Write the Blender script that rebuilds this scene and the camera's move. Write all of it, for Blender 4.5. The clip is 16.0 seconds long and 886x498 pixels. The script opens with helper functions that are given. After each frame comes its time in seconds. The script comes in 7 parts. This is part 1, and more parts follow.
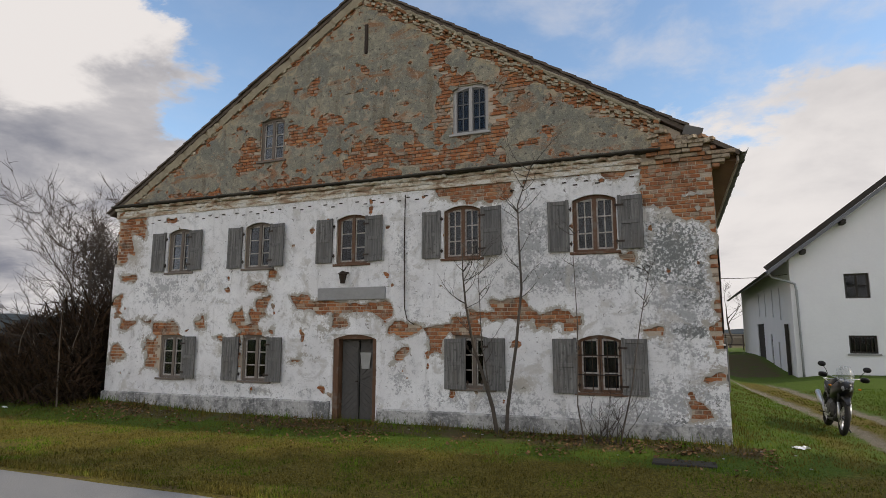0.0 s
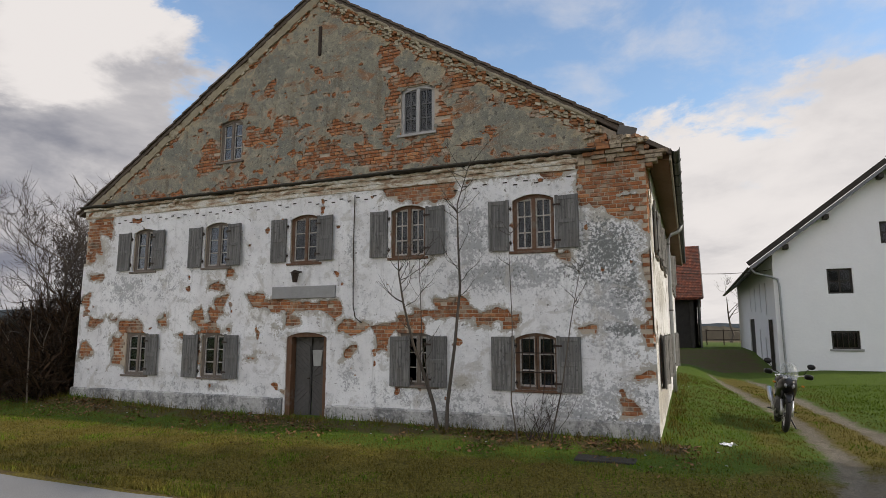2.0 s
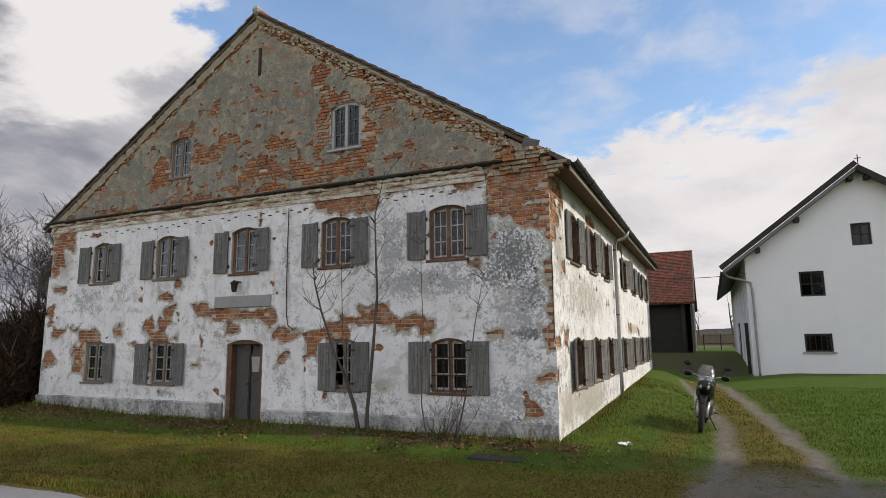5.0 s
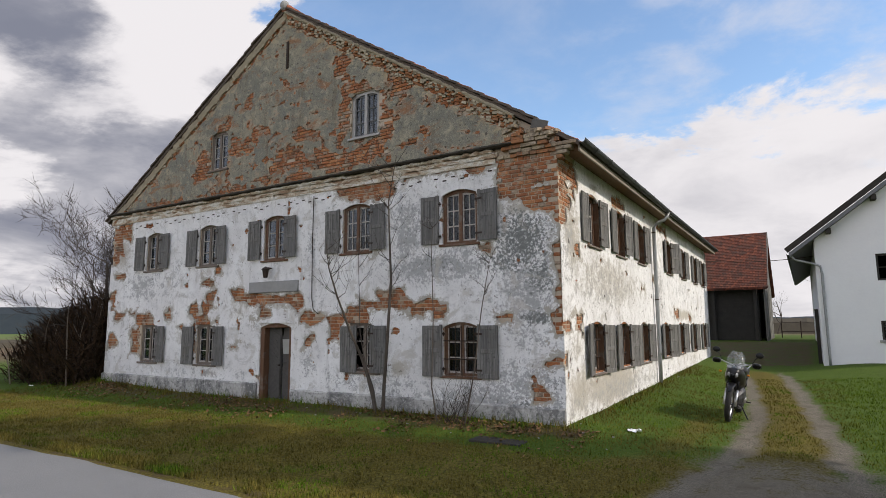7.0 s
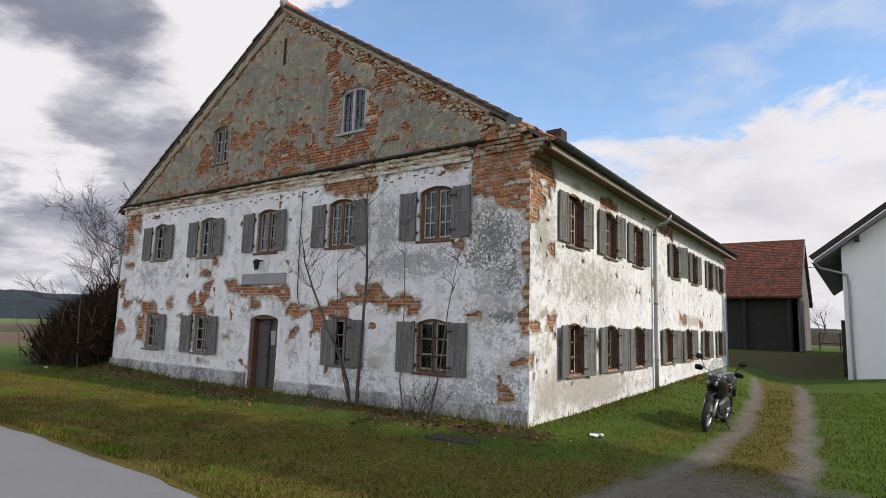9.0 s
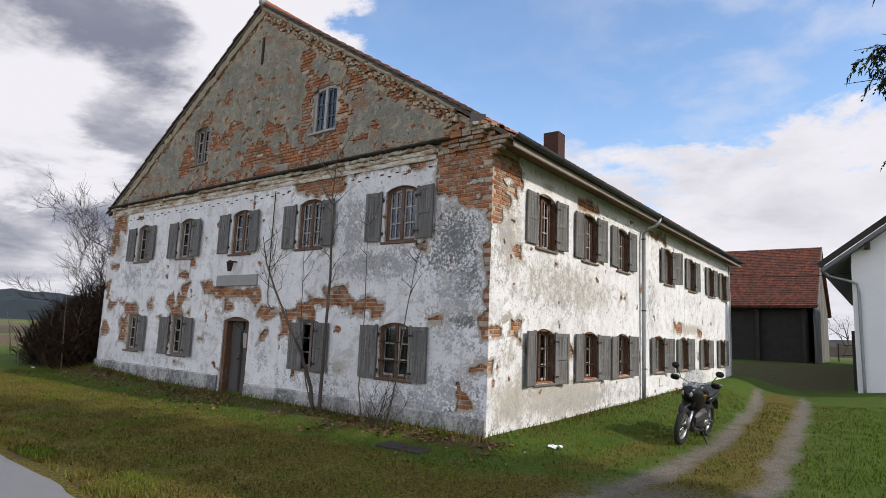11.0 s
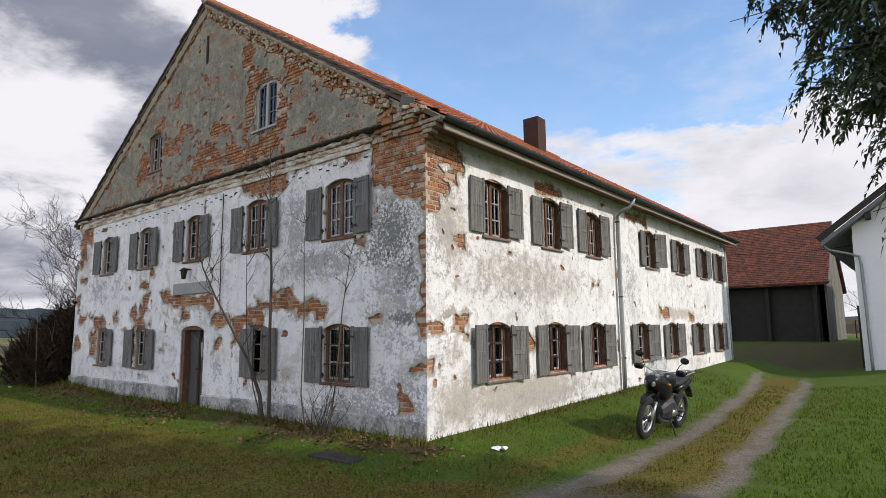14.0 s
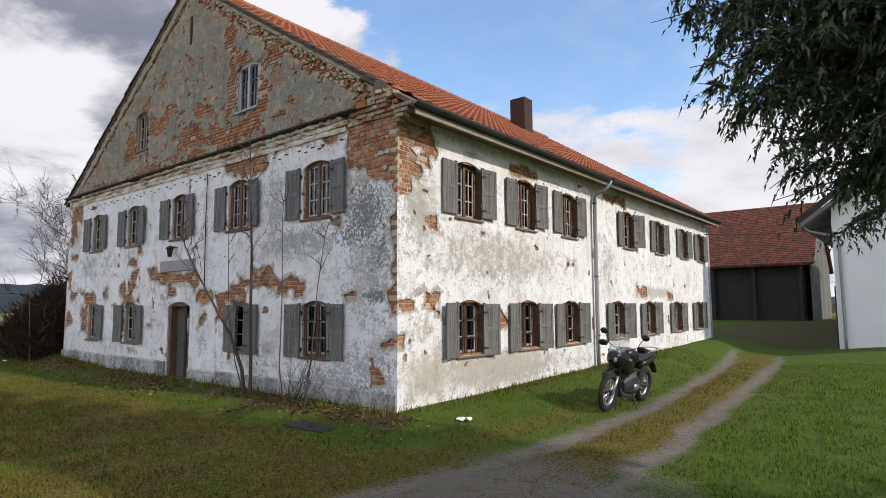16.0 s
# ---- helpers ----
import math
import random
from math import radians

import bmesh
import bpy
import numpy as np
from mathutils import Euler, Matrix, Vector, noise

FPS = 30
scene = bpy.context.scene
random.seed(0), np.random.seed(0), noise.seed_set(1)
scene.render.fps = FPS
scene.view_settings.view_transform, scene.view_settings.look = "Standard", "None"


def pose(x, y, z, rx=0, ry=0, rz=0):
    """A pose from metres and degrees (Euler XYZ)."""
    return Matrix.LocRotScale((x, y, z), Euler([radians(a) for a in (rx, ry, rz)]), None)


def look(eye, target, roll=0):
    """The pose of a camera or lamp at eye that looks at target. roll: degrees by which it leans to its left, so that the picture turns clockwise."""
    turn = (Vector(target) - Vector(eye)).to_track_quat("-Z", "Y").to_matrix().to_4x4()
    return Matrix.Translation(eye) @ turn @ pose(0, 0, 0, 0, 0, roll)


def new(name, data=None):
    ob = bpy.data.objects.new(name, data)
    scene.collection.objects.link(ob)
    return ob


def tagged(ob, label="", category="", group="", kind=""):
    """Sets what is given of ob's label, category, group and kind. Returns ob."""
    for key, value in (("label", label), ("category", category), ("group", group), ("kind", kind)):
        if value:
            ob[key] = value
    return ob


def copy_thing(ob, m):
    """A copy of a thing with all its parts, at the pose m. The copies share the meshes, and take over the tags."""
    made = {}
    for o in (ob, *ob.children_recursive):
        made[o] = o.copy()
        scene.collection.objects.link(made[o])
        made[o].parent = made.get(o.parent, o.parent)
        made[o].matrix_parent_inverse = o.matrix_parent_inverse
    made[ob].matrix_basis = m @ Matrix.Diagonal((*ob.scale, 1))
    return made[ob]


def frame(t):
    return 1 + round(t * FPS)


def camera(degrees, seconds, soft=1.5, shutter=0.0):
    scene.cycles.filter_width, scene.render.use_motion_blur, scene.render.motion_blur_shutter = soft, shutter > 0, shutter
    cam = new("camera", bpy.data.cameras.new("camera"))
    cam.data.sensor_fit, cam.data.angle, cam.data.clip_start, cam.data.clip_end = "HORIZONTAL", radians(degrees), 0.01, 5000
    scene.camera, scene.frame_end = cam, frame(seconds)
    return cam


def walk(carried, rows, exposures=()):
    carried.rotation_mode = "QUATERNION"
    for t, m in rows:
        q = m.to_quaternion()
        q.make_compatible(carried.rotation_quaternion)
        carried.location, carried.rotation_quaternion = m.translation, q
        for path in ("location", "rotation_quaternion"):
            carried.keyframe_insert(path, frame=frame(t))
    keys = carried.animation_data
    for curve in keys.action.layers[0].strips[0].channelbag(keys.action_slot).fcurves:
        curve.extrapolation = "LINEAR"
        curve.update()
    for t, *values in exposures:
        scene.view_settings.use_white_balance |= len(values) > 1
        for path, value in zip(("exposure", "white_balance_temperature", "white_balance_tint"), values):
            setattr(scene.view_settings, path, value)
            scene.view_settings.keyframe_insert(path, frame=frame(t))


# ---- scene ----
cam = camera(74.2, 16.0, 0.85)
PATH = [
    (0, (-0.765, -10.988, 1.764), (-1.49, -9.147, 2.059), 0.1),
    (0.5, (-0.415, -10.907, 1.798), (-1.142, -9.067, 2.088), -0.7),
    (1, (-0.066, -10.873, 1.804), (-0.798, -9.034, 2.088), 0.6),
    (1.5, (0.253, -10.772, 1.807), (-0.482, -8.931, 2.073), 0.4),
    (2, (0.542, -10.668, 1.831), (-0.22, -8.839, 2.108), 0.0),
    (2.5, (0.904, -10.665, 1.819), (0.1, -8.855, 2.101), 0.8),
    (3, (1.246, -10.597, 1.807), (0.458, -8.78, 2.089), 1.1),
    (3.5, (1.573, -10.518, 1.807), (0.788, -8.706, 2.124), -0.6),
    (4, (1.913, -10.51, 1.813), (1.128, -8.698, 2.13), -0.4),
    (6.5, (3.305, -9.963, 1.718), (2.34, -8.23, 1.978), -0.8),
    (7, (3.589, -9.842, 1.719), (2.553, -8.152, 1.979), -0.3),
    (7.5, (3.869, -9.674, 1.692), (2.813, -7.995, 1.952), -0.3),
    (8, (4.117, -9.479, 1.697), (3.03, -7.82, 1.957), -1.1),
    (8.5, (4.4, -9.305, 1.688), (3.281, -7.667, 1.946), 0.5),
    (11, (5.277, -8.169, 1.671), (4.069, -6.599, 1.948), 2.4),
    (11.5, (5.438, -7.921, 1.66), (4.232, -6.356, 1.973), 0.8),
    (12, (5.573, -7.614, 1.658), (4.362, -6.05, 1.951), 1.0),
    (12.5, (5.617, -7.34, 1.686), (4.426, -5.756, 1.957), 0.2),
    (13, (5.666, -7.17, 1.699), (4.476, -5.585, 1.968), -0.3),
    (13.5, (5.804, -7.02, 1.704), (4.566, -5.472, 1.969), 0.2),
    (14, (5.943, -6.858, 1.701), (4.689, -5.322, 1.967), -0.6),
    (14.5, (6.037, -6.734, 1.705), (4.792, -5.191, 1.97), -0.8),
    (15, (6.197, -6.718, 1.702), (5.024, -5.115, 1.939), 0.1),
    (15.5, (6.359, -6.749, 1.69), (5.162, -5.158, 1.877), 1.3),
    (16, (6.53, -6.864, 1.695), (5.275, -5.318, 1.886), -0.3),
]
EXPOSURE = [(0, -0.15, 7000, 12), (4, -0.1, 6900, 12), (6.5, -0.05, 6700, 13), (8.5, -0.02, 6600, 13), (11, 0.0, 6450, 14), (16, 0.06, 6500, 13)]
walk(cam, [(t, look(eye, target, roll)) for t, eye, target, roll in PATH], EXPOSURE)

# ---- light ----
SUN_AZ, SUN_EL = 8.0, 33.0      # degrees from +x towards +y, and above the horizon
sun_dir = Vector((math.cos(radians(SUN_AZ)) * math.cos(radians(SUN_EL)), math.sin(radians(SUN_AZ)) * math.cos(radians(SUN_EL)), math.sin(radians(SUN_EL))))
sun = new("sun", bpy.data.lights.new("sun", "SUN"))
sun.data.energy, sun.data.angle, sun.data.color = 3.2, radians(1.0), (1.0, 0.93, 0.82)
sun.matrix_basis = look((40, 0, 40), Vector((40, 0, 40)) - sun_dir)

world = bpy.data.worlds.new("sky")
scene.world = world
world.use_nodes = True


class Nodes:
    """A short way to write node trees."""

    def __init__(self, tree):
        self.tree = tree

    def add(self, kind, inputs=None, **props):
        n = self.tree.nodes.new(kind)
        if "operation" in props:
            n.operation = props["operation"]
        if "use_clamp" in props:
            n.use_clamp = props["use_clamp"]
        if "data_type" in props:
            n.data_type = props["data_type"]
        if "blend_type" in props:
            n.blend_type = props["blend_type"]
        if "interpolation_type" in props:
            n.interpolation_type = props["interpolation_type"]
        if "attribute_name" in props:
            n.attribute_name = props["attribute_name"]
        for k, v in (inputs or {}).items():
            self.set(n, k, v)
        return n

    def set(self, n, k, v):
        s = n.inputs[k]
        if isinstance(v, bpy.types.NodeSocket):
            self.tree.links.new(v, s)
        elif isinstance(v, bpy.types.Node):
            self.tree.links.new(v.outputs[0], s)
        else:
            s.default_value = (*v, 1) if isinstance(v, tuple) and len(v) == 3 and s.type == "RGBA" else v

    def math(self, op, a, b=0.0, c=None, clamp=False):
        n = self.add("ShaderNodeMath", {0: a, 1: b}, operation=op, use_clamp=clamp)
        if c is not None:
            self.set(n, 2, c)
        return n.outputs[0]

    def mix(self, f, a, b, blend="MIX"):
        n = self.add("ShaderNodeMix", {0: f, 6: a, 7: b}, data_type="RGBA", blend_type=blend)
        return n.outputs[2]

    def step(self, v, lo, hi, a=0.0, b=1.0):
        n = self.add("ShaderNodeMapRange", {0: v, 1: lo, 2: hi, 3: a, 4: b}, interpolation_type="SMOOTHSTEP")
        return n.outputs[0]

    def noise(self, vec, scale, detail=4.0, rough=0.55, distort=0.0):
        return self.add("ShaderNodeTexNoise", {"Vector": vec, "Scale": scale, "Detail": detail, "Roughness": rough, "Distortion": distort}).outputs[0]

    def scaled(self, vec, x, y, z):
        return self.add("ShaderNodeVectorMath", {0: vec, 1: (x, y, z)}, operation="MULTIPLY").outputs[0]


w = Nodes(world.node_tree)
world.node_tree.nodes.clear()
sky = w.add("ShaderNodeTexSky")
sky.sky_type, sky.sun_disc = "NISHITA", False
sky.sun_elevation, sky.sun_rotation = radians(SUN_EL), radians(90 - SUN_AZ)
sky.air_density, sky.dust_density = 1.1, 0.6
way = w.add("ShaderNodeTexCoord").outputs["Generated"]
sep = w.add("ShaderNodeSeparateXYZ", {0: way})
up = w.math("MAXIMUM", sep.outputs[2], 0.0)
drop = w.math("ADD", up, 0.22)
plane = w.add("ShaderNodeCombineXYZ", {0: w.math("DIVIDE", sep.outputs[0], drop), 1: w.math("DIVIDE", sep.outputs[1], drop), 2: 0.0}).outputs[0]
big = w.noise(w.add("ShaderNodeVectorMath", {0: plane, 1: (3.1, 0.7, 0.0)}, operation="ADD").outputs[0], 1.25, 8.0, 0.56, 0.25)
fine = w.noise(plane, 3.4, 7.0, 0.6, 0.2)
cover = w.math("ADD", w.math("MULTIPLY", big, 0.75), w.math("MULTIPLY", fine, 0.25))

# the same directions, pushed about, so that no cloud has an even edge
push = w.add("ShaderNodeTexNoise", {"Vector": plane, "Scale": 1.9, "Detail": 9.0, "Roughness": 0.62, "Distortion": 0.2})
push = w.add("ShaderNodeVectorMath", {0: w.add("ShaderNodeVectorMath", {0: push.outputs["Color"], 1: (0.5, 0.5, 0.5)}, operation="SUBTRACT").outputs[0], 3: 0.52}, operation="SCALE").outputs[0]
ragged = w.add("ShaderNodeVectorMath", {0: w.add("ShaderNodeVectorMath", {0: way, 1: push}, operation="ADD").outputs[0]}, operation="NORMALIZE").outputs[0]
low_z = w.add("ShaderNodeSeparateXYZ", {0: ragged}).outputs[2]


def toward(azimuth, elevation, reach):
    """1 in a direction of the sky, falling to 0 that many degrees away."""
    a_, e_ = radians(azimuth), radians(elevation)
    d_ = w.add("ShaderNodeVectorMath", {0: ragged, 1: (math.cos(a_) * math.cos(e_), math.sin(a_) * math.cos(e_), math.sin(e_))}, operation="DOT_PRODUCT").outputs["Value"]
    return w.step(d_, math.cos(radians(reach)), 1.0)


def total(pairs):
    out = 0.0
    for k_, v_ in pairs:
        out = w.math("ADD", out, w.math("MULTIPLY", v_, k_))
    return out


# clouds thicken to the west and low down; the north is open above a low bank
cover = w.math("ADD", cover, total([(-0.34, toward(116, 30, 23)), (-0.16, toward(97, 30, 16)), (-0.10, toward(80, 28, 14)), (0.30, toward(152, 20, 18)), (0.22, toward(170, 20, 20)), (0.12, toward(146, 28, 9))]))
cover = w.math("ADD", cover, w.step(low_z, 0.25, 0.37, 0.22, 0.0))
mask = w.step(cover, 0.43, 0.63)
veil = w.math("MULTIPLY", w.step(fine, 0.40, 0.68), w.step(sep.outputs[0], -0.45, -0.05, 0.12, 0.62))
shade = w.noise(w.add("ShaderNodeVectorMath", {0: plane, 1: (0.35, 0.1, 0.0)}, operation="ADD").outputs[0], 1.9, 7.0, 0.55, 0.3)
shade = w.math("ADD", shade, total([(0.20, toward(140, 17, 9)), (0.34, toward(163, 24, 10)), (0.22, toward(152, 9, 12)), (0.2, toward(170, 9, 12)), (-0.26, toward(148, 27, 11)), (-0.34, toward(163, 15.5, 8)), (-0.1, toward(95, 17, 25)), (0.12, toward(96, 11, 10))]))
thick = w.math("MULTIPLY", w.step(shade, 0.30, 0.94), w.step(sep.outputs[0], 0.1, -0.62, 0.55, 1.0))
cloud = w.mix(thick, (6.6, 6.6, 6.8), (1.75, 1.92, 2.45))
# clouds out of view, south and overhead, brightened to fill the shaded front
lit = w.step(sep.outputs[1], 0.15, -0.55, 1.0, 1.75)
lit = w.math("MULTIPLY", lit, w.step(sep.outputs[2], 0.55, 0.9, 1.0, 1.7))
cloud = w.add("ShaderNodeVectorMath", {0: cloud, 3: lit}, operation="SCALE").outputs[0]
blue = w.add("ShaderNodeVectorMath", {0: sky.outputs[0], 1: (1.48, 1.64, 1.76)}, operation="MULTIPLY").outputs[0]
sky_col = w.mix(mask, w.mix(veil, blue, (5.4, 5.7, 6.4)), cloud)
back = w.add("ShaderNodeBackground", {0: sky_col, 1: 0.132})
w.add("ShaderNodeOutputWorld", {0: back})
# ---- materials ----
def material(name, build, rough=0.85, metal=0.0, spec=0.3):
    m = bpy.data.materials.new(name)
    m.use_nodes = True
    m.node_tree.nodes.clear()
    n = Nodes(m.node_tree)
    bsdf = n.add("ShaderNodeBsdfPrincipled", {"Roughness": rough, "Metallic": metal, "Specular IOR Level": spec})
    n.add("ShaderNodeOutputMaterial", {0: bsdf.outputs[0]})
    geo = n.add("ShaderNodeNewGeometry")
    n.pos, n.rnd, n.geo = geo.outputs["Position"], geo.outputs["Random Per Island"], geo
    obj = n.add("ShaderNodeObjectInfo")
    n.obj_rnd = obj.outputs["Random"]
    n.local = n.add("ShaderNodeTexCoord").outputs["Object"]
    col, height, strength = build(n)
    n.set(bsdf, "Base Color", col)
    if height is not None:
        n.set(bsdf, "Normal", n.add("ShaderNodeBump", {"Height": height, "Strength": strength, "Distance": 0.02}).outputs[0])
    n.bsdf = bsdf
    return m


def attr(n, name):
    return n.add("ShaderNodeAttribute", attribute_name=name).outputs["Fac"]


def speckle(n, amount, grain, lo=0.45, hi=0.62, spread=2.2):
    """How far a stain of that amount takes the surface, broken up by a grain."""
    return n.step(n.math("ADD", amount, n.math("MULTIPLY", n.math("SUBTRACT", grain, 0.5), spread)), lo, hi)


def _plaster(n):
    big = n.noise(n.pos, 0.9, 6, 0.6)
    mid = n.noise(n.pos, 4.5, 8, 0.68, 0.4)
    fine = n.noise(n.pos, 19, 6, 0.68, 0.5)
    dust = n.noise(n.pos, 70, 4, 0.6)
    col = n.mix(n.step(big, 0.35, 0.68), (0.82, 0.815, 0.80), (0.70, 0.69, 0.675))
    col = n.mix(n.math("MULTIPLY", n.step(mid, 0.48, 0.66), 0.55), col, (0.56, 0.555, 0.54))
    col = n.mix(n.math("MULTIPLY", n.step(dust, 0.5, 0.72), 0.4), col, (0.42, 0.41, 0.39))
    both = n.math("ADD", n.math("MULTIPLY", mid, 0.45), n.math("MULTIPLY", fine, 0.55))
    # ochre grime and old wash
    k = speckle(n, attr(n, "ochre"), n.math("ADD", n.math("MULTIPLY", mid, 0.6), n.math("MULTIPLY", fine, 0.4)), 0.3, 0.8, 2.4)
    col = n.mix(n.math("MULTIPLY", k, 0.85), col, n.mix(fine, (0.33, 0.295, 0.23), (0.50, 0.46, 0.385)))
    # greyed lime wash, blotchy
    k = speckle(n, n.math("MULTIPLY", attr(n, "grey"), 0.68), both, 0.42, 0.70, 3.2)
    col = n.mix(n.math("MULTIPLY", k, 0.85), col, n.mix(fine, (0.24, 0.245, 0.245), (0.46, 0.46, 0.45)))
    # dark lichen with pale flakes
    k = speckle(n, n.math("MULTIPLY", attr(n, "dark"), 0.76), n.math("ADD", n.math("MULTIPLY", fine, 0.5), n.math("MULTIPLY", n.noise(n.pos, 15, 7, 0.7, 0.6), 0.5)), 0.36, 0.72, 3.4)
    col = n.mix(k, col, n.mix(dust, (0.115, 0.122, 0.116), (0.25, 0.258, 0.245)))
    # broken undercoat round the holes
    k = speckle(n, attr(n, "rim"), both, 0.5, 0.75, 3.0)
    col = n.mix(k, col, n.mix(fine, (0.30, 0.28, 0.24), (0.52, 0.485, 0.42)))
    # patches where the wash has flaked to the undercoat
    flake = n.noise(n.pos, 1.7, 9, 0.68, 0.9)
    flake = n.math("ADD", flake, n.math("MULTIPLY", n.math("SUBTRACT", fine, 0.5), 0.16))
    k = n.step(flake, 0.575, 0.62)
    col = n.mix(n.math("MULTIPLY", k, 0.62), col, n.mix(fine, (0.36, 0.335, 0.29), (0.58, 0.55, 0.49)))
    # thin dark outline along the flakes, their edge shadow put into the colour
    k = n.math("MULTIPLY", n.step(flake, 0.55, 0.575), n.step(flake, 0.60, 0.58))
    col = n.mix(n.math("MULTIPLY", k, 0.22), col, (0.20, 0.18, 0.15))
    # streaks of dirt washed down
    streak = n.noise(n.scaled(n.pos, 5.0, 5.0, 0.45), 1.0, 5, 0.6)
    col = n.mix(n.math("MULTIPLY", n.step(streak, 0.56, 0.72), 0.35), col, (0.34, 0.33, 0.30))
    # small pits and specks
    pit = n.step(n.noise(n.pos, 14, 5, 0.65, 0.9), 0.635, 0.665)
    col = n.mix(n.math("MULTIPLY", pit, 0.8), col, (0.17, 0.15, 0.13))
    h = n.math("ADD", n.math("MULTIPLY", mid, 1.2), n.math("ADD", fine, n.math("MULTIPLY", dust, 0.4)))
    return col, n.math("SUBTRACT", h, pit), 0.9


def _render_coat(n):
    """Grey weathered roughcast of the gable."""
    big = n.noise(n.pos, 0.9, 6, 0.62)
    mid = n.noise(n.pos, 5.0, 8, 0.7, 0.5)
    fine = n.noise(n.pos, 26, 5, 0.68, 0.4)
    col = n.mix(n.step(big, 0.34, 0.68), (0.185, 0.185, 0.15), (0.29, 0.265, 0.19))
    col = n.mix(n.math("MULTIPLY", n.step(mid, 0.5, 0.66), 0.8), col, (0.40, 0.365, 0.27))
    col = n.mix(n.math("MULTIPLY", n.step(mid, 0.50, 0.36), 0.8), col, (0.17, 0.165, 0.145))
    col = n.mix(n.math("MULTIPLY", n.step(fine, 0.53, 0.66), 0.6), col, (0.11, 0.105, 0.095))
    rust = n.noise(n.scaled(n.pos, 0.6, 1, 1.3), 2.1, 8, 0.7, 0.6)
    col = n.mix(n.math("MULTIPLY", n.step(rust, 0.52, 0.66), 0.8), col, n.mix(fine, (0.19, 0.075, 0.028), (0.36, 0.165, 0.07)))
    run = n.noise(n.scaled(n.pos, 3.2, 3.2, 0.5), 1.0, 6, 0.65, 0.3)
    col = n.mix(n.math("MULTIPLY", n.step(run, 0.53, 0.68), 0.55), col, (0.115, 0.085, 0.055))
    speck = n.noise(n.pos, 48, 4, 0.65, 0.4)
    col = n.mix(n.math("MULTIPLY", n.step(speck, 0.56, 0.66), 0.6), col, (0.50, 0.46, 0.37))
    hole = n.step(n.noise(n.pos, 15, 6, 0.68, 0.6), 0.585, 0.63)
    col = n.mix(n.math("MULTIPLY", hole, 0.75), col, (0.065, 0.055, 0.045))
    k = speckle(n, attr(n, "ochre"), mid, 0.4, 0.9, 2.2)
    col = n.mix(n.math("MULTIPLY", k, 0.75), col, n.mix(fine, (0.30, 0.22, 0.12), (0.52, 0.43, 0.27)))
    k = speckle(n, attr(n, "rim"), mid, 0.5, 0.8, 1.8)
    col = n.mix(n.math("MULTIPLY", k, 0.8), col, n.mix(fine, (0.30, 0.21, 0.14), (0.48, 0.36, 0.26)))
    return col, n.math("ADD", mid, n.math("MULTIPLY", fine, 0.9)), 1.0


def _brick(n, rnd=None):
    rnd = rnd if rnd is not None else n.rnd
    fine = n.noise(n.pos, 30, 5, 0.65)
    mid = n.noise(n.pos, 5.5, 7, 0.68, 0.4)
    col = n.mix(rnd, (0.37, 0.135, 0.05), (0.23, 0.092, 0.042))
    col = n.mix(n.step(rnd, 0.70, 0.78), col, (0.45, 0.20, 0.085))
    col = n.mix(n.step(rnd, 0.90, 0.93), col, (0.34, 0.25, 0.18))
    col = n.mix(n.math("MULTIPLY", n.step(fine, 0.42, 0.7), 0.5), col, (0.12, 0.05, 0.03))
    # mortar and lime left on the faces
    col = n.mix(n.math("MULTIPLY", n.step(mid, 0.49, 0.64), 0.85), col, n.mix(fine, (0.24, 0.185, 0.13), (0.43, 0.365, 0.28)))
    soot = n.noise(n.pos, 2.6, 6, 0.65, 0.5)
    col = n.mix(n.math("MULTIPLY", n.step(soot, 0.5, 0.68), 0.7), col, (0.085, 0.06, 0.042))
    return col, n.math("ADD", fine, mid), 0.7


def _mortar(n):
    fine = n.noise(n.pos, 45, 5, 0.65)
    mid = n.noise(n.pos, 5, 5, 0.6)
    col = n.mix(mid, (0.40, 0.325, 0.24), (0.60, 0.52, 0.41))
    return n.mix(n.math("MULTIPLY", fine, 0.4), col, (0.24, 0.17, 0.12)), fine, 0.8


def _grey_wood(n):
    v = n.scaled(n.local, 30, 30, 1.6)
    grain = n.noise(v, 1.0, 6, 0.65, 0.3)
    mid = n.noise(n.pos, 3.0, 4, 0.5)
    col = n.mix(n.step(grain, 0.3, 0.7), (0.07, 0.068, 0.063), (0.22, 0.213, 0.198))
    col = n.mix(n.math("MULTIPLY", n.step(mid, 0.5, 0.75), 0.6), col, (0.13, 0.115, 0.095))
    col = n.mix(n.math("MULTIPLY", n.step(n.noise(n.pos, 14, 5, 0.65), 0.55, 0.68), 0.7), col, (0.05, 0.046, 0.04))
    col = n.mix(n.step(n.obj_rnd, 0.0, 1.0, 0.0, 0.4), col, (0.10, 0.10, 0.098))
    return col, grain, 0.5


def _brown_wood(n):
    v = n.scaled(n.local, 30, 30, 3)
    grain = n.noise(v, 1.0, 5, 0.6, 0.3)
    mid = n.noise(n.pos, 6.0, 4, 0.6)
    col = n.mix(grain, (0.07, 0.036, 0.02), (0.165, 0.085, 0.046))
    col = n.mix(n.math("MULTIPLY", n.step(mid, 0.5, 0.7), 0.7), col, (0.17, 0.14, 0.11))
    return col, grain, 0.4


def _sash(n):
    mid = n.noise(n.pos, 22, 5, 0.65)
    col = n.mix(n.step(mid, 0.4, 0.7), (0.42, 0.40, 0.37), (0.19, 0.15, 0.12))
    return col, mid, 0.3


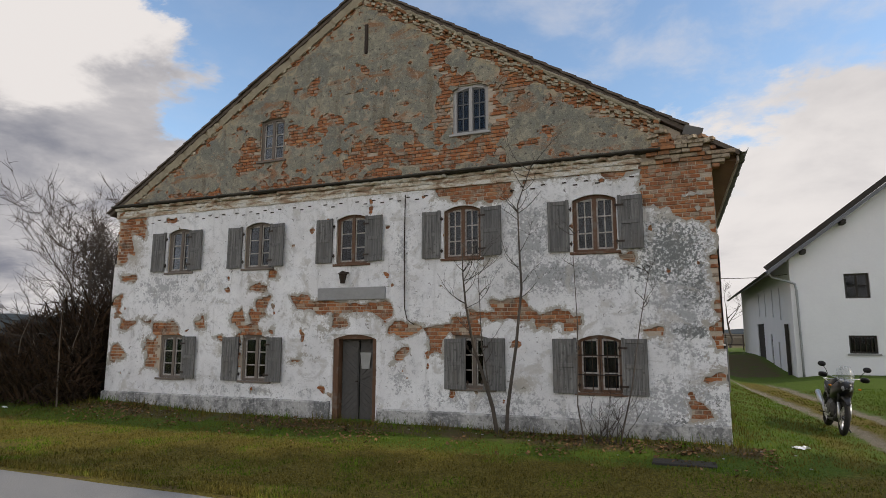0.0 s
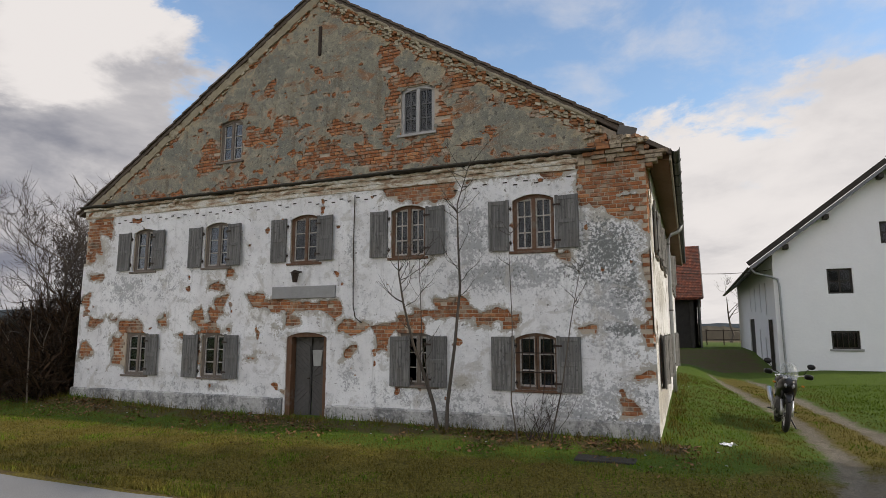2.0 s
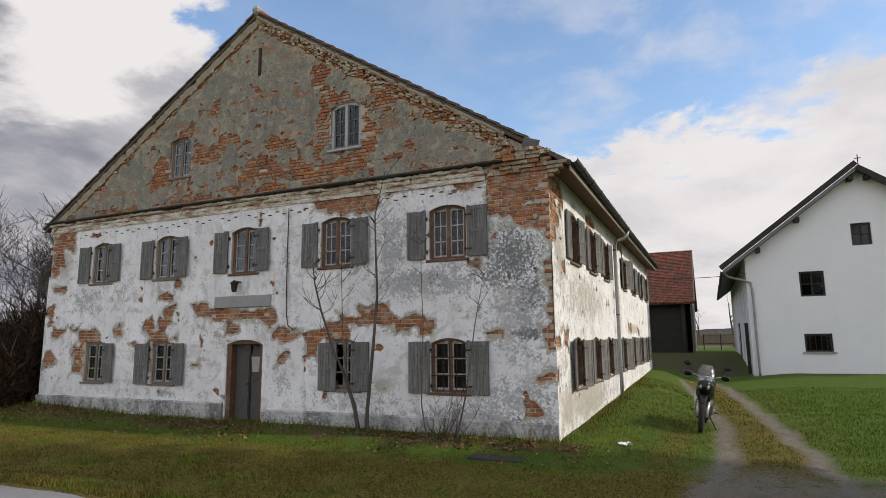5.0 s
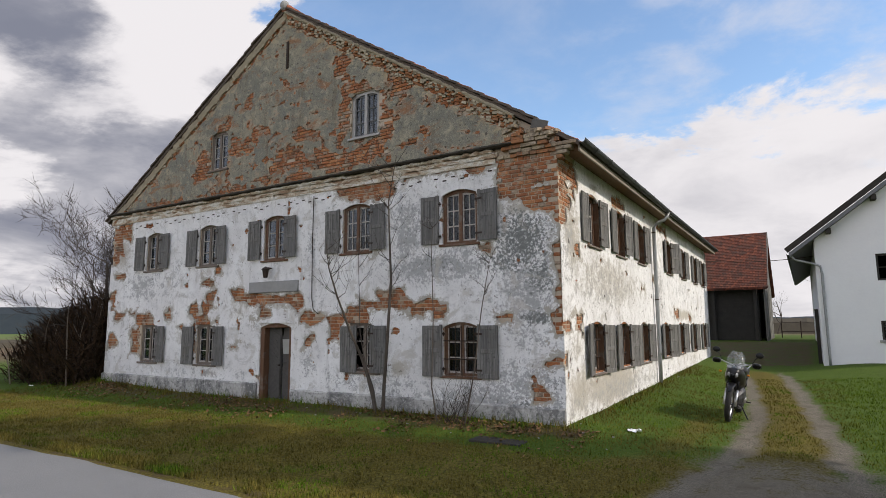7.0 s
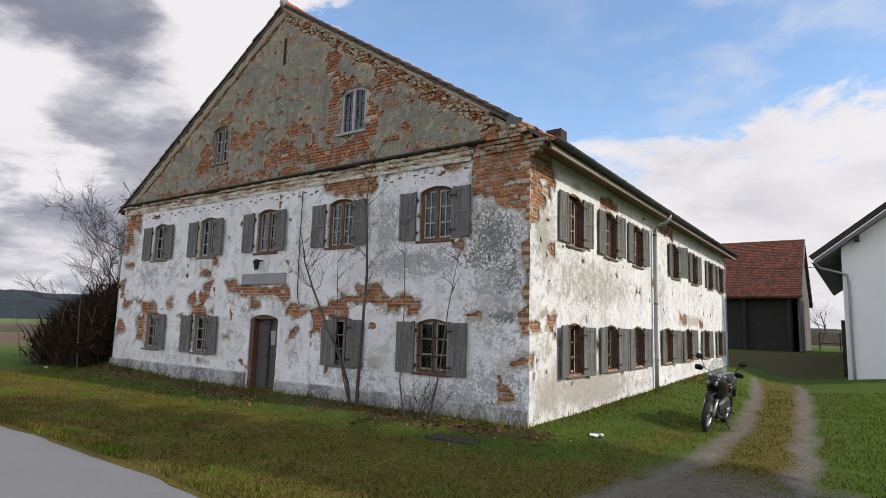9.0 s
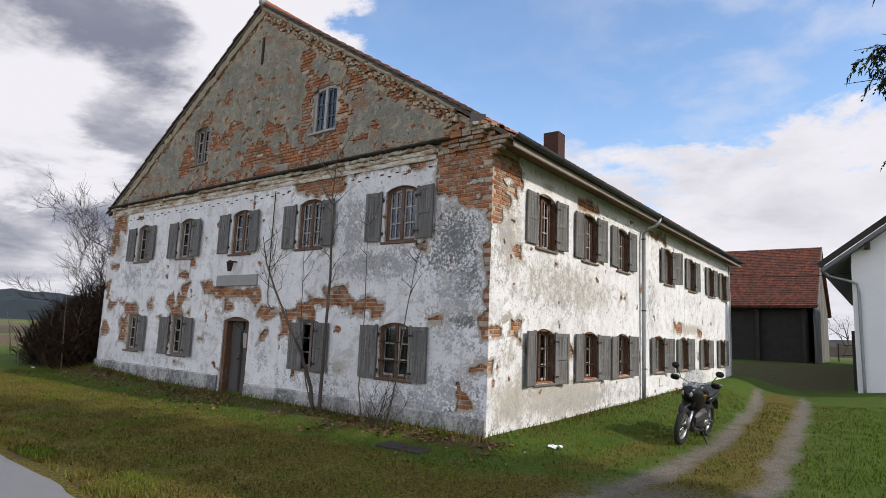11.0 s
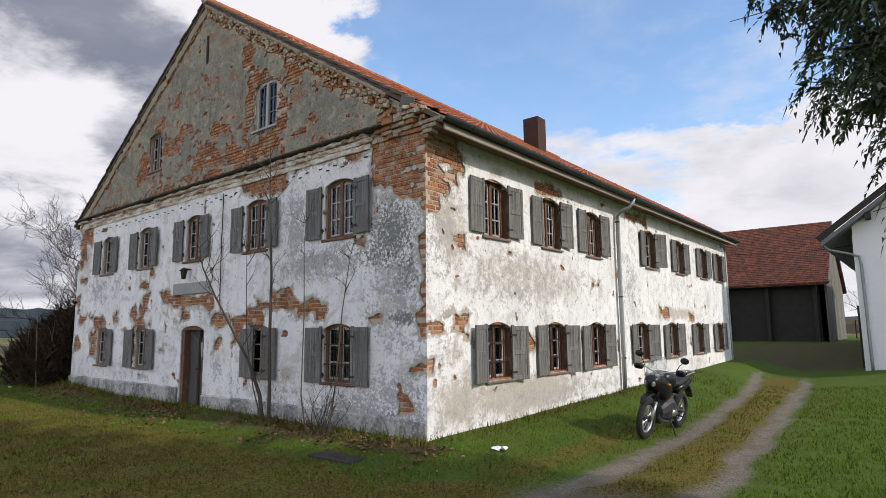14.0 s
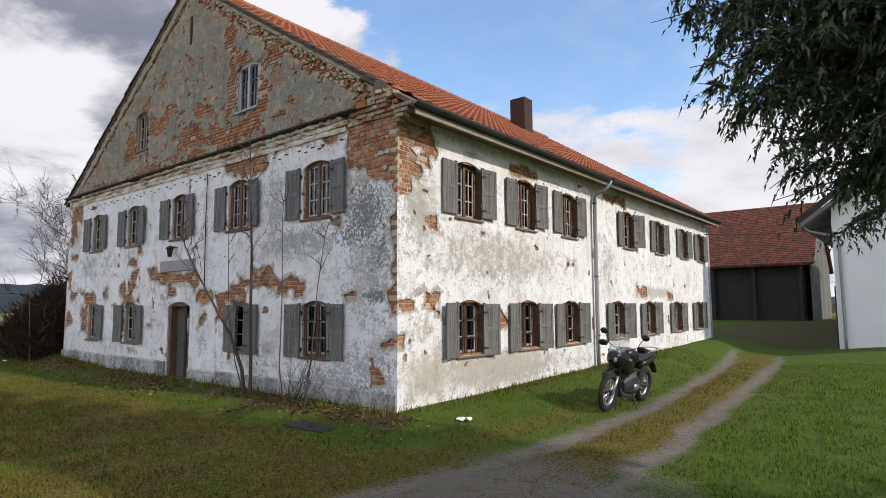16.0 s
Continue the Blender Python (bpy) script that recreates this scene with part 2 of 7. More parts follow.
def _plain(a, b, scale=6.0, relief=0.3):
    def build(n):
        k = n.noise(n.pos, scale, 6, 0.62)
        f = n.noise(n.pos, scale * 9, 4, 0.6)
        return n.mix(n.math("ADD", n.math("MULTIPLY", k, 0.7), n.math("MULTIPLY", f, 0.3)), a, b), n.math("ADD", k, f), relief
    return build


def _tile(n, rnd=None):
    rnd = rnd if rnd is not None else n.rnd
    k = n.noise(n.pos, 9, 5, 0.65)
    b = n.noise(n.pos, 0.8, 4, 0.6)
    col = n.mix(rnd, (0.36, 0.115, 0.05), (0.25, 0.085, 0.045))
    col = n.mix(n.math("MULTIPLY", n.step(k, 0.45, 0.75), 0.6), col, (0.13, 0.06, 0.04))
    col = n.mix(n.math("MULTIPLY", n.step(b, 0.5, 0.75), 0.5), col, (0.17, 0.12, 0.07))
    return col, k, 0.4


def _ground(n):
    gravel, dirt_and_shade, far = attr(n, "gravel"), attr(n, "dirt_and_shade"), attr(n, "field")
    big = n.noise(n.pos, 0.35, 5, 0.6)
    mid = n.noise(n.pos, 1.9, 6, 0.65)
    fine = n.noise(n.pos, 26, 5, 0.7)
    vfine = n.noise(n.pos, 90, 3, 0.6)
    grass = n.mix(mid, (0.034, 0.066, 0.006), (0.084, 0.132, 0.013))
    grass = n.mix(n.math("MULTIPLY", n.step(fine, 0.5, 0.68), 0.8), grass, (0.105, 0.125, 0.030))
    grass = n.mix(n.math("MULTIPLY", n.step(fine, 0.46, 0.34), 0.7), grass, (0.018, 0.035, 0.006))
    moss = n.mix(n.step(fine, 0.35, 0.65), (0.052, 0.043, 0.008), (0.160, 0.130, 0.024))
    dry = attr(n, "dry")
    k = n.step(n.math("ADD", n.math("MULTIPLY", dry, 0.75), n.math("ADD", n.math("MULTIPLY", mid, 0.55), n.math("MULTIPLY", fine, 0.2))), 0.62, 0.95)
    col = n.mix(k, grass, moss)
    # bare earth, with the yard's shade carried in the same mask
    k = n.step(n.math("ADD", dirt_and_shade, n.math("MULTIPLY", n.math("SUBTRACT", mid, 0.5), 1.6)), 0.45, 0.8)
    col = n.mix(n.math("MULTIPLY", k, 0.85), col, n.mix(fine, (0.045, 0.032, 0.02), (0.12, 0.08, 0.045)))
    stone = n.mix(n.step(vfine, 0.35, 0.65), (0.055, 0.046, 0.034), (0.30, 0.265, 0.215))
    stone = n.mix(n.math("MULTIPLY", n.step(fine, 0.42, 0.62), 0.6), stone, (0.11, 0.095, 0.07))
    stone = n.mix(n.math("MULTIPLY", n.step(mid, 0.5, 0.65), 0.6), stone, (0.10, 0.085, 0.055))
    k = n.step(n.math("ADD", gravel, n.math("ADD", n.math("MULTIPLY", n.math("SUBTRACT", mid, 0.5), 1.3), n.math("MULTIPLY", n.math("SUBTRACT", fine, 0.5), 1.8))), 0.34, 0.80)
    col = n.mix(k, col, stone)
    fcol = n.mix(n.step(n.noise(n.pos, 0.012, 4, 0.5), 0.45, 0.56), (0.11, 0.17, 0.04), (0.12, 0.085, 0.05))
    col = n.mix(far, col, fcol)
    return col, n.math("ADD", n.math("MULTIPLY", fine, 1.0), n.math("MULTIPLY", vfine, 0.6)), 0.9


def _asphalt(n):
    f = n.noise(n.pos, 120, 3, 0.7)
    b = n.noise(n.pos, 1.2, 5, 0.6)
    col = n.mix(f, (0.13, 0.13, 0.13), (0.32, 0.32, 0.315))
    return n.mix(n.math("MULTIPLY", b, 0.5), col, (0.15, 0.15, 0.15)), f, 0.6


def _leaf(a, b):
    def build(n):
        return n.mix(n.rnd, a, b), None, 0
    return build


def _bark(a, b):
    def build(n):
        k = n.noise(n.scaled(n.pos, 1, 1, 0.25), 40, 4, 0.6)
        return n.mix(k, a, b), k, 0.5
    return build


PLASTER = material("lime_plaster", _plaster, 0.92)
COAT = material("gable_render", _render_coat, 0.95)
BRICK = material("brick_joined", _brick, 0.9)
BRICK_ONE = material("brick_single", lambda n: _brick(n, n.obj_rnd), 0.9)
MORTAR = material("mortar", _mortar, 0.95)
SHUTTER = material("grey_shutter_wood", _grey_wood, 0.8)
CASING = material("brown_window_wood", _brown_wood, 0.7)
SASH = material("worn_sash_paint", _sash, 0.7)
def _plinth(n):
    big = n.noise(n.scaled(n.pos, 1, 1, 0.5), 1.6, 7, 0.65, 0.3)
    fine = n.noise(n.pos, 16, 6, 0.68, 0.4)
    col = n.mix(n.step(big, 0.36, 0.62), (0.15, 0.15, 0.145), (0.42, 0.41, 0.385))
    col = n.mix(n.math("MULTIPLY", n.step(fine, 0.5, 0.66), 0.6), col, (0.58, 0.565, 0.53))
    col = n.mix(n.math("MULTIPLY", n.step(fine, 0.46, 0.36), 0.7), col, (0.085, 0.085, 0.075))
    return col, n.math("ADD", big, fine), 0.8


PLINTH = material("plinth_cement", _plinth, 0.95)
def _cornice(n):
    mid = n.noise(n.scaled(n.pos, 0.6, 1, 2.0), 4.0, 8, 0.7, 0.5)
    fine = n.noise(n.pos, 30, 5, 0.65)
    col = n.mix(n.step(mid, 0.40, 0.50), (0.30, 0.20, 0.13), (0.52, 0.45, 0.34))
    col = n.mix(n.step(mid, 0.50, 0.57), col, (0.66, 0.635, 0.57))
    col = n.mix(n.math("MULTIPLY", n.step(fine, 0.5, 0.7), 0.5), col, (0.18, 0.14, 0.10))
    return col, n.math("ADD", mid, fine), 0.9


YELLOW = material("yellow_cornice_wash", _cornice, 0.92)
DRIP = material("dark_drip_course", _plain((0.025, 0.024, 0.02), (0.085, 0.075, 0.058), 9.0, 0.6), 0.9)
TILE = material("roof_tile_joined", _tile, 0.85)
TILE_ONE = material("roof_tile_single", lambda n: _tile(n, n.obj_rnd), 0.85)
TILE_OLD = material("old_dark_tile", _plain((0.05, 0.045, 0.04), (0.16, 0.12, 0.09), 5.0, 0.5), 0.9)
ZINC = material("grey_zinc", _plain((0.20, 0.21, 0.21), (0.36, 0.37, 0.37), 5.0, 0.1), 0.5, 0.6, 0.4)
GUTTER = material("dark_gutter_metal", _plain((0.03, 0.033, 0.033), (0.085, 0.088, 0.085), 7.0, 0.15), 0.55, 0.5, 0.4)
SOFFIT = material("brown_soffit_boards", _plain((0.075, 0.042, 0.022), (0.19, 0.11, 0.058), 3.0, 0.4), 0.85)
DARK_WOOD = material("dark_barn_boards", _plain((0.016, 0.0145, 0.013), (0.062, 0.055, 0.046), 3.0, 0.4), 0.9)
DOOR_WOOD = material("weathered_door_planks", _plain((0.045, 0.043, 0.04), (0.13, 0.122, 0.11), 14.0, 0.5), 0.85)
STONE = material("grey_stone", _plain((0.20, 0.198, 0.19), (0.38, 0.375, 0.36), 7.0, 0.6), 0.9)
IRON = material("rusty_dark_iron", _plain((0.020, 0.018, 0.016), (0.07, 0.045, 0.03), 18.0, 0.4), 0.7, 0.4)
DARK_BRICK = material("sooty_chimney_brick", _plain((0.028, 0.019, 0.016), (0.085, 0.045, 0.033), 9.0, 0.6), 0.9)
WHITEWASH = material("clean_whitewash", _plain((0.68, 0.68, 0.69), (0.80, 0.80, 0.80), 1.2, 0.25), 0.92)
SLATE = material("grey_roof_sheets", _plain((0.10, 0.105, 0.11), (0.19, 0.195, 0.20), 2.0, 0.3), 0.8)
GROUND = material("meadow_and_gravel", _ground, 0.97, 0.0, 0.15)
ASPHALT = material("pale_asphalt", _asphalt, 0.9)
CURTAIN = material("grey_white_curtain", _plain((0.45, 0.46, 0.48), (0.66, 0.67, 0.69), 9.0, 0.1), 0.95)
WHITE = material("white_paper", _plain((0.75, 0.75, 0.76), (0.82, 0.82, 0.82), 9.0, 0.1), 0.8)
# near-black in place of the darkness of unlit rooms
BLACK = material("unlit_room_black", _plain((0.012, 0.012, 0.012), (0.03, 0.028, 0.026), 2.0, 0.1), 0.95)


def glass_material():
    m = bpy.data.materials.new("window_glass")
    m.use_nodes = True
    m.node_tree.nodes.clear()
    n = Nodes(m.node_tree)
    clear = n.add("ShaderNodeBsdfTransparent", {0: (0.34, 0.37, 0.40)})
    gloss = n.add("ShaderNodeBsdfGlossy", {"Color": (0.9, 0.93, 0.96), "Roughness": 0.06})
    f = n.add("ShaderNodeFresnel", {0: 1.5})
    n.add("ShaderNodeOutputMaterial", {0: n.add("ShaderNodeMixShader", {0: n.math("MULTIPLY", f.outputs[0], 0.7, clamp=True), 1: clear.outputs[0], 2: gloss.outputs[0]}).outputs[0]})
    return m


GLASS = glass_material()


# ---- building helpers ----
def mesh_of(name, bm):
    me = bpy.data.meshes.new(name)
    bm.normal_update()
    bm.to_mesh(me)
    bm.free()
    return me


def part(name, bm, mat, parent=None, label="", smooth=False):
    me = mesh_of(name, bm) if isinstance(bm, bmesh.types.BMesh) else bm
    if mat is not None and not me.materials:
        me.materials.append(mat)
    if smooth:
        me.polygons.foreach_set("use_smooth", [True] * len(me.polygons))
    ob = new(name, me)
    ob.parent = parent
    if label:
        ob["label"] = label
    return ob


def thing(name, label, category, group="", kind=""):
    return tagged(new(name), label, category, group, kind)


def box(bm, x0, x1, y0, y1, z0, z1, m=None):
    v = [bm.verts.new((x, y, z)) for z in (z0, z1) for x, y in ((x0, y0), (x1, y0), (x1, y1), (x0, y1))]
    for f in ((3, 2, 1, 0), (4, 5, 6, 7), (0, 1, 5, 4), (1, 2, 6, 5), (2, 3, 7, 6), (3, 0, 4, 7)):
        bm.faces.new([v[i] for i in f])
    if m is not None:
        bmesh.ops.transform(bm, matrix=m, verts=v)
    return v


def worn_box(x0, x1, y0, y1, z0, z1, r=0.006):
    bm = bmesh.new()
    box(bm, x0, x1, y0, y1, z0, z1)
    bmesh.ops.bevel(bm, geom=bm.edges[:], offset=r, segments=1, affect="EDGES")
    return bm


def data_mesh(name, verts, faces, attrs=None):
    me = bpy.data.meshes.new(name)
    me.from_pydata(np.asarray(verts, float).tolist(), [], faces)
    for key, vals in (attrs or {}).items():
        a = me.attributes.new(key, "FLOAT", "POINT")
        a.data.foreach_set("value", np.asarray(vals, np.float32))
    me.update()
    return me


def tube(bm, points, radii, sides=6):
    """A tapered tube along a line of points."""
    rings = []
    pts = [Vector(p) for p in points]
    for i, p in enumerate(pts):
        d = (pts[min(i + 1, len(pts) - 1)] - pts[max(i - 1, 0)]).normalized()
        a = d.orthogonal().normalized() if abs(d.z) > 0.95 else d.cross(Vector((0, 0, 1))).normalized()
        b = d.cross(a)
        r = radii[i] if isinstance(radii, (list, tuple)) else radii
        rings.append([bm.verts.new(p + (a * math.cos(t) + b * math.sin(t)) * r) for t in [2 * math.pi * k / sides for k in range(sides)]])
    for r0, r1 in zip(rings, rings[1:]):
        for k in range(sides):
            bm.faces.new((r0[k], r0[(k + 1) % sides], r1[(k + 1) % sides], r1[k]))
    bm.faces.new(rings[0][::-1])
    bm.faces.new(rings[-1])
    return rings


_table = np.random.RandomState(7).rand(256, 256)


def vnoise(u, v, seed=0):
    """Smooth value noise over arrays, 0 to 1."""
    u, v = np.asarray(u, float) + seed * 17.31, np.asarray(v, float) + seed * 9.73
    i, j = np.floor(u).astype(int), np.floor(v).astype(int)
    f, g = u - i, v - j
    f, g = f * f * (3 - 2 * f), g * g * (3 - 2 * g)
    t = lambda a, b: _table[a % 256, b % 256]
    return (t(i, j) * (1 - f) + t(i + 1, j) * f) * (1 - g) + (t(i, j + 1) * (1 - f) + t(i + 1, j + 1) * f) * g


def fbm(u, v, scale=1.0, octaves=4, seed=0, rough=0.5):
    total, amp, norm = 0.0, 1.0, 0.0
    for o in range(octaves):
        total = total + amp * vnoise(np.asarray(u) * scale * 2**o, np.asarray(v) * scale * 2**o, seed + o * 3)
        norm += amp
        amp *= rough
    return total / norm


def blob(u, v, patches, soft=1.0):
    """Signed depth inside soft boxes (u0, u1, v0, v1): positive within, in metres."""
    best = np.full(np.shape(u), -9.0)
    for u0, u1, v0, v1 in patches:
        cu, cv, ru, rv = (u0 + u1) / 2, (v0 + v1) / 2, (u1 - u0) / 2, (v1 - v0) / 2
        best = np.maximum(best, np.minimum(ru - np.abs(u - cu), rv - np.abs(v - cv)))
    return best


def smooth(x, lo, hi):
    k = np.clip((x - lo) / (hi - lo), 0, 1)
    return k * k * (3 - 2 * k)
# ---- ground ----
W, L = 14.3, 18.0               # the farmhouse: breadth of the front, length of the side
ROAD_Y = -5.45


def track_x(y, right):
    """Centre of a wheel track of the drive."""
    ys = [-9.0, -6.0, -3.0, 0.5, 3.5, 9.0, 18.0, 30.0]
    xs = [4.0, 4.0, 3.95, 3.93, 3.74, 3.35, 2.53, 1.0] if right else [0.6, 1.4, 2.2, 2.7, 2.6, 2.2, 1.1, -0.2]
    return np.interp(y, ys, xs)


def ground_height(x, y):
    x, y = np.asarray(x, float), np.asarray(y, float)
    z = -0.14 + 0.28 * smooth(x, 2.6, 6.0) * smooth(y, 7.0, 17.5) * smooth(y, 38.0, 26.0) + 0.75 * smooth(y, 17.0, 36.0) + 0.03 * (fbm(x, y, 0.5, 3, 4) - 0.5)
    bank = (0.13 + 0.02 * np.clip(y, 0, L)) * smooth(x, 2.0, 0.2) * smooth(y, -1.2, 0.2) * smooth(y, 24, 18)
    z = z + bank * smooth(x, -16.0, -14.0)
    z = z + 0.05 * smooth(y, -1.5, -0.1) * smooth(x, 1.0, -1.0) * smooth(x, -18, -15) * smooth(y, 2, 1)
    z = z + 0.14 * smooth(x, -10.5, -14.0) * smooth(y, -2.0, -0.2) * smooth(y, 6, 3)
    z = z - 0.035 * np.exp(-(((x - track_x(y, True)) / 0.35) ** 2)) * smooth(y, -5, -1) * smooth(y, 24, 18)
    z = z - 0.035 * np.exp(-(((x - track_x(y, False)) / 0.35) ** 2)) * smooth(y, -5, -1) * smooth(y, 24, 18)
    z = z + 0.10 * smooth(y, ROAD_Y + 1.4, ROAD_Y)
    z = z - 1.2 * smooth(x, -20.0, -60.0) - 5.0 * smooth(np.hypot(x, y), 60, 260)
    return z


def gravel_amount(x, y):
    wob = 0.30 * (fbm(x, y, 0.9, 4, 8) - 0.5)
    g = np.maximum(*[1 - np.abs(x - track_x(y, r) + wob) / 0.40 for r in (True, False)])
    # tracks fade out where the white barn's shade would hide them
    g = g * smooth(y, 19.5, 14.5)
    mouth = smooth(y, 0.9, -1.6) * smooth(x, 1.5 + wob * 1.5, 2.6) * smooth(x, 5.6, 4.3)
    return np.clip(np.maximum(g, mouth * 0.75), 0, 1)


def axis(near0, near1, step, far):
    a = list(np.arange(near0, near1 + 1e-6, step))
    s, lo, hi = step, near0, near1
    while lo > -far or hi < far:
        s *= 1.35
        lo, hi = lo - s, hi + s
        a = [lo] + a + [hi]
    return np.array(a)


xs, ys = axis(-20.0, 12.0, 0.125, 2600.0), axis(-12.0, 24.0, 0.125, 2600.0)
gx, gy = np.meshgrid(xs, ys)
gz = ground_height(gx, gy)
nx, ny = len(xs), len(ys)
idx = np.arange(nx * ny).reshape(ny, nx)
quads = np.stack([idx[:-1, :-1], idx[:-1, 1:], idx[1:, 1:], idx[1:, :-1]], -1).reshape(-1, 4)
away = np.hypot(gx + 3, gy - 3)
dirt_and_shade = 0.8 * np.exp(-((gy + 0.4) / 0.5) ** 2) * (gx < 0.5) * (gx > -15) + 0.6 * np.exp(-((gy - ROAD_Y - 0.1) / 0.22) ** 2) * (gx < 1)
# white barn's shade over the yard, painted in as brown ground colour
dirt_and_shade = dirt_and_shade + 0.75 * smooth(gy, 17.5, 21.0) * smooth(gy, 36.5, 34.0) * smooth(gx, -6, -1) * smooth(gx, 5.0, 3.4)
dry = 0.95 * smooth(gy, -0.7, -2.2) * smooth(gx, 5.5, 2.0) + 1.0 * np.exp(-(((gx - (track_x(gy, True) + track_x(gy, False)) / 2) / 0.8) ** 2)) * smooth(gy, 20, 14) + 0.55 * np.exp(-(((gx - 1.7) / 0.5) ** 2)) * smooth(gy, 5, 2)
sheet = data_mesh("ground", np.stack([gx, gy, gz], -1).reshape(-1, 3), quads.tolist(),
                  {"gravel": gravel_amount(gx, gy).ravel(), "dirt_and_shade": dirt_and_shade.ravel(), "dry": dry.ravel(), "field": smooth(away, 48, 66).ravel()})
tagged(part("ground", sheet, GROUND, smooth=True), "rough spring grass with gravel wheel tracks and worn mossy patches", "ground", kind="structure")

# the lane: a strip of pale asphalt with a ragged edge
rx = np.concatenate([np.arange(-60, -14, 1.0), np.arange(-14, 9, 0.1), np.arange(9, 60, 1.0)])
edge = ROAD_Y + 0.16 * (fbm(rx, rx * 0, 0.8, 4, 3) - 0.5) - 0.55 * smooth(rx, -3.0, 3.5)
rows_y = [edge, edge - 0.03, edge - 1.5, edge - 3.0, edge - 5.9, edge - 5.95]
rows_z = [-0.055, -0.03, -0.01, 0.0, -0.03, -0.07]
rv = [(x, y, z) for yy, z in zip(rows_y, rows_z) for x, y in zip(rx, yy)]
n_ = len(rx)
rf = [(r * n_ + i, (r + 1) * n_ + i, (r + 1) * n_ + i + 1, r * n_ + i + 1) for r in range(5) for i in range(n_ - 1)]
tagged(part("road", data_mesh("road", rv, rf), ASPHALT), "pale grey asphalt lane with a crumbling grassy edge", "road", kind="structure")
# ---- the old farmhouse ----
house = thing("farmhouse", "old farmhouse with crumbling white plaster, bare brick and grey shutters", "house")
RIDGE_X, RIDGE_Z, PITCH = -7.08, 9.72, 0.635
WIN_W, UP_Z0, UP_Z1, LO_Z0, LO_Z1 = 0.80, 3.32, 4.40, 0.77, 1.79
FRONT_UP = [-12.1, -9.72, -7.22, -4.68, -2.07]
FRONT_LO = [-12.15, -9.67, -4.45, -2.06]
SIDE_UP = [1.96, 4.03, 6.05, 9.77, 12.38, 14.95, 17.0]
SIDE_LO = [1.97, 4.08, 6.05, 8.87, 11.33, 13.98, 16.5]
DOOR = (-7.62, -6.58, -0.12, 1.80)
GABLE_WIN = [(-9.47, 0.70, 5.88, 6.92), (-4.50, 0.78, 5.92, 6.98)]
RISE = 0.10

front_holes = [(x - WIN_W / 2, x + WIN_W / 2, UP_Z0, UP_Z1) for x in FRONT_UP] + [(x - WIN_W / 2, x + WIN_W / 2, LO_Z0, LO_Z1) for x in FRONT_LO] + [DOOR]
gable_holes = [(x - w_ / 2, x + w_ / 2, a, b) for x, w_, a, b in GABLE_WIN]
side_holes = [(y - WIN_W / 2, y + WIN_W / 2, UP_Z0, UP_Z1) for y in SIDE_UP] + [(y - WIN_W / 2, y + WIN_W / 2, LO_Z0, LO_Z1) for y in SIDE_LO]
FRONT = Matrix.Identity(4)                      # local x along the wall, -y out of it
SIDE = Matrix.Rotation(radians(90), 4, "Z")     # local x becomes world y, out of it is +x


def holed_wall(u0, u1, v0, v1, holes, y0, y1, m):
    """A thick wall with openings, one connected mesh on a grid of its edges."""
    bm = bmesh.new()
    us = sorted({u0, u1, *[h[k] for h in holes for k in (0, 1) if u0 < h[k] < u1]})
    vs = sorted({v0, v1, *[h[k] for h in holes for k in (2, 3) if v0 < h[k] < v1]})
    solid = {(i, j): not any(h[0] < (us[i] + us[i + 1]) / 2 < h[1] and h[2] < (vs[j] + vs[j + 1]) / 2 < h[3] for h in holes)
             for i in range(len(us) - 1) for j in range(len(vs) - 1)}
    at = {}

    def vert(i, j, k):
        if (i, j, k) not in at:
            at[i, j, k] = bm.verts.new(m @ Vector((us[i], (y0, y1)[k], vs[j])))
        return at[i, j, k]

    for (i, j), there in solid.items():
        if not there:
            continue
        bm.faces.new([vert(*p, 0) for p in ((i, j), (i + 1, j), (i + 1, j + 1), (i, j + 1))])
        bm.faces.new([vert(*p, 1) for p in ((i, j), (i, j + 1), (i + 1, j + 1), (i + 1, j))])
        for di, dj, a, b in ((-1, 0, (i, j + 1), (i, j)), (1, 0, (i + 1, j), (i + 1, j + 1)), (0, -1, (i, j), (i + 1, j)), (0, 1, (i + 1, j + 1), (i, j + 1))):
            if not solid.get((i + di, j + dj), False):
                bm.faces.new((vert(*b, 0), vert(*a, 0), vert(*a, 1), vert(*b, 1)))
    return bm


THICK = 0.45
front_wall = part("front_wall", holed_wall(-W + 0.03, -0.03, -0.3, 5.15, front_holes, 0.035, THICK, FRONT), MORTAR, house, "brick front wall under crumbling white plaster")
side_wall = part("side_wall", holed_wall(THICK, L - 0.03, -0.3, 4.98, side_holes, 0.035, THICK, SIDE), MORTAR, house, "long brick side wall with stained white plaster")
bm = bmesh.new()
box(bm, -W, -W + THICK, THICK, L, -0.3, 4.8)
part("far_side_wall", bm, MORTAR, house)
bm = bmesh.new()
box(bm, -W, 0, L, L + 0.3, -0.3, 4.8)
part("rear_wall", bm, PLINTH, house)


def slope_z(x):
    return RIDGE_Z - PITCH * np.abs(np.asarray(x, float) - RIDGE_X)


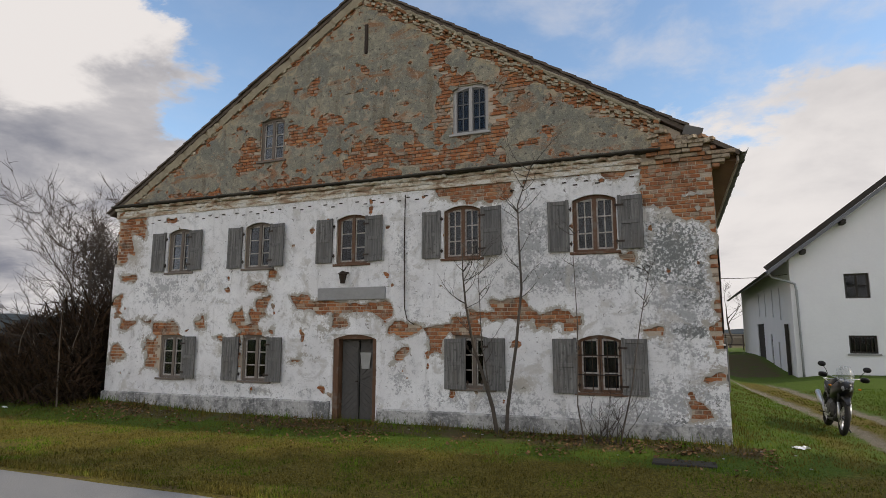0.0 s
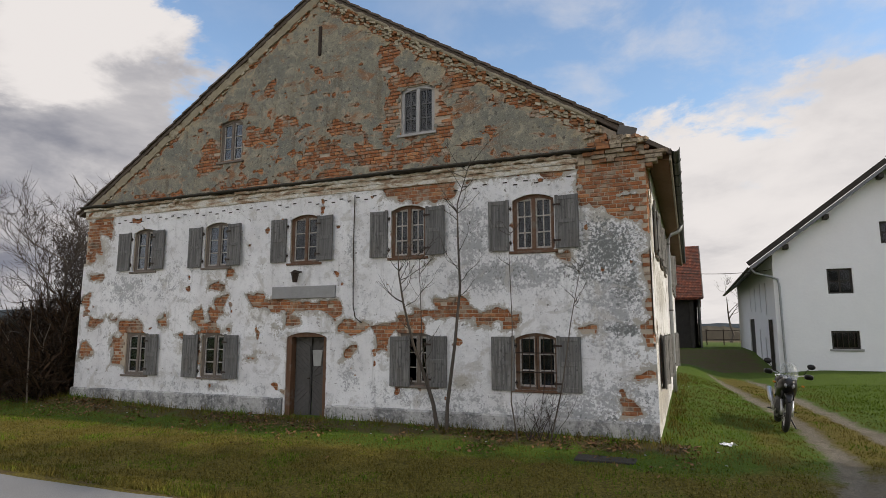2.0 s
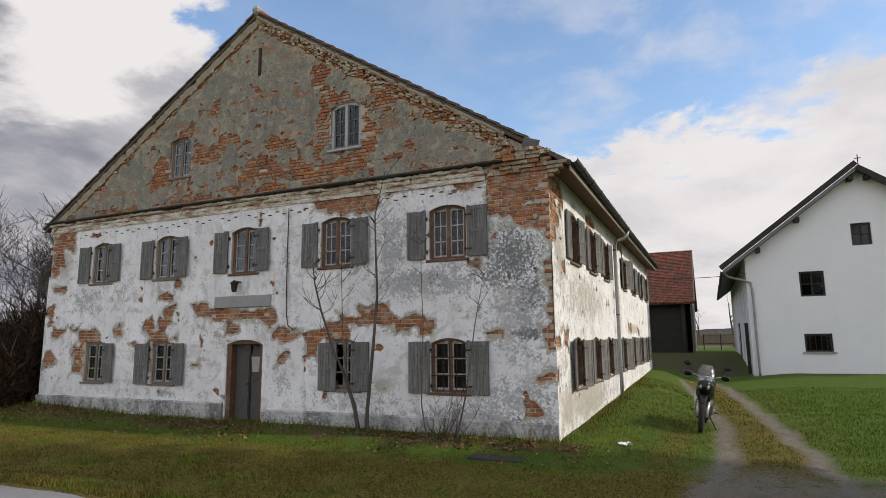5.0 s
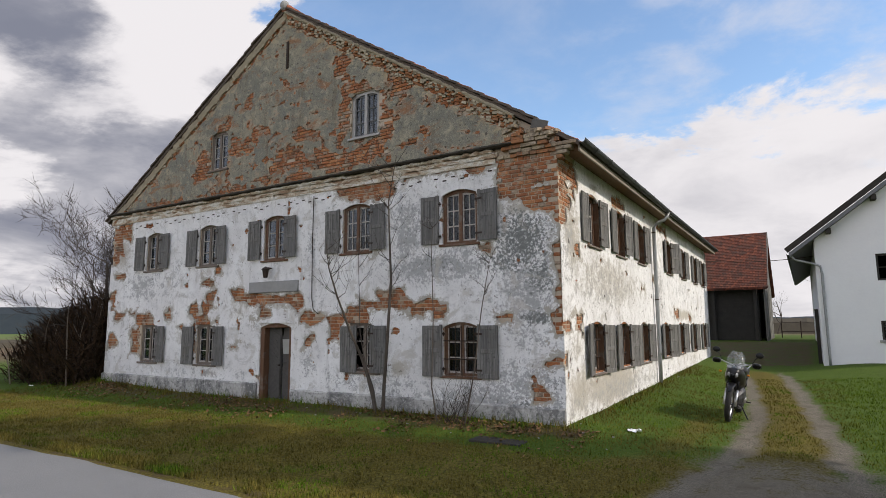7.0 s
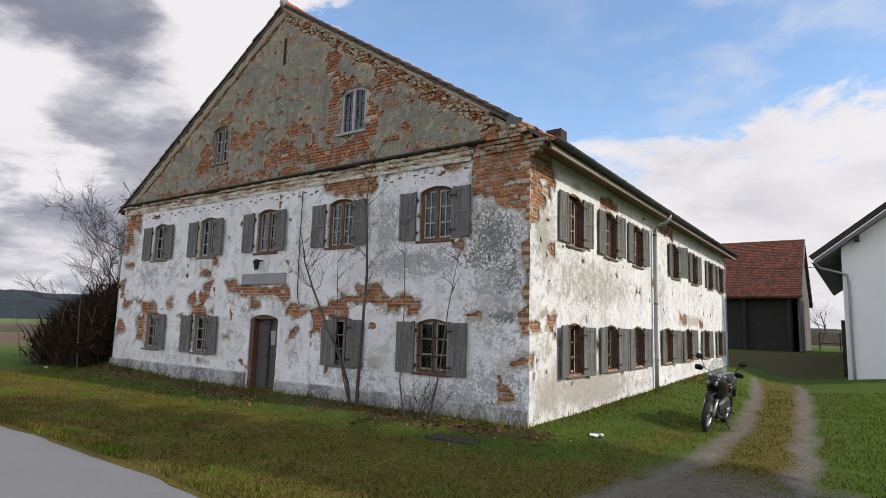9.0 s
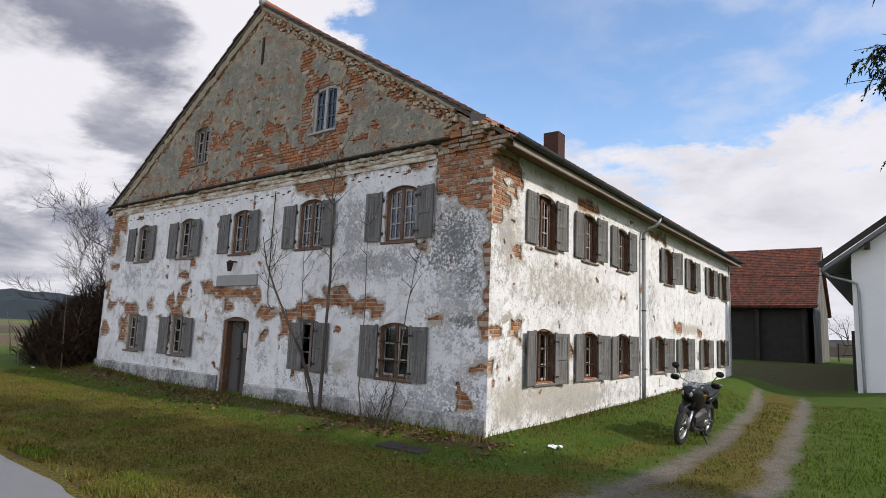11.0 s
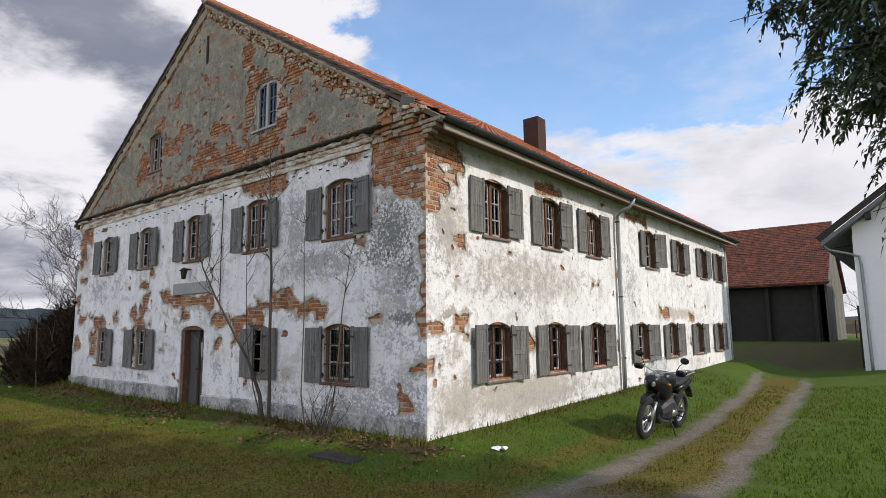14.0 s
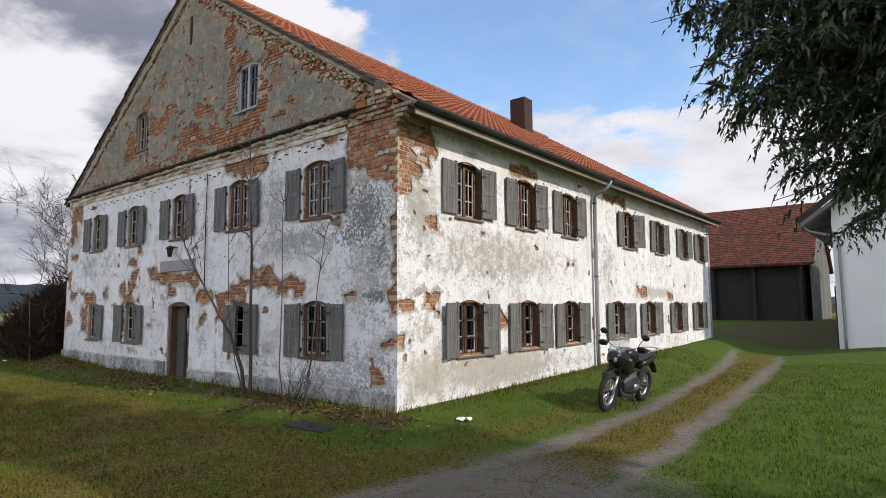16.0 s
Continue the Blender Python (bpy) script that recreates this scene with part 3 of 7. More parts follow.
# gable, in upright strips cut at the slope
bm = bmesh.new()
us = sorted({-W + 0.05, RIDGE_X, -0.5, *[h[k] for h in gable_holes for k in (0, 1)], *np.linspace(-13.8, -1, 14)})
for a, b in zip(us, us[1:]):
    za, zb = float(slope_z(a)) - 0.12, float(slope_z(b)) - 0.12
    h = next((h for h in gable_holes if h[0] < (a + b) / 2 < h[1]), None)
    for lo, ta, tb in ([(5.15, za, zb)] if h is None else [(5.15, h[2], h[2]), (h[3], za, zb)]):
        v = [bm.verts.new(p) for p in ((a, 0.035, lo), (b, 0.035, lo), (b, 0.035, max(tb, lo + 0.01)), (a, 0.035, max(ta, lo + 0.01)),
                                      (a, THICK, lo), (b, THICK, lo), (b, THICK, max(tb, lo + 0.01)), (a, THICK, max(ta, lo + 0.01)))]
        for f in ((0, 1, 2, 3), (5, 4, 7, 6), (4, 0, 3, 7), (1, 5, 6, 2), (3, 2, 6, 7), (4, 5, 1, 0)):
            bm.faces.new([v[i] for i in f])
bmesh.ops.remove_doubles(bm, verts=bm.verts[:], dist=0.002)
gable_wall = part("gable_wall", bm, MORTAR, house, "brick gable under flaking grey roughcast")
bm = bmesh.new()
v = [bm.verts.new(p) for p in ((-W, L + 0.1, 4.8), (0, L + 0.1, 4.8), (RIDGE_X, L + 0.1, RIDGE_Z - 0.15))]
bm.faces.new(v)
bmesh.ops.solidify(bm, geom=bm.faces[:], thickness=0.2)
part("rear_gable", bm, PLINTH, house)
# unseen floors and partitions, blackened so the windows look into darkness
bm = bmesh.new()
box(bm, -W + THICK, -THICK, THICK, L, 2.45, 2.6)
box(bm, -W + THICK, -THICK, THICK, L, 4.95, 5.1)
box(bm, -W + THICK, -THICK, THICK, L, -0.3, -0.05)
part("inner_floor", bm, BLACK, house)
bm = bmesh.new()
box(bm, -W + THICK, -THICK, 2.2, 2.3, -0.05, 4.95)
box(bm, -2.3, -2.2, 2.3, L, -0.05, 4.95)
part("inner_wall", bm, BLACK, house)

# where the plaster has fallen: (u0, u1, v0, v1)
FRONT_BARE = [(-14.4, -13.35, 4.25, 4.8), (-14.4, -13.6, 3.85, 4.3), (-14.4, -13.85, 3.6, 3.95), (-14.1, -13.5, 3.05, 3.35), (-14.4, -14.0, 2.45, 2.8),
              (-13.9, -13.35, 2.02, 2.17), (-13.2, -12.9, 2.05, 2.14), (-13.05, -12.5, 0.98, 1.75), (-12.9, -12.0, 1.72, 2.02), (-14.15, -13.7, 1.2, 1.45),
              (-11.0, -10.65, 1.68, 1.82), (-11.55, -11.2, 2.0, 2.14), (-10.35, -10.05, 2.05, 2.28), (-9.85, -9.2, 2.12, 2.36), (-9.7, -9.35, 2.3, 2.6),
              (-10.3, -10.05, 1.1, 2.1), (-10.2, -9.1, 1.72, 1.98), (-8.65, -7.6, 2.28, 2.52), (-8.5, -8.0, 1.85, 1.96), (-8.5, -8.15, 1.3, 1.42),
              (-8.75, -8.4, 1.2, 1.28), (-9.38, -9.1, 3.12, 3.28), (-7.65, -6.3, 2.2, 2.5), (-7.6, -7.25, 2.0, 2.2), (-6.35, -5.35, 1.8, 2.0),
              (-5.5, -5.05, 1.35, 1.95), (-6.15, -5.94, 1.26, 1.46), (-4.85, -4.35, 1.70, 2.06), (-4.55, -3.1, 2.08, 2.3), (-4.1, -3.4, 2.2, 2.45),
              (-3.2, -2.55, 2.02, 2.24), (-2.68, -2.4, 1.84, 2.12), (-4.4, -4.1, 3.1, 3.3), (-5.3, -3.75, 4.52, 4.85), (-1.7, -1.4, 3.1, 3.3),
              (-1.3, -0.93, 1.76, 1.95), (-0.42, 0.1, 0.98, 1.2), (-0.2, 0.1, 1.5, 1.92), (-0.09, 0.1, 1.9, 4.0), (-3.3, -1.2, 4.74, 4.9),
              (-1.25, 0.1, 4.48, 5.2), (-1.12, 0.1, 4.2, 4.6), (-0.95, 0.1, 4.05, 4.3), (-0.72, -0.35, 3.84, 4.2), (-0.2, 0.1, 3.8, 4.3),
              (-0.5, -0.25, 0.42, 0.55), (-9.9, -9.45, 2.78, 2.9)]
SIDE_BARE = [(-0.1, 1.0, 4.3, 5.1), (-0.1, 0.85, 4.05, 4.4), (-0.1, 0.7, 3.8, 4.2), (-0.1, 0.42, 3.5, 3.9), (-0.1, 0.5, 1.55, 1.85), (0.2, 0.95, 1.58, 1.75),
             (0.75, 1.1, 1.72, 1.9), (0.9, 1.25, 1.45, 1.62), (-0.1, 0.15, 1.0, 1.2), (2.85, 3.2, 1.2, 1.55), (4.95, 5.2, 1.3, 1.6), (0.55, 0.8, 3.62, 3.7),
             (0.7, 0.95, 3.1, 3.2), (2.3, 2.55, 3.0, 3.15), (7.35, 7.55, 2.9, 3.15), (10.3, 11.2, 1.9, 2.25), (13.0, 13.6, 1.85, 2.05), (4.9, 5.3, 2.55, 2.62),
             (5.9, 6.3, 2.6, 2.7), (3.4, 4.6, 4.45, 4.6), (8.0, 9.6, 4.5, 4.75)]
GABLE_BARE = [(-10.5, -9.85, 5.6, 6.75), (-9.85, -9.05, 6.92, 7.15), (-9.05, -8.2, 6.15, 6.75), (-8.3, -7.5, 6.5, 6.85), (-5.25, -4.9, 5.8, 7.3), (-5.35, -4.95, 7.2, 8.0),
              (-5.9, -3.85, 5.2, 5.85), (-4.1, -3.75, 5.8, 6.9), (-2.95, -2.2, 6.1, 6.5), (-2.1, -1.6, 5.85, 6.15), (-7.2, -6.7, 7.4, 7.85), (-6.6, -5.6, 6.0, 6.5),
              (-7.4, -6.3, 5.5, 6.05), (-3.9, -3.3, 6.5, 7.3), (-12.5, -12.0, 5.7, 6.0), (-13.2, -12.6, 5.3, 5.5), (-8.6, -8.2, 7.2, 7.7), (-5.1, -4.2, 6.98, 7.3), (-14, -5.9, 5.14, 5.36)]


def arch_depth(u, v, holes, rise):
    """Metres outside the nearest arched opening (negative within it)."""
    best = np.full(np.shape(u), 9.0)
    for a, b, lo, hi in holes:
        top = hi - rise * ((u - (a + b) / 2) / ((b - a) / 2)) ** 2 if rise else hi
        best = np.minimum(best, np.maximum(np.maximum(a - u, u - b), np.maximum(lo - v, v - top)))
    return best


def front_field(u, v):
    n = fbm(u, v, 2.6, 4, 11, 0.6)
    bare = blob(u, v, FRONT_BARE) + 0.50 * (n - 0.5) - 0.01
    spots = (fbm(u, v, 3.7, 3, 23) - 0.80) * 0.5
    return np.minimum(-np.maximum(bare, spots), arch_depth(u, v, front_holes, RISE)), -bare


def side_field(u, v):
    n = fbm(u, v, 2.6, 4, 31, 0.6)
    bare = blob(u, v, SIDE_BARE) + 0.44 * (n - 0.5) - 0.03
    spots = (fbm(u, v, 4.2, 3, 43) - 0.80) * 0.5
    return np.minimum(-np.maximum(bare, spots), arch_depth(u, v, side_holes, RISE)), -bare


def gable_field(u, v):
    n = fbm(u * 0.8, v, 3.0, 5, 51, 0.68)
    bare = blob(u, v, GABLE_BARE) + 0.85 * (n - 0.5) - 0.07
    verge = (slope_z(u) - v) * 0.84
    worn = (fbm(u * 0.8, v * 1.25, 5.2, 4, 67, 0.68) - 0.60) * 0.5
    middle = smooth(u, -11.5, -9.0) * smooth(u, -1.6, -4.0) * smooth(v, 7.6, 6.2)
    bare = np.maximum(bare, worn - 0.05 + 0.05 * middle)
    bare = np.maximum(bare, 0.34 + 0.30 * (n - 0.5) - verge)
    return np.minimum(np.minimum(-bare, arch_depth(u, v, gable_holes, RISE)), verge - 0.05), -bare


def plaster_shell(name, field, u0, u1, v0, v1, cell, m, thick, mat, parent, attrs, label, lean=0.008):
    """Plaster of some thickness with ragged holes: cells cut along the edge of the field, and rims drawn back to the brick."""
    us, vs = np.arange(u0, u1 + cell / 2, cell), np.arange(v0, v1 + cell / 2, cell)
    gu, gv = np.meshgrid(us, vs)
    f, depth = field(gu, gv)
    f = np.where(np.abs(f) < 1e-4, 1e-4, f)
    nv, nu = f.shape
    verts, faces, at = [], [], {}

    def vert(key, u, v):
        if key not in at:
            at[key] = len(verts)
            verts.append((u, v))
        return at[key]

    rim = []
    full = (f[:-1, :-1] > 0) & (f[:-1, 1:] > 0) & (f[1:, 1:] > 0) & (f[1:, :-1] > 0)
    some = (f[:-1, :-1] > 0) | (f[:-1, 1:] > 0) | (f[1:, 1:] > 0) | (f[1:, :-1] > 0)
    for j, i in zip(*np.nonzero(some)):
        c = ((j, i), (j, i + 1), (j + 1, i + 1), (j + 1, i))
        if full[j, i]:
            faces.append([vert(p, us[p[1]], vs[p[0]]) for p in c])
            continue
        poly, cut = [], []
        for a, b in zip(c, c[1:] + c[:1]):
            fa, fb = f[a], f[b]
            if fa > 0:
                poly.append(vert(a, us[a[1]], vs[a[0]]))
            if (fa > 0) != (fb > 0):
                k = min(max(fa / (fa - fb), 0.04), 0.96)
                key = (*min(a, b), *max(a, b))
                poly.append(vert(key, us[a[1]] + k * (us[b[1]] - us[a[1]]), vs[a[0]] + k * (vs[b[0]] - vs[a[0]])))
                cut.append((poly[-1], fa > 0))
        if len(poly) > 2:
            faces.append(poly)
            if len(cut) == 2:
                rim.append((cut[0][0], cut[1][0]) if cut[0][1] else (cut[1][0], cut[0][0]))
    p = np.array(verts)
    wave = lean * 2 * (fbm(p[:, 0], p[:, 1], 1.3, 3, 71) - 0.5) + lean * 0.8 * (fbm(p[:, 0], p[:, 1], 6.0, 2, 77) - 0.5)
    co = np.stack([p[:, 0], wave, p[:, 1]], -1)
    back, extra = {}, []
    for a, b in rim:
        for q in (a, b):
            if q not in back:
                back[q] = len(co) + len(extra)
                extra.append((p[q, 0], thick, p[q, 1]))
        faces.append((b, a, back[a], back[b]))
    uv = np.concatenate([p, p[list(back)]]) if back else p
    co = np.concatenate([co, np.array(extra)]) if extra else co
    co = np.c_[co, np.ones(len(co))] @ np.array(m).T
    made = attrs(uv[:, 0], uv[:, 1], field(uv[:, 0], uv[:, 1])[1])
    me = data_mesh(name, co[:, :3], faces, made)
    return part(name, me, mat, parent, label)


def soft_patches(u, v, patches):
    out = np.zeros(np.shape(u))
    for cu, cv, ru, rv, k in patches:
        out = np.maximum(out, k * np.exp(-(((u - cu) / ru) ** 2 + ((v - cv) / rv) ** 2)))
    return out


def front_attrs(u, v, d):
    # stains, and darker patches at the foot: centre u, v, reach u, v, strength
    grey = 0.25 + soft_patches(u, v, [(-12.6, 2.9, 1.0, 0.5, 0.75), (-11.2, 3.0, 0.8, 0.6, 0.5), (-6.0, 3.6, 0.25, 0.5, 0.7), (-3.3, 3.7, 0.55, 0.9, 0.85), (-2.6, 2.9, 1.6, 0.42, 0.9),
                               (-0.6, 1.5, 0.8, 0.35, 0.55), (-6.0, 0.9, 0.35, 0.4, 0.6), (-1.2, 0.45, 1.6, 0.3, 0.7), (-4.2, 0.55, 1.8, 0.3, 0.6), (-10.0, 0.55, 2.5, 0.2, 0.5),
                               (-0.9, 2.2, 0.7, 0.5, 0.5), (-8.0, 1.9, 1.2, 0.5, 0.35), (-0.3, 3.5, 0.5, 1.6, 0.5), (-13.4, 1.6, 0.8, 0.7, 0.3), (-5.9, 2.7, 0.4, 1.3, 0.35), (-0.6, 2.4, 0.8, 1.2, 0.75), (-0.8, 0.7, 1.1, 0.5, 0.7), (-1.6, 0.25, 2.2, 0.35, 0.9)])
    dark = soft_patches(u, v, [(-0.75, 3.3, 0.75, 0.75, 1.0), (-1.1, 2.95, 0.7, 0.35, 0.85), (-0.4, 2.6, 0.42, 0.55, 0.8), (-0.45, 1.86, 0.45, 0.17, 1.0), (-2.6, 2.95, 1.1, 0.28, 0.55), (-3.2, 3.7, 0.4, 0.7, 0.45), (-0.7, 0.25, 0.9, 0.28, 0.7), (-0.2, 0.7, 0.3, 0.5, 0.5), (-3.0, 0.2, 1.0, 0.2, 0.5)])
    och = soft_patches(u, v, [(-13.7, 3.9, 0.55, 0.6, 0.8), (-8.4, 2.2, 0.8, 0.5, 0.6), (-3.5, 0.85, 0.25, 0.2, 1.0), (-0.6, 4.0, 0.7, 0.35, 0.8), (-10.6, 1.45, 0.5, 0.25, 0.7), (-6.6, 1.2, 0.2, 0.6, 0.4),
                              (-9.8, 3.1, 0.5, 0.15, 0.6), (-7.5, 1.2, 0.25, 0.9, 0.7), (-9.5, 0.55, 0.9, 0.14, 0.6), (-5.0, 4.75, 6, 0.12, 0.5)])
    return {"grey": grey, "dark": dark, "ochre": och, "rim": np.exp(-np.clip(d, 0, 9) / 0.12)}


def side_attrs(u, v, d):
    grey = 0.24 + soft_patches(u, v, [(0.35, 3.2, 0.5, 0.9, 0.6), (3.0, 2.5, 2.8, 0.7, 0.5), (4.0, 0.35, 4.0, 0.3, 0.6), (1.5, 1.2, 0.6, 0.8, 0.4), (8.2, 2.6, 0.7, 1.1, 0.6), (1.6, 2.35, 0.4, 0.4, 0.5), (11.5, 2.9, 2.5, 0.5, 0.4), (0.4, 1.2, 0.5, 0.5, 0.4), (2, 0.3, 3, 0.25, 0.5)])
    dark = soft_patches(u, v, [(0.02, 2.7, 0.12, 0.7, 0.6), (8.6, 4.62, 0.7, 0.14, 0.9)])
    och = soft_patches(u, v, [(3.0, 2.65, 3.4, 0.75, 0.72), (0.6, 3.3, 0.6, 0.8, 0.85), (3.0, 0.45, 2.6, 0.42, 1.1), (8.3, 2.9, 0.5, 1.2, 0.5), (0.8, 0.5, 1.0, 0.6, 0.85), (5.8, 0.4, 1.6, 0.2, 0.5), (12.0, 2.05, 2.4, 0.22, 0.9), (14, 0.5, 2.5, 0.25, 0.5), (2.0, 4.55, 0.5, 0.12, 0.7), (4.1, 4.55, 0.5, 0.12, 0.7), (0.6, 1.3, 0.5, 0.4, 0.6)])
    return {"grey": grey, "dark": dark, "ochre": och, "rim": np.exp(-np.clip(d, 0, 9) / 0.12)}


def gable_attrs(u, v, d):
    verge = (slope_z(u) - v) * 0.84
    return {"ochre": np.exp(-np.clip(verge - 0.3, 0, 9) / 0.25) * 0.8 + soft_patches(u, v, [(-7.5, 7.6, 1.2, 0.5, 0.35), (-6, 5.6, 4, 0.3, 0.4)]), "rim": 0.75 * np.exp(-np.clip(d, 0, 9) / 0.06)}


plaster_shell("plaster", front_field, -W, 0.0, -0.15, 4.80, 0.045, FRONT, 0.034, PLASTER, front_wall, front_attrs, "stained white lime plaster, broken away in patches")
plaster_shell("plaster", side_field, 0.0, L, -0.15, 4.98, 0.045, SIDE, 0.034, PLASTER, side_wall, side_attrs, "sunlit white lime plaster with beige grime")
plaster_shell("roughcast", gable_field, -W + 0.1, -0.45, 5.14, 9.75, 0.045, FRONT, 0.034, COAT, gable_wall, gable_attrs, "grey weathered roughcast, flaked off in patches", 0.012)
# ---- bricks where the plaster is gone ----
BRICK_L, BRICK_H, JOINT = 0.250, 0.064, 0.013


def brick_mesh(length, seed):
    r = random.Random(seed)
    bm = bmesh.new()
    h, c = BRICK_H, 0.007
    j = lambda: r.uniform(-0.003, 0.003)
    back = [bm.verts.new(p) for p in ((0, 0.02, 0), (length, 0.02, 0), (length, 0.02, h), (0, 0.02, h))]
    mid = [bm.verts.new((x + j(), 0.006, z + j())) for x, z in ((0, 0), (length, 0), (length, h), (0, h))]
    face = [bm.verts.new((x + j(), j(), z + j())) for x, z in ((c, c), (length - c, c), (length - c, h - c), (c, h - c))]
    bm.faces.new(face)
    for k in range(4):
        q = (k + 1) % 4
        bm.faces.new((mid[k], mid[q], face[q], face[k]))
        bm.faces.new((back[k], back[q], mid[q], mid[k]))
    return mesh_of("brick", bm)


BRICKS = [brick_mesh(BRICK_L, s) for s in range(4)]
HALVES = [brick_mesh(BRICK_L / 2 - JOINT / 2, s + 9) for s in range(3)]
for me in BRICKS + HALVES:
    me.materials.append(BRICK_ONE)


def lay_bricks(field, u0, u1, v0, v1, m, parent, single, holes, sunk=0.021):
    """Bricks of a cross bond, laid where plaster is missing: those in the stretch `single` as objects, the others joined."""
    r = random.Random(5)
    verts, faces = [], []
    tables = [(np.array([v.co for v in me.vertices]), [list(p.vertices) for p in me.polygons]) for me in BRICKS + HALVES]
    count, row, v = 0, 0, v0
    while v < v1:
        header = row % 2 == 1
        length = BRICK_L / 2 - JOINT / 2 if header else BRICK_L
        u = u0 + (0.066 if header else 0.0) + (0.13 if row % 4 == 2 else 0.0)
        starts = np.arange(u, u1 - length, length + JOINT)
        pu = starts[:, None] + np.linspace(0, length, 4)[None]
        pv = np.full(pu.shape, v + BRICK_H / 2)
        keep = (field(pu, pv)[0].min(1) < 0.015) & (arch_depth(pu, pv, holes, 0.0).min(1) > -0.02) & ((pv < 5.14) | (pv < slope_z(pu) - 0.2)).all(1)
        for u in starts[keep]:
            if r.random() < 0.03:
                continue
            k = r.randrange(4) if not header else 4 + r.randrange(3)
            out = sunk + r.uniform(-0.006, 0.006)
            if single(u, v) and count < 290:
                count += 1
                ob = part("brick", (BRICKS + HALVES)[k], None, parent)
                ob.matrix_basis = m @ Matrix.Translation((u, out, v))
            else:
                co, fs = tables[k]
                base = len(verts)
                verts.extend(co + (u, out, v))
                faces.extend([[base + i for i in q] for q in fs])
        v += BRICK_H + JOINT
        row += 1
    if verts:
        co = np.c_[np.array(verts), np.ones(len(verts))] @ np.array(m).T
        tagged(part("brickwork", data_mesh("brickwork", co[:, :3], faces), BRICK, parent, "exposed orange-red bricks"), kind="stuff")


# ---- cornice over the front ----
def ledge(u0, u1, v0, v1, out, r, wave=0.012, back=0.03, step=0.07, gaps=None):
    """A long moulding with a worn edge, in short pieces of one mesh."""
    bm = bmesh.new()
    us = list(np.arange(u0, u1, step)) + [u1]
    rng = random.Random(int(abs(u0) * 91 + v0 * 17))
    rings = []
    for u in us:
        o = out - abs(rng.gauss(0, wave))
        if gaps is not None and gaps(u):
            o = min(o, 0.012 + rng.random() * 0.01)
        d0, d1 = rng.uniform(-1, 1) * wave * 0.4, rng.uniform(-1, 1) * wave * 0.4
        rings.append([bm.verts.new(p) for p in ((u, back, v0 + d0), (u, -o * 0.8, v0 + d0), (u, -o, v0 + (v1 - v0) * 0.35), (u, -o, v1 + d1 - r), (u, -o + r, v1 + d1), (u, back, v1 + d1))])
    for a, b in zip(rings, rings[1:]):
        for k in range(5):
            bm.faces.new((a[k], b[k], b[k + 1], a[k + 1]))
    bm.faces.new(rings[0][::-1])
    bm.faces.new(rings[-1])
    return bm


cornice = part("cornice", ledge(-W - 0.03, -1.25, 4.80, 4.90, 0.035, 0.01, 0.012), YELLOW, house, "flaking pale yellow moulded cornice")
part("moulding", ledge(-W - 0.04, -1.2, 4.905, 5.0, 0.07, 0.02, 0.024, gaps=lambda u: -5.3 < u < -4.0 or -13.9 < u < -13.3 or vnoise(u * 1.3, 0, 5) > 0.66), YELLOW, cornice)
part("moulding", ledge(-W - 0.06, -1.3, 5.005, 5.075, 0.115, 0.02, 0.03, gaps=lambda u: -5.0 < u < -4.2 or -9.9 < u < -9.2 or vnoise(u * 1.1, 0, 9) > 0.7), YELLOW, cornice)
part("drip_course", ledge(-W - 0.12, -0.85, 5.078, 5.128, 0.18, 0.012, 0.014), DRIP, cornice, "dark mossy drip course")
# courses of brick standing out under the eaves corner
bm = bmesh.new()
rng = random.Random(4)
CORBEL = material("weathered_corbel_brick", lambda n: (n.mix(n.math("MULTIPLY", n.step(n.noise(n.pos, 13, 6, 0.68), 0.42, 0.66), 0.8), n.mix(n.step(n.obj_rnd, 0.35, 0.5), n.mix(n.obj_rnd, (0.36, 0.16, 0.07), (0.22, 0.10, 0.05)), n.mix(n.obj_rnd, (0.20, 0.16, 0.11), (0.46, 0.38, 0.27))), (0.115, 0.085, 0.06)), n.noise(n.pos, 16, 5, 0.65), 0.9), 0.93)
for k, (z, out) in enumerate(((4.86, 0.03), (4.935, 0.05), (5.01, 0.085), (5.085, 0.12), (5.16, 0.13))):
    u = -1.2 + 0.05 * k
    while u < 0.02 - 0.02 * k:
        ln = rng.choice((0.12, 0.24, 0.19))
        o = out + rng.uniform(-0.03, 0.03)
        if rng.random() > 0.06:
            bm = bmesh.new()
            box(bm, u, min(u + ln, 0.05), -o, 0.2, z, z + 0.064, Matrix.Translation((0, 0, rng.uniform(-0.006, 0.006))))
            part("brick", bm, CORBEL, cornice)
        u += ln + 0.012
# corner return of the brickwork up to the soffit
bm = bmesh.new()
box(bm, -0.5, 0.02, 0.05, 0.75, 4.8, 5.0)
part("corner_block", bm, MORTAR, cornice)

# verge: a plaster band and toothed courses of small bricks along both slopes of the gable
DENTIL = material("verge_brick", lambda n: (n.mix(n.math("MULTIPLY", n.step(n.noise(n.pos, 22, 5, 0.65), 0.45, 0.7), 0.6), n.mix(n.step(n.rnd, 0.30, 0.42), n.mix(n.rnd, (0.30, 0.13, 0.055), (0.20, 0.09, 0.04)), n.mix(n.rnd, (0.24, 0.20, 0.135), (0.47, 0.41, 0.30))), (0.10, 0.075, 0.05)), n.noise(n.pos, 22, 4, 0.6), 0.8), 0.93)
BAND = material("verge_plaster", _plain((0.17, 0.135, 0.085), (0.44, 0.39, 0.28), 5.0, 0.8), 0.94)
TILT, RUN = math.atan(PITCH), math.hypot(1, PITCH)
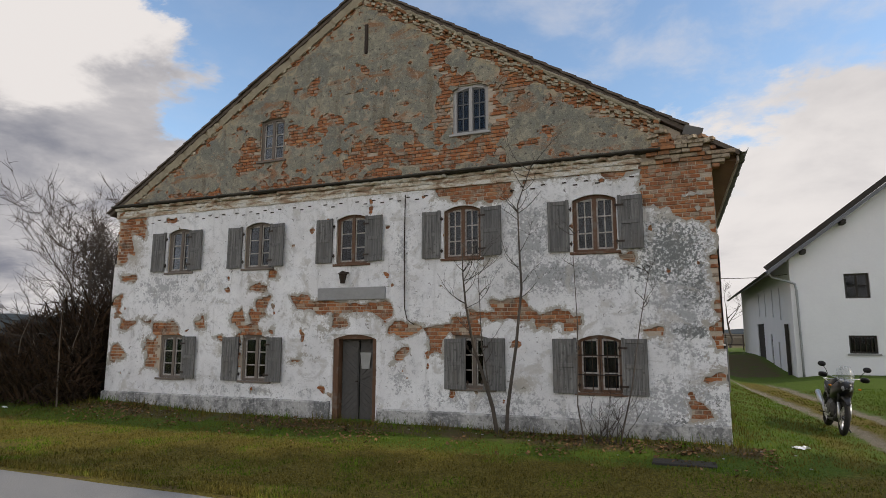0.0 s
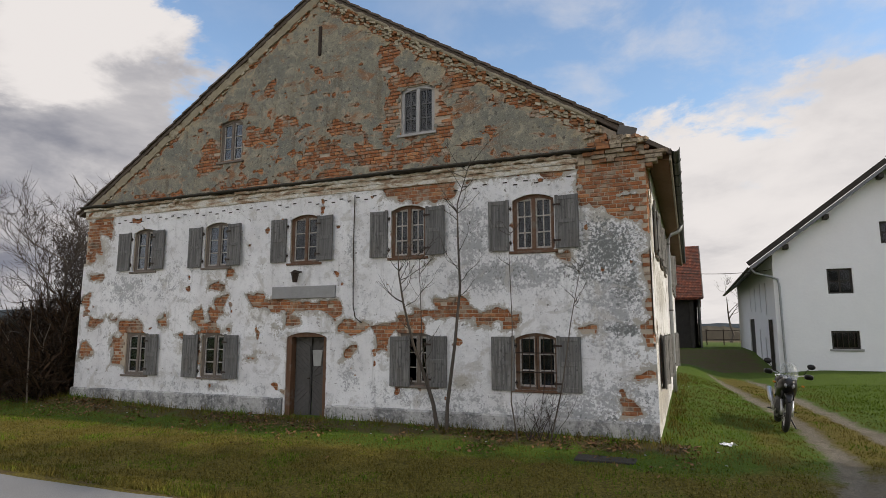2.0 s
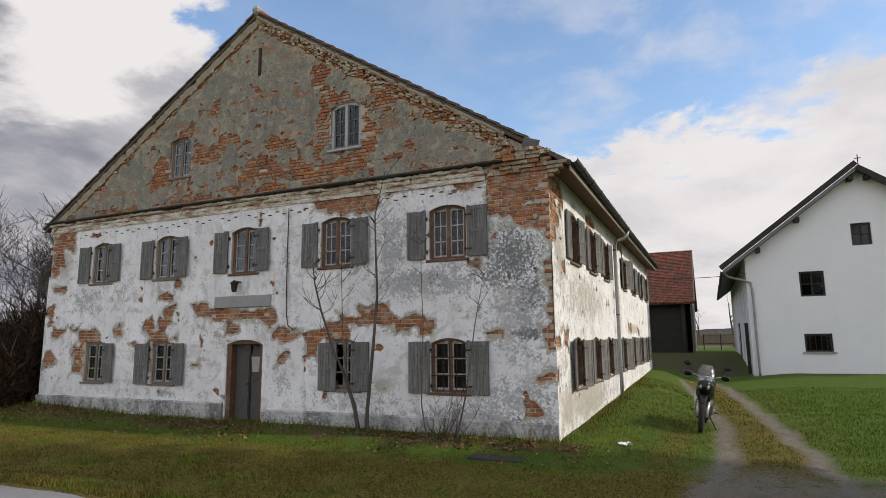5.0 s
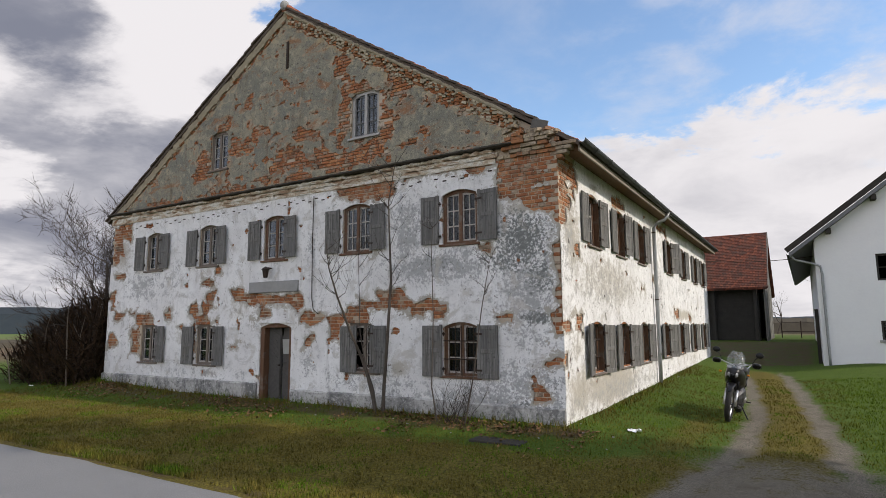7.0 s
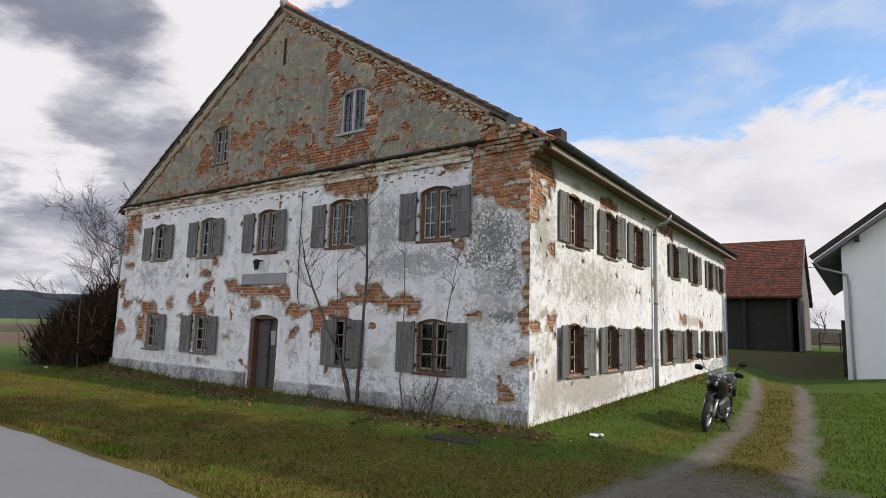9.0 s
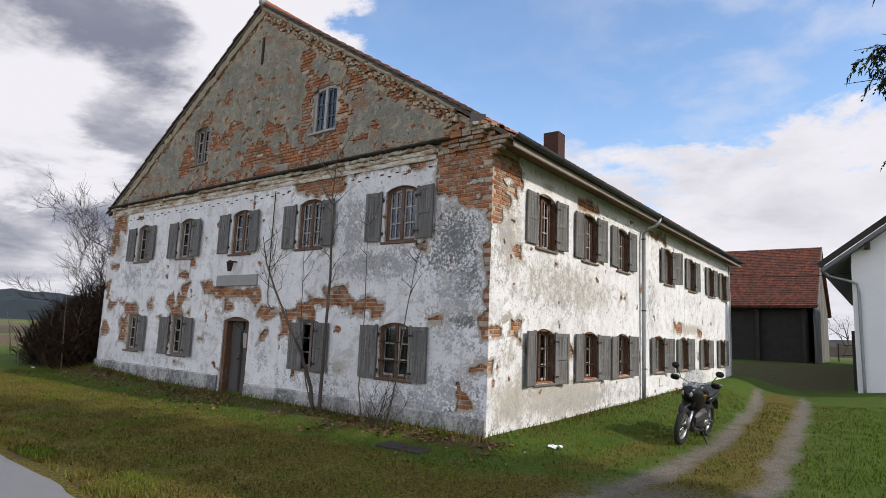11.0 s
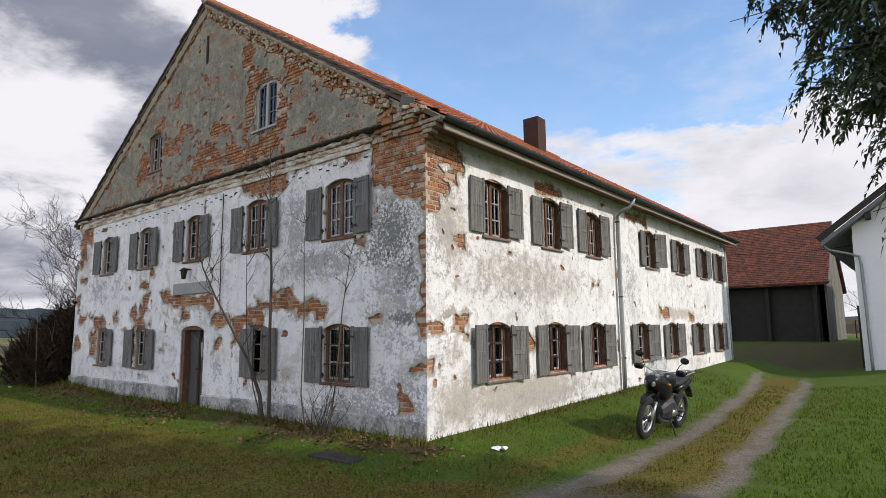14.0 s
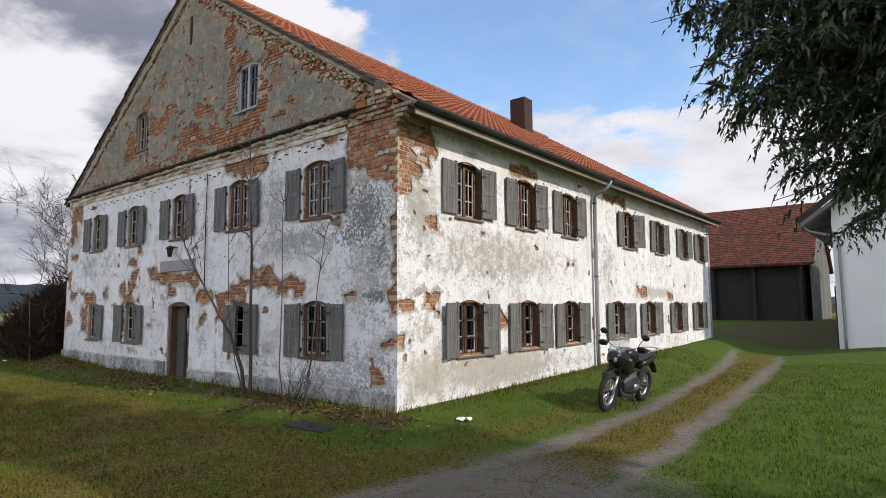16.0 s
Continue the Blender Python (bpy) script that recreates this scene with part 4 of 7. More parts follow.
for side in (-1, 1):
    length = (7.1 if side < 0 else 6.3) * RUN
    bm = bmesh.new()
    d = 0.1
    while d < length:
        ln = rng.uniform(0.075, 0.125)
        x, z = RIDGE_X + side * d / RUN, RIDGE_Z - d * PITCH / RUN
        rows = ((0.29, 0.03, 0.05), (0.36, 0.012, 0.04)) if side < 0 else ((0.12, 0.065, 0.05), (0.185, 0.048, 0.05), (0.25, 0.03, 0.05), (0.32, 0.02, 0.045), (0.38, 0.012, 0.04))
        for deep, out, hh in rows:
            if rng.random() < (0.85 if deep < 0.28 else 0.5):
                m = Matrix.Translation((x, 0, z - deep)) @ Matrix.Rotation(side * TILT * rng.uniform(0.25, 0.8), 4, "Y")
                o = out + rng.uniform(-0.014, 0.012)
                half_l = ln * rng.uniform(0.36, 0.5)
                box(bm, -half_l, half_l, -o, 0.06, -hh + rng.uniform(-0.012, 0.012), rng.uniform(-0.008, 0.012), m)
        d += ln * 0.85
    tagged(part("verge_corbel", bm, DENTIL, gable_wall, "weathered toothed brick courses under the verge"), kind="stuff")
    bm = ledge(0.0, length, -0.26 if side < 0 else -0.12, -0.05, 0.055 if side < 0 else 0.10, 0.02, 0.022, step=0.09)
    bmesh.ops.transform(bm, matrix=Matrix.Translation((RIDGE_X, 0, RIDGE_Z)) @ (Matrix.Rotation(TILT, 4, "Y") if side > 0 else Matrix.Diagonal((-1, 1, 1, 1)) @ Matrix.Rotation(TILT, 4, "Y")), verts=bm.verts[:])
    if side < 0:
        bmesh.ops.reverse_faces(bm, faces=bm.faces[:])
    part("verge_band", bm, BAND, gable_wall, "crumbling ochre plaster band under the verge")

# plinth
for a, b, t in ((-W - 0.06, -7.66, 0.40), (-6.54, 0.0, 0.31)):
    bm = ledge(a, b, -0.4, t, 0.05, 0.035, 0.014, step=0.15)
    part("plinth", bm, PLINTH, front_wall, "grey cement plinth with damp stains")

# anchor slit high in the gable
bm = worn_box(-7.02, -6.93, -0.03, 0.03, 8.10, 8.82, 0.02)
part("wall_anchor", bm, IRON, gable_wall, "narrow dark iron anchor")

# ---- windows ----
def window_thing(w_, h, cols, mat, curtain, rise=RISE, grille=False, sash_mat=SASH):
    """Casing with a flat arch, two sashes with bars, panes, sill. Local: u across, z up from the sill, -y outwards."""
    y0, y1, fw = 0.07, 0.17, 0.07
    bm = bmesh.new()
    n = 10
    top = lambda u: h - 0.055 - rise * (u / (w_ / 2)) ** 2
    for a, b in ((-w_ / 2 - 0.01, -w_ / 2 + fw), (w_ / 2 - fw, w_ / 2 + 0.01)):
        box(bm, a, b, y0, y1, 0, h)
    box(bm, -w_ / 2 + fw, w_ / 2 - fw, y0, y1, 0, 0.05)
    box(bm, -0.035, 0.035, y0 - 0.012, y1, 0.05, h - 0.06)
    us = np.linspace(-w_ / 2 + fw, w_ / 2 - fw, n + 1)
    for a, b in zip(us, us[1:]):
        q = [(a, top(a)), (b, top(b)), (b, h + 0.01), (a, h + 0.01)]
        f = [bm.verts.new((u, y0, z)) for u, z in q]
        g = [bm.verts.new((u, y1, z)) for u, z in q]
        bm.faces.new(f)
        bm.faces.new((f[0], g[0], g[1], f[1]))
    win = part("window", bm, mat, house)
    for s in (-1, 1):
        bm = bmesh.new()
        a, b = (-w_ / 2 + fw, -0.035) if s < 0 else (0.035, w_ / 2 - fw)
        z0, z1 = 0.05, h - 0.06 - rise * 0.35
        sw = 0.027
        box(bm, a, a + sw, y0 + 0.02, y0 + 0.06, z0, z1 + 0.03)
        box(bm, b - sw, b, y0 + 0.02, y0 + 0.06, z0, z1 + 0.03)
        for k in range(4):
            z = z0 + (z1 - z0) * k / 3
            box(bm, a + sw, b - sw, y0 + 0.022, y0 + 0.058, z - 0.012 if k else z, z + (0.036 if k in (0, 3) else 0.012))
        if cols == 2:
            c = (a + b) / 2
            box(bm, c - 0.011, c + 0.011, y0 + 0.024, y0 + 0.056, z0 + 0.03, z1)
        part("sash", bm, sash_mat, win)
        for k in range(3):
            bm = bmesh.new()
            za, zb = z0 + (z1 - z0) * k / 3 + 0.01, z0 + (z1 - z0) * (k + 1) / 3 - 0.008
            box(bm, a + sw - 0.004, b - sw + 0.004, y0 + 0.038, y0 + 0.042, za, zb)
            part("pane", bm, GLASS, win).visible_shadow = False
        if curtain:
            bm = bmesh.new()
            cs = 9
            cu = np.linspace(a + 0.02, b - 0.01, cs)
            if curtain == "tied":
                lo = [min(max(c_, -w_), w_) for c_ in (np.linspace(a + 0.02, a + 0.14, cs) if s < 0 else np.linspace(b - 0.14, b - 0.01, cs))]
            else:
                lo = cu
            up_ = [bm.verts.new((u, y1 + 0.05 + 0.02 * (k % 2), h - 0.1)) for k, u in enumerate(cu)]
            dn = [bm.verts.new((u, y1 + 0.05 + 0.02 * (k % 2), 0.08 if curtain != "half" else 0.45)) for k, u in enumerate(lo)]
            for k in range(cs - 1):
                bm.faces.new((dn[k], dn[k + 1], up_[k + 1], up_[k]))
            part("curtain", bm, CURTAIN, win, "limp grey-white curtain")
    part("sill", worn_box(-w_ / 2 - 0.06, w_ / 2 + 0.06, -0.035, y1, -0.05, 0.0, 0.008), mat, win)
    if grille:
        bm = bmesh.new()
        for k in range(1, 6):
            u = -w_ / 2 + w_ * k / 6
            tube(bm, [(u, 0.035, 0.02), (u, 0.035, h - 0.08)], 0.008, 5)
        for z in (0.3, 0.65):
            box(bm, -w_ / 2, w_ / 2, 0.026, 0.044, z, z + 0.02)
        part("iron_grille", bm, IRON, win, "rusty iron bars")
    return win


def set_window(proto, m):
    return copy_thing(proto, m)


UH, LH = UP_Z1 - UP_Z0, LO_Z1 - LO_Z0


def reveal(y, z, h):
    """Worn brick jambs and a sill board in an opening of the side wall."""
    for e in (-1, 1):
        a_ = y + e * (WIN_W / 2 - 0.012)
        part("jamb", worn_box(-0.15, 0.002, min(a_, a_ + e * 0.02), max(a_, a_ + e * 0.02), z, z + h - RISE, 0.004), CASING, side_wall)
    part("sill_board", worn_box(-0.15, 0.05, y - WIN_W / 2 - 0.04, y + WIN_W / 2 + 0.04, z - 0.045, z - 0.004, 0.008), GREY_CASING, side_wall)


GREY_CASING = material("faded_grey_brown_casing", _plain((0.10, 0.085, 0.07), (0.22, 0.18, 0.145), 16.0, 0.4), 0.8)
plain_up = window_thing(WIN_W, UH, 1, GREY_CASING, "")
plain_up.matrix_basis = Matrix.Translation((FRONT_UP[0], 0, UP_Z0))
set_window(plain_up, Matrix.Translation((FRONT_UP[1], 0, UP_Z0)))
brown_up = window_thing(WIN_W, UH, 1, CASING, "")
brown_up.matrix_basis = Matrix.Translation((FRONT_UP[2], 0, UP_Z0))
curt = window_thing(WIN_W, UH, 2, CASING, "tied")
curt.matrix_basis = Matrix.Translation((FRONT_UP[4], 0, UP_Z0))
half = window_thing(WIN_W, UH, 2, CASING, "half")
half.matrix_basis = Matrix.Translation((FRONT_UP[3], 0, UP_Z0))
low = window_thing(WIN_W, LH, 1, GREY_CASING, "")
low.matrix_basis = Matrix.Translation((FRONT_LO[0], 0, LO_Z0))
for x in FRONT_LO[1:3]:
    set_window(low, Matrix.Translation((x, 0, LO_Z0)))
barred = window_thing(WIN_W, LH, 1, CASING, "full", grille=True)
barred.matrix_basis = Matrix.Translation((FRONT_LO[3], 0, LO_Z0))
for k, y in enumerate(SIDE_UP):
    set_window(curt if k < 3 else plain_up, Matrix.Translation((-0.045, y, UP_Z0)) @ SIDE)
    reveal(y, UP_Z0, UH)
for k, y in enumerate(SIDE_LO):
    set_window(barred if k < 3 else low, Matrix.Translation((-0.045, y, LO_Z0)) @ SIDE)
    reveal(y, LO_Z0, LH)
DARK_SASH = material("dark_gable_sash", _plain((0.07, 0.07, 0.072), (0.17, 0.17, 0.165), 14.0, 0.3), 0.8)
g1 = window_thing(0.70, 1.04, 1, GREY_CASING, "")
g1.matrix_basis = Matrix.Translation((-9.47, 0, 5.88))
g2 = window_thing(0.78, 1.06, 2, material("pale_grey_casing", _plain((0.28, 0.27, 0.26), (0.46, 0.45, 0.43), 14.0, 0.3), 0.8), "", sash_mat=DARK_SASH)
g2.matrix_basis = Matrix.Translation((-4.50, 0, 5.92))


# ---- shutters: hinged at u = 0, leaf towards +u ----
def shutter_thing(w_, h, batten):
    bm = bmesh.new()
    t = 0.036
    sw = 0.062
    box(bm, 0, sw, -t, 0, 0, h)
    box(bm, w_ - sw, w_, -t, 0, 0, h - 0.02)
    for z, hh in ((0, 0.085), (h * 0.46, 0.075), (h - 0.10, 0.08)):
        box(bm, sw, w_ - sw, -t + 0.002, -0.002, z, z + hh)
    bmesh.ops.bevel(bm, geom=bm.edges[:], offset=0.005, segments=1, affect="EDGES")
    leaf = part("shutter", bm, SHUTTER, house, "weathered grey louvre-less wooden shutter")
    for z0, z1 in ((0.08, h * 0.46 + 0.005), (h * 0.46 + 0.07, h - 0.095)):
        bm = bmesh.new()
        c = w_ / 2
        box(bm, sw - 0.005, c - 0.002, -t + 0.014, -0.01, z0, z1)
        box(bm, c + 0.002, w_ - sw + 0.005, -t + 0.012, -0.008, z0, z1)
        part("panel", bm, SHUTTER, leaf)
    if batten:
        bm = bmesh.new()
        box(bm, 0.05, w_ - 0.05, -t - 0.018, -t, h * 0.47, h * 0.47 + 0.06)
        part("batten", bm, SHUTTER, leaf)
    for z in (0.13, h - 0.2):
        bm = bmesh.new()
        box(bm, -0.05, 0.11, -t - 0.006, -t + 0.001, z, z + 0.035)
        tube(bm, [(-0.03, -0.02, z - 0.03), (-0.03, -0.02, z + 0.06)], 0.012, 6)
        part("strap_hinge", bm, IRON, leaf)
    return leaf


wide = shutter_thing(0.44, 1.0, False)
wide.matrix_basis = Matrix.Translation((0, 3.0, -5))
narrow = shutter_thing(0.40, 0.99, True)
made_first = []


def hang(u, z, m, open_right, angle, narrow_leaf=False):
    """Hang a leaf at its hinge; angle: degrees it stands off the wall."""
    proto = narrow if narrow_leaf else wide
    loc = m @ Matrix.Translation((u, -0.012, z))
    turn = Matrix.Rotation(radians(-angle), 4, "Z") if open_right else Matrix.Rotation(radians(180 + angle), 4, "Z") @ Matrix.Translation((0, 0.036, 0))
    if proto not in made_first:
        made_first.append(proto)
        proto.matrix_basis = loc @ turn
        return proto
    return copy_thing(proto, loc @ turn)


rng = random.Random(12)
# hinge places beside the windows, left leaf and right leaf
for xl, xr in ((-12.56, -11.80), (-10.17, -9.38), (-7.70, -6.88), (-5.14, -4.27), (-2.53, -1.64)):
    hang(xl, 3.345 + rng.uniform(-0.012, 0.012), FRONT, False, rng.uniform(2, 6), True)
    hang(xr, 3.345 + rng.uniform(-0.012, 0.012), FRONT, True, rng.uniform(4, 9))
hang(-11.80, 0.77, FRONT, True, 5)
hang(-10.12, 0.755, FRONT, False, 4)
hang(-9.34, 0.755, FRONT, True, 5)
hang(-4.60, 0.74, FRONT, False, 2)
hang(-4.24, 0.75, FRONT, True, 4)
hang(-2.46, 0.745, FRONT, False, 3)
hang(-1.68, 0.745, FRONT, True, 3)
for k, (yu, yl) in enumerate(zip(SIDE_UP, SIDE_LO)):
    off = WIN_W / 2 - 0.01
    hang(yu - off, 3.36 + rng.uniform(-0.02, 0.02), SIDE, False, (2, 3, 3, 6, 4, 3, 3)[k])
    hang(yu + off, 3.37 + rng.uniform(-0.02, 0.02), SIDE, True, (6, 8, 5, 26, 6, 5, 4)[k])
    hang(yl - off, 0.745 + rng.uniform(-0.02, 0.02), SIDE, False, (9, 4, 4, 5, 4, 4, 4)[k])
    hang(yl + off, 0.755 + rng.uniform(-0.02, 0.02), SIDE, True, (12, 14, 10, 24, 12, 8, 5)[k])

# ---- front door ----
door = part("door", holed_wall(-7.62, -6.58, -0.12, 1.80, [(-7.50, -6.67, -0.2, 1.70)], 0.03, 0.20, FRONT), CASING, house, "weathered brown plank door in a rotten frame, ajar")
for lean_, x0, x1, back in ((1, -7.49, -7.09, 0.19), (-1, -7.08, -6.68, 0.24)):
    bm = bmesh.new()
    box(bm, x0, x1, back, back + 0.04, -0.1, 1.69)
    leaf = part("door_leaf", bm, DOOR_WOOD, door)
    for z0, z1, s in ((-0.08, 0.78, 1), (0.84, 1.67, -1)):
        for k in range(7):
            bm = bmesh.new()
            c = (x0 + x1) / 2
            wid = (x1 - x0) - 0.03
            for q in range(1):
                a0 = z0 + (z1 - z0) * k / 7
                a1 = a0 + (z1 - z0) / 7 - 0.008
                sh = s * lean_ * 0.16
                pts = [(c - wid / 2, a0 - sh), (c + wid / 2, a0 + sh), (c + wid / 2, a1 + sh), (c - wid / 2, a1 - sh)]
                pts = [(u, min(max(z, z0), z1)) for u, z in pts]
                if max(p[1] for p in pts) - min(p[1] for p in pts) < 0.02:
                    continue
                f = [bm.verts.new((u, back - 0.022, z)) for u, z in pts]
                g = [bm.verts.new((u, back + 0.002, z)) for u, z in pts]
                bm.faces.new(f)
                for i in range(4):
                    j = (i + 1) % 4
                    if (f[i].co - f[j].co).length > 1e-4:
                        bm.faces.new((f[j], f[i], g[i], g[j]))
            if bm.faces:
                part("plank", bm, DOOR_WOOD, leaf)
            else:
                bm.free()
# pale tapered panel set before the right leaf
bm = bmesh.new()
q = [(-7.06, 1.42), (-6.80, 1.42), (-6.84, 1.08), (-7.02, 1.08)]
f = [bm.verts.new((u, 0.19, z)) for u, z in q]
g = [bm.verts.new((u, 0.215, z)) for u, z in q]
bm.faces.new(f[::-1])
for i in range(4):
    bm.faces.new((f[i], f[(i + 1) % 4], g[(i + 1) % 4], g[i]))
part("door_light", bm, material("pale_panel", _plain((0.20, 0.20, 0.185), (0.42, 0.42, 0.39), 7.0, 0.2), 0.4), door, "pale tapered panel on the door")
part("door_handle", worn_box(-7.13, -7.10, 0.12, 0.19, 0.80, 0.83, 0.004), IRON, door)
bm = bmesh.new()
us = np.linspace(-7.68, -6.52, 13)
for a, b in zip(us, us[1:]):
    ta, tb = [1.92 - 0.10 * ((u + 7.10) / 0.58) ** 2 for u in (a, b)]
    q = [(a, 1.80), (b, 1.80), (b, tb), (a, ta)]
    f = [bm.verts.new((u, -0.03, z)) for u, z in q]
    g = [bm.verts.new((u, 0.2, z)) for u, z in q]
    bm.faces.new(f)
    bm.faces.new((f[2], g[2], g[3], f[3]))
    bm.faces.new((f[1], f[0], g[0], g[1]))
part("door_arch", bm, PLASTER, door, "flat arched whitewashed lintel")

# sign slab and lantern over the door
slab = worn_box(-8.03, -6.38, -0.05, 0.02, 2.53, 2.80, 0.012)
part("stone_slab", slab, STONE, house, "blank grey stone slab above the door")
lantern = part("lantern", worn_box(-7.30, -7.27, -0.16, 0.0, 3.10, 3.13, 0.004), IRON, house, "small dark iron wall lantern")
for z, r0, r1, hh in ((2.88, 0.05, 0.085, 0.2), (3.08, 0.115, 0.02, 0.07)):
    bm = bmesh.new()
    bmesh.ops.create_cone(bm, segments=6, radius1=r0, radius2=r1, depth=hh, cap_ends=True, matrix=Matrix.Translation((-7.34, -0.15, z + hh / 2)))
    part("lantern_body" if hh > 0.1 else "lantern_cap", bm, IRON, lantern)
bm = bmesh.new()
tube(bm, [(-5.94, -0.03, 4.72), (-5.95, -0.03, 3.6), (-5.93, -0.03, 2.35), (-5.86, -0.05, 2.1), (-5.7, -0.06, 2.0)], 0.011, 5)
part("surface_cable", bm, IRON, house, "dark cable down the plaster")
# shallow dark boxes stand in for the shade inside small wall holes
bm = bmesh.new()
for k in range(58):
    u = -13.1 + k * 0.205
    if -5.4 < u < -3.7 or rng.random() < 0.12:
        continue
    box(bm, u, u + 0.085, -0.013, 0.02, 4.60 + 0.06 * (k % 2), 4.622 + 0.06 * (k % 2))
tagged(part("plaster_notches", bm, IRON, front_wall, "staggered rows of small dark dashes standing in for shaded holes"), kind="stuff")

# ---- roof ----
ANG = math.atan(PITCH)
EAVE_X = 0.42


def roof_sheet(x_edge, y0, y1, mat, name, label):
    bm = bmesh.new()
    z_edge = float(slope_z(x_edge))
    up_n = 0.05
    q = [(RIDGE_X, y0, RIDGE_Z), (x_edge, y0, z_edge), (x_edge, y1, z_edge), (RIDGE_X, y1, RIDGE_Z)]
    f = [bm.verts.new(p) for p in q]
    g = [bm.verts.new((p[0], p[1], p[2] - 0.09)) for p in q]
    bm.faces.new(f if x_edge > RIDGE_X else f[::-1])
    bm.faces.new(g[::-1] if x_edge > RIDGE_X else g)
    for i in range(4):
        j = (i + 1) % 4
        bm.faces.new((f[j], f[i], g[i], g[j]))
    return part(name, bm, mat, house, label)


roof = roof_sheet(EAVE_X, -0.06, L + 0.35, TILE_OLD, "roof", "steep gabled roof of orange clay tiles")
roof_left = roof_sheet(-W - 0.25, -0.06, L + 0.35, TILE_OLD, "roof", "steep gabled roof of orange clay tiles")


def tile_mesh(seed):
    r = random.Random(seed)
    bm = bmesh.new()
    rows = []
    for s, lift in ((0, 0.045), (0.40, 0.012)):
        rows.append([bm.verts.new((0.105 * math.cos(t) + r.uniform(-0.004, 0.004), s, lift + 0.034 * math.sin(t))) for t in np.linspace(math.pi, 0, 6)])
    for k in range(5):
        bm.faces.new((rows[0][k], rows[0][k + 1], rows[1][k + 1], rows[1][k]))
    low_ = [bm.verts.new(v.co - Vector((0, 0, 0.016))) for v in rows[0]]
    for k in range(5):
        bm.faces.new((low_[k], low_[k + 1], rows[0][k + 1], rows[0][k]))
    return mesh_of("roof_tile", bm)


TILES = [tile_mesh(s) for s in range(3)]
for me in TILES:
    me.materials.append(TILE_ONE)
tv, tf, singles = [], [], 0
tabs = [(np.array([(*v.co, 1.0) for v in me.vertices]), [list(p.vertices) for p in me.polygons]) for me in TILES]
rng = random.Random(3)
slope_len = (EAVE_X - RIDGE_X) * math.hypot(1, PITCH)
for row in range(int(slope_len / 0.33)):
    d = slope_len - row * 0.33
    x, z = RIDGE_X + d * math.cos(ANG), RIDGE_Z - d * math.sin(ANG)
    for k in range(int((L + 0.3) / 0.2)):
        y = 0.02 + k * 0.2
        if x > -0.55 and y < 0.55 and (rng.random() < 0.75 or y < 0.2):
            continue
        m = Matrix.Translation((x, y, z)) @ Matrix.Rotation(ANG, 4, "Y") @ Matrix.Rotation(radians(90), 4, "Z") @ Matrix.Rotation(rng.gauss(0, 0.02), 4, "Z") @ Matrix.Translation((0, 0, rng.uniform(0, 0.008)))
        t = rng.randrange(3)
        if singles < 300 and k < 13:
            singles += 1
            part("roof_tile", TILES[t], None, roof).matrix_basis = m
        else:
            base = len(tv)
            tv.extend((tabs[t][0] @ np.array(m).T)[:, :3])
            tf.extend([[base + i for i in q] for q in tabs[t][1]])
tagged(part("tile_field", data_mesh("tile_field", tv, tf), TILE, roof, "orange-red clay pantiles"), kind="stuff")
# dark tile edge along the front verge
for side in (-1, 1):
    bm = bmesh.new()
    d, length = 0.0, (7.4 if side < 0 else 6.5) * math.hypot(1, PITCH)
    while d < length:
        m = Matrix.Translation((RIDGE_X + side * d * math.cos(ANG), 0, RIDGE_Z - d * math.sin(ANG) + 0.02)) @ Matrix.Rotation(side * (ANG - 0.07), 4, "Y")
        box(bm, 0 if side > 0 else -0.36, 0.36 if side > 0 else 0, -0.10 + rng.uniform(-0.015, 0.015), 0.12, -0.02, 0.022, m)
        d += 0.33
    part("verge_tiles", bm, TILE_OLD, roof if side > 0 else roof_left, "dark mossy verge tiles")
bm = bmesh.new()
for k in range(int(L / 0.36)):
    tube(bm, [(RIDGE_X, -0.08 + k * 0.36, RIDGE_Z + 0.02), (RIDGE_X, 0.31 + k * 0.36, RIDGE_Z + 0.03)], [0.125, 0.11], 10)
part("ridge_tiles", bm, TILE, roof)
bm = bmesh.new()
bmesh.ops.create_uvsphere(bm, u_segments=10, v_segments=7, radius=0.12, matrix=Matrix.Translation((RIDGE_X, -0.05, RIDGE_Z + 0.06)) @ Matrix.Diagonal((1, 1, 1.15, 1)))
part("ridge_knob", bm, STONE, roof)

OLD_BOARD = material("old_grey_board", _plain((0.07, 0.065, 0.06), (0.17, 0.16, 0.145), 8.0, 0.5), 0.9)
# broken eaves corner: rafter ends and a loose board
bm = bmesh.new()
for y, x0, x1, z in ((0.05, -0.62, 0.05, 5.43), (0.32, -0.5, 0.2, 5.36)):
    m = Matrix.Translation((x0, y, z)) @ Matrix.Rotation(ANG * 0.75, 4, "Y")
    box(bm, 0, x1 - x0, 0, 0.13, -0.13, 0.03, m)
part("rafter_end", bm, DARK_WOOD, roof, "dark bare rafter ends at the broken eaves")
part("loose_board", worn_box(-0.16, 0.16, -0.012, 0.012, -0.09, 0.09, 0.006), OLD_BOARD, roof, "grey loose eaves board").matrix_basis = Matrix.Translation((-0.30, -0.10, 5.37)) @ Matrix.Rotation(radians(20), 4, "Y")
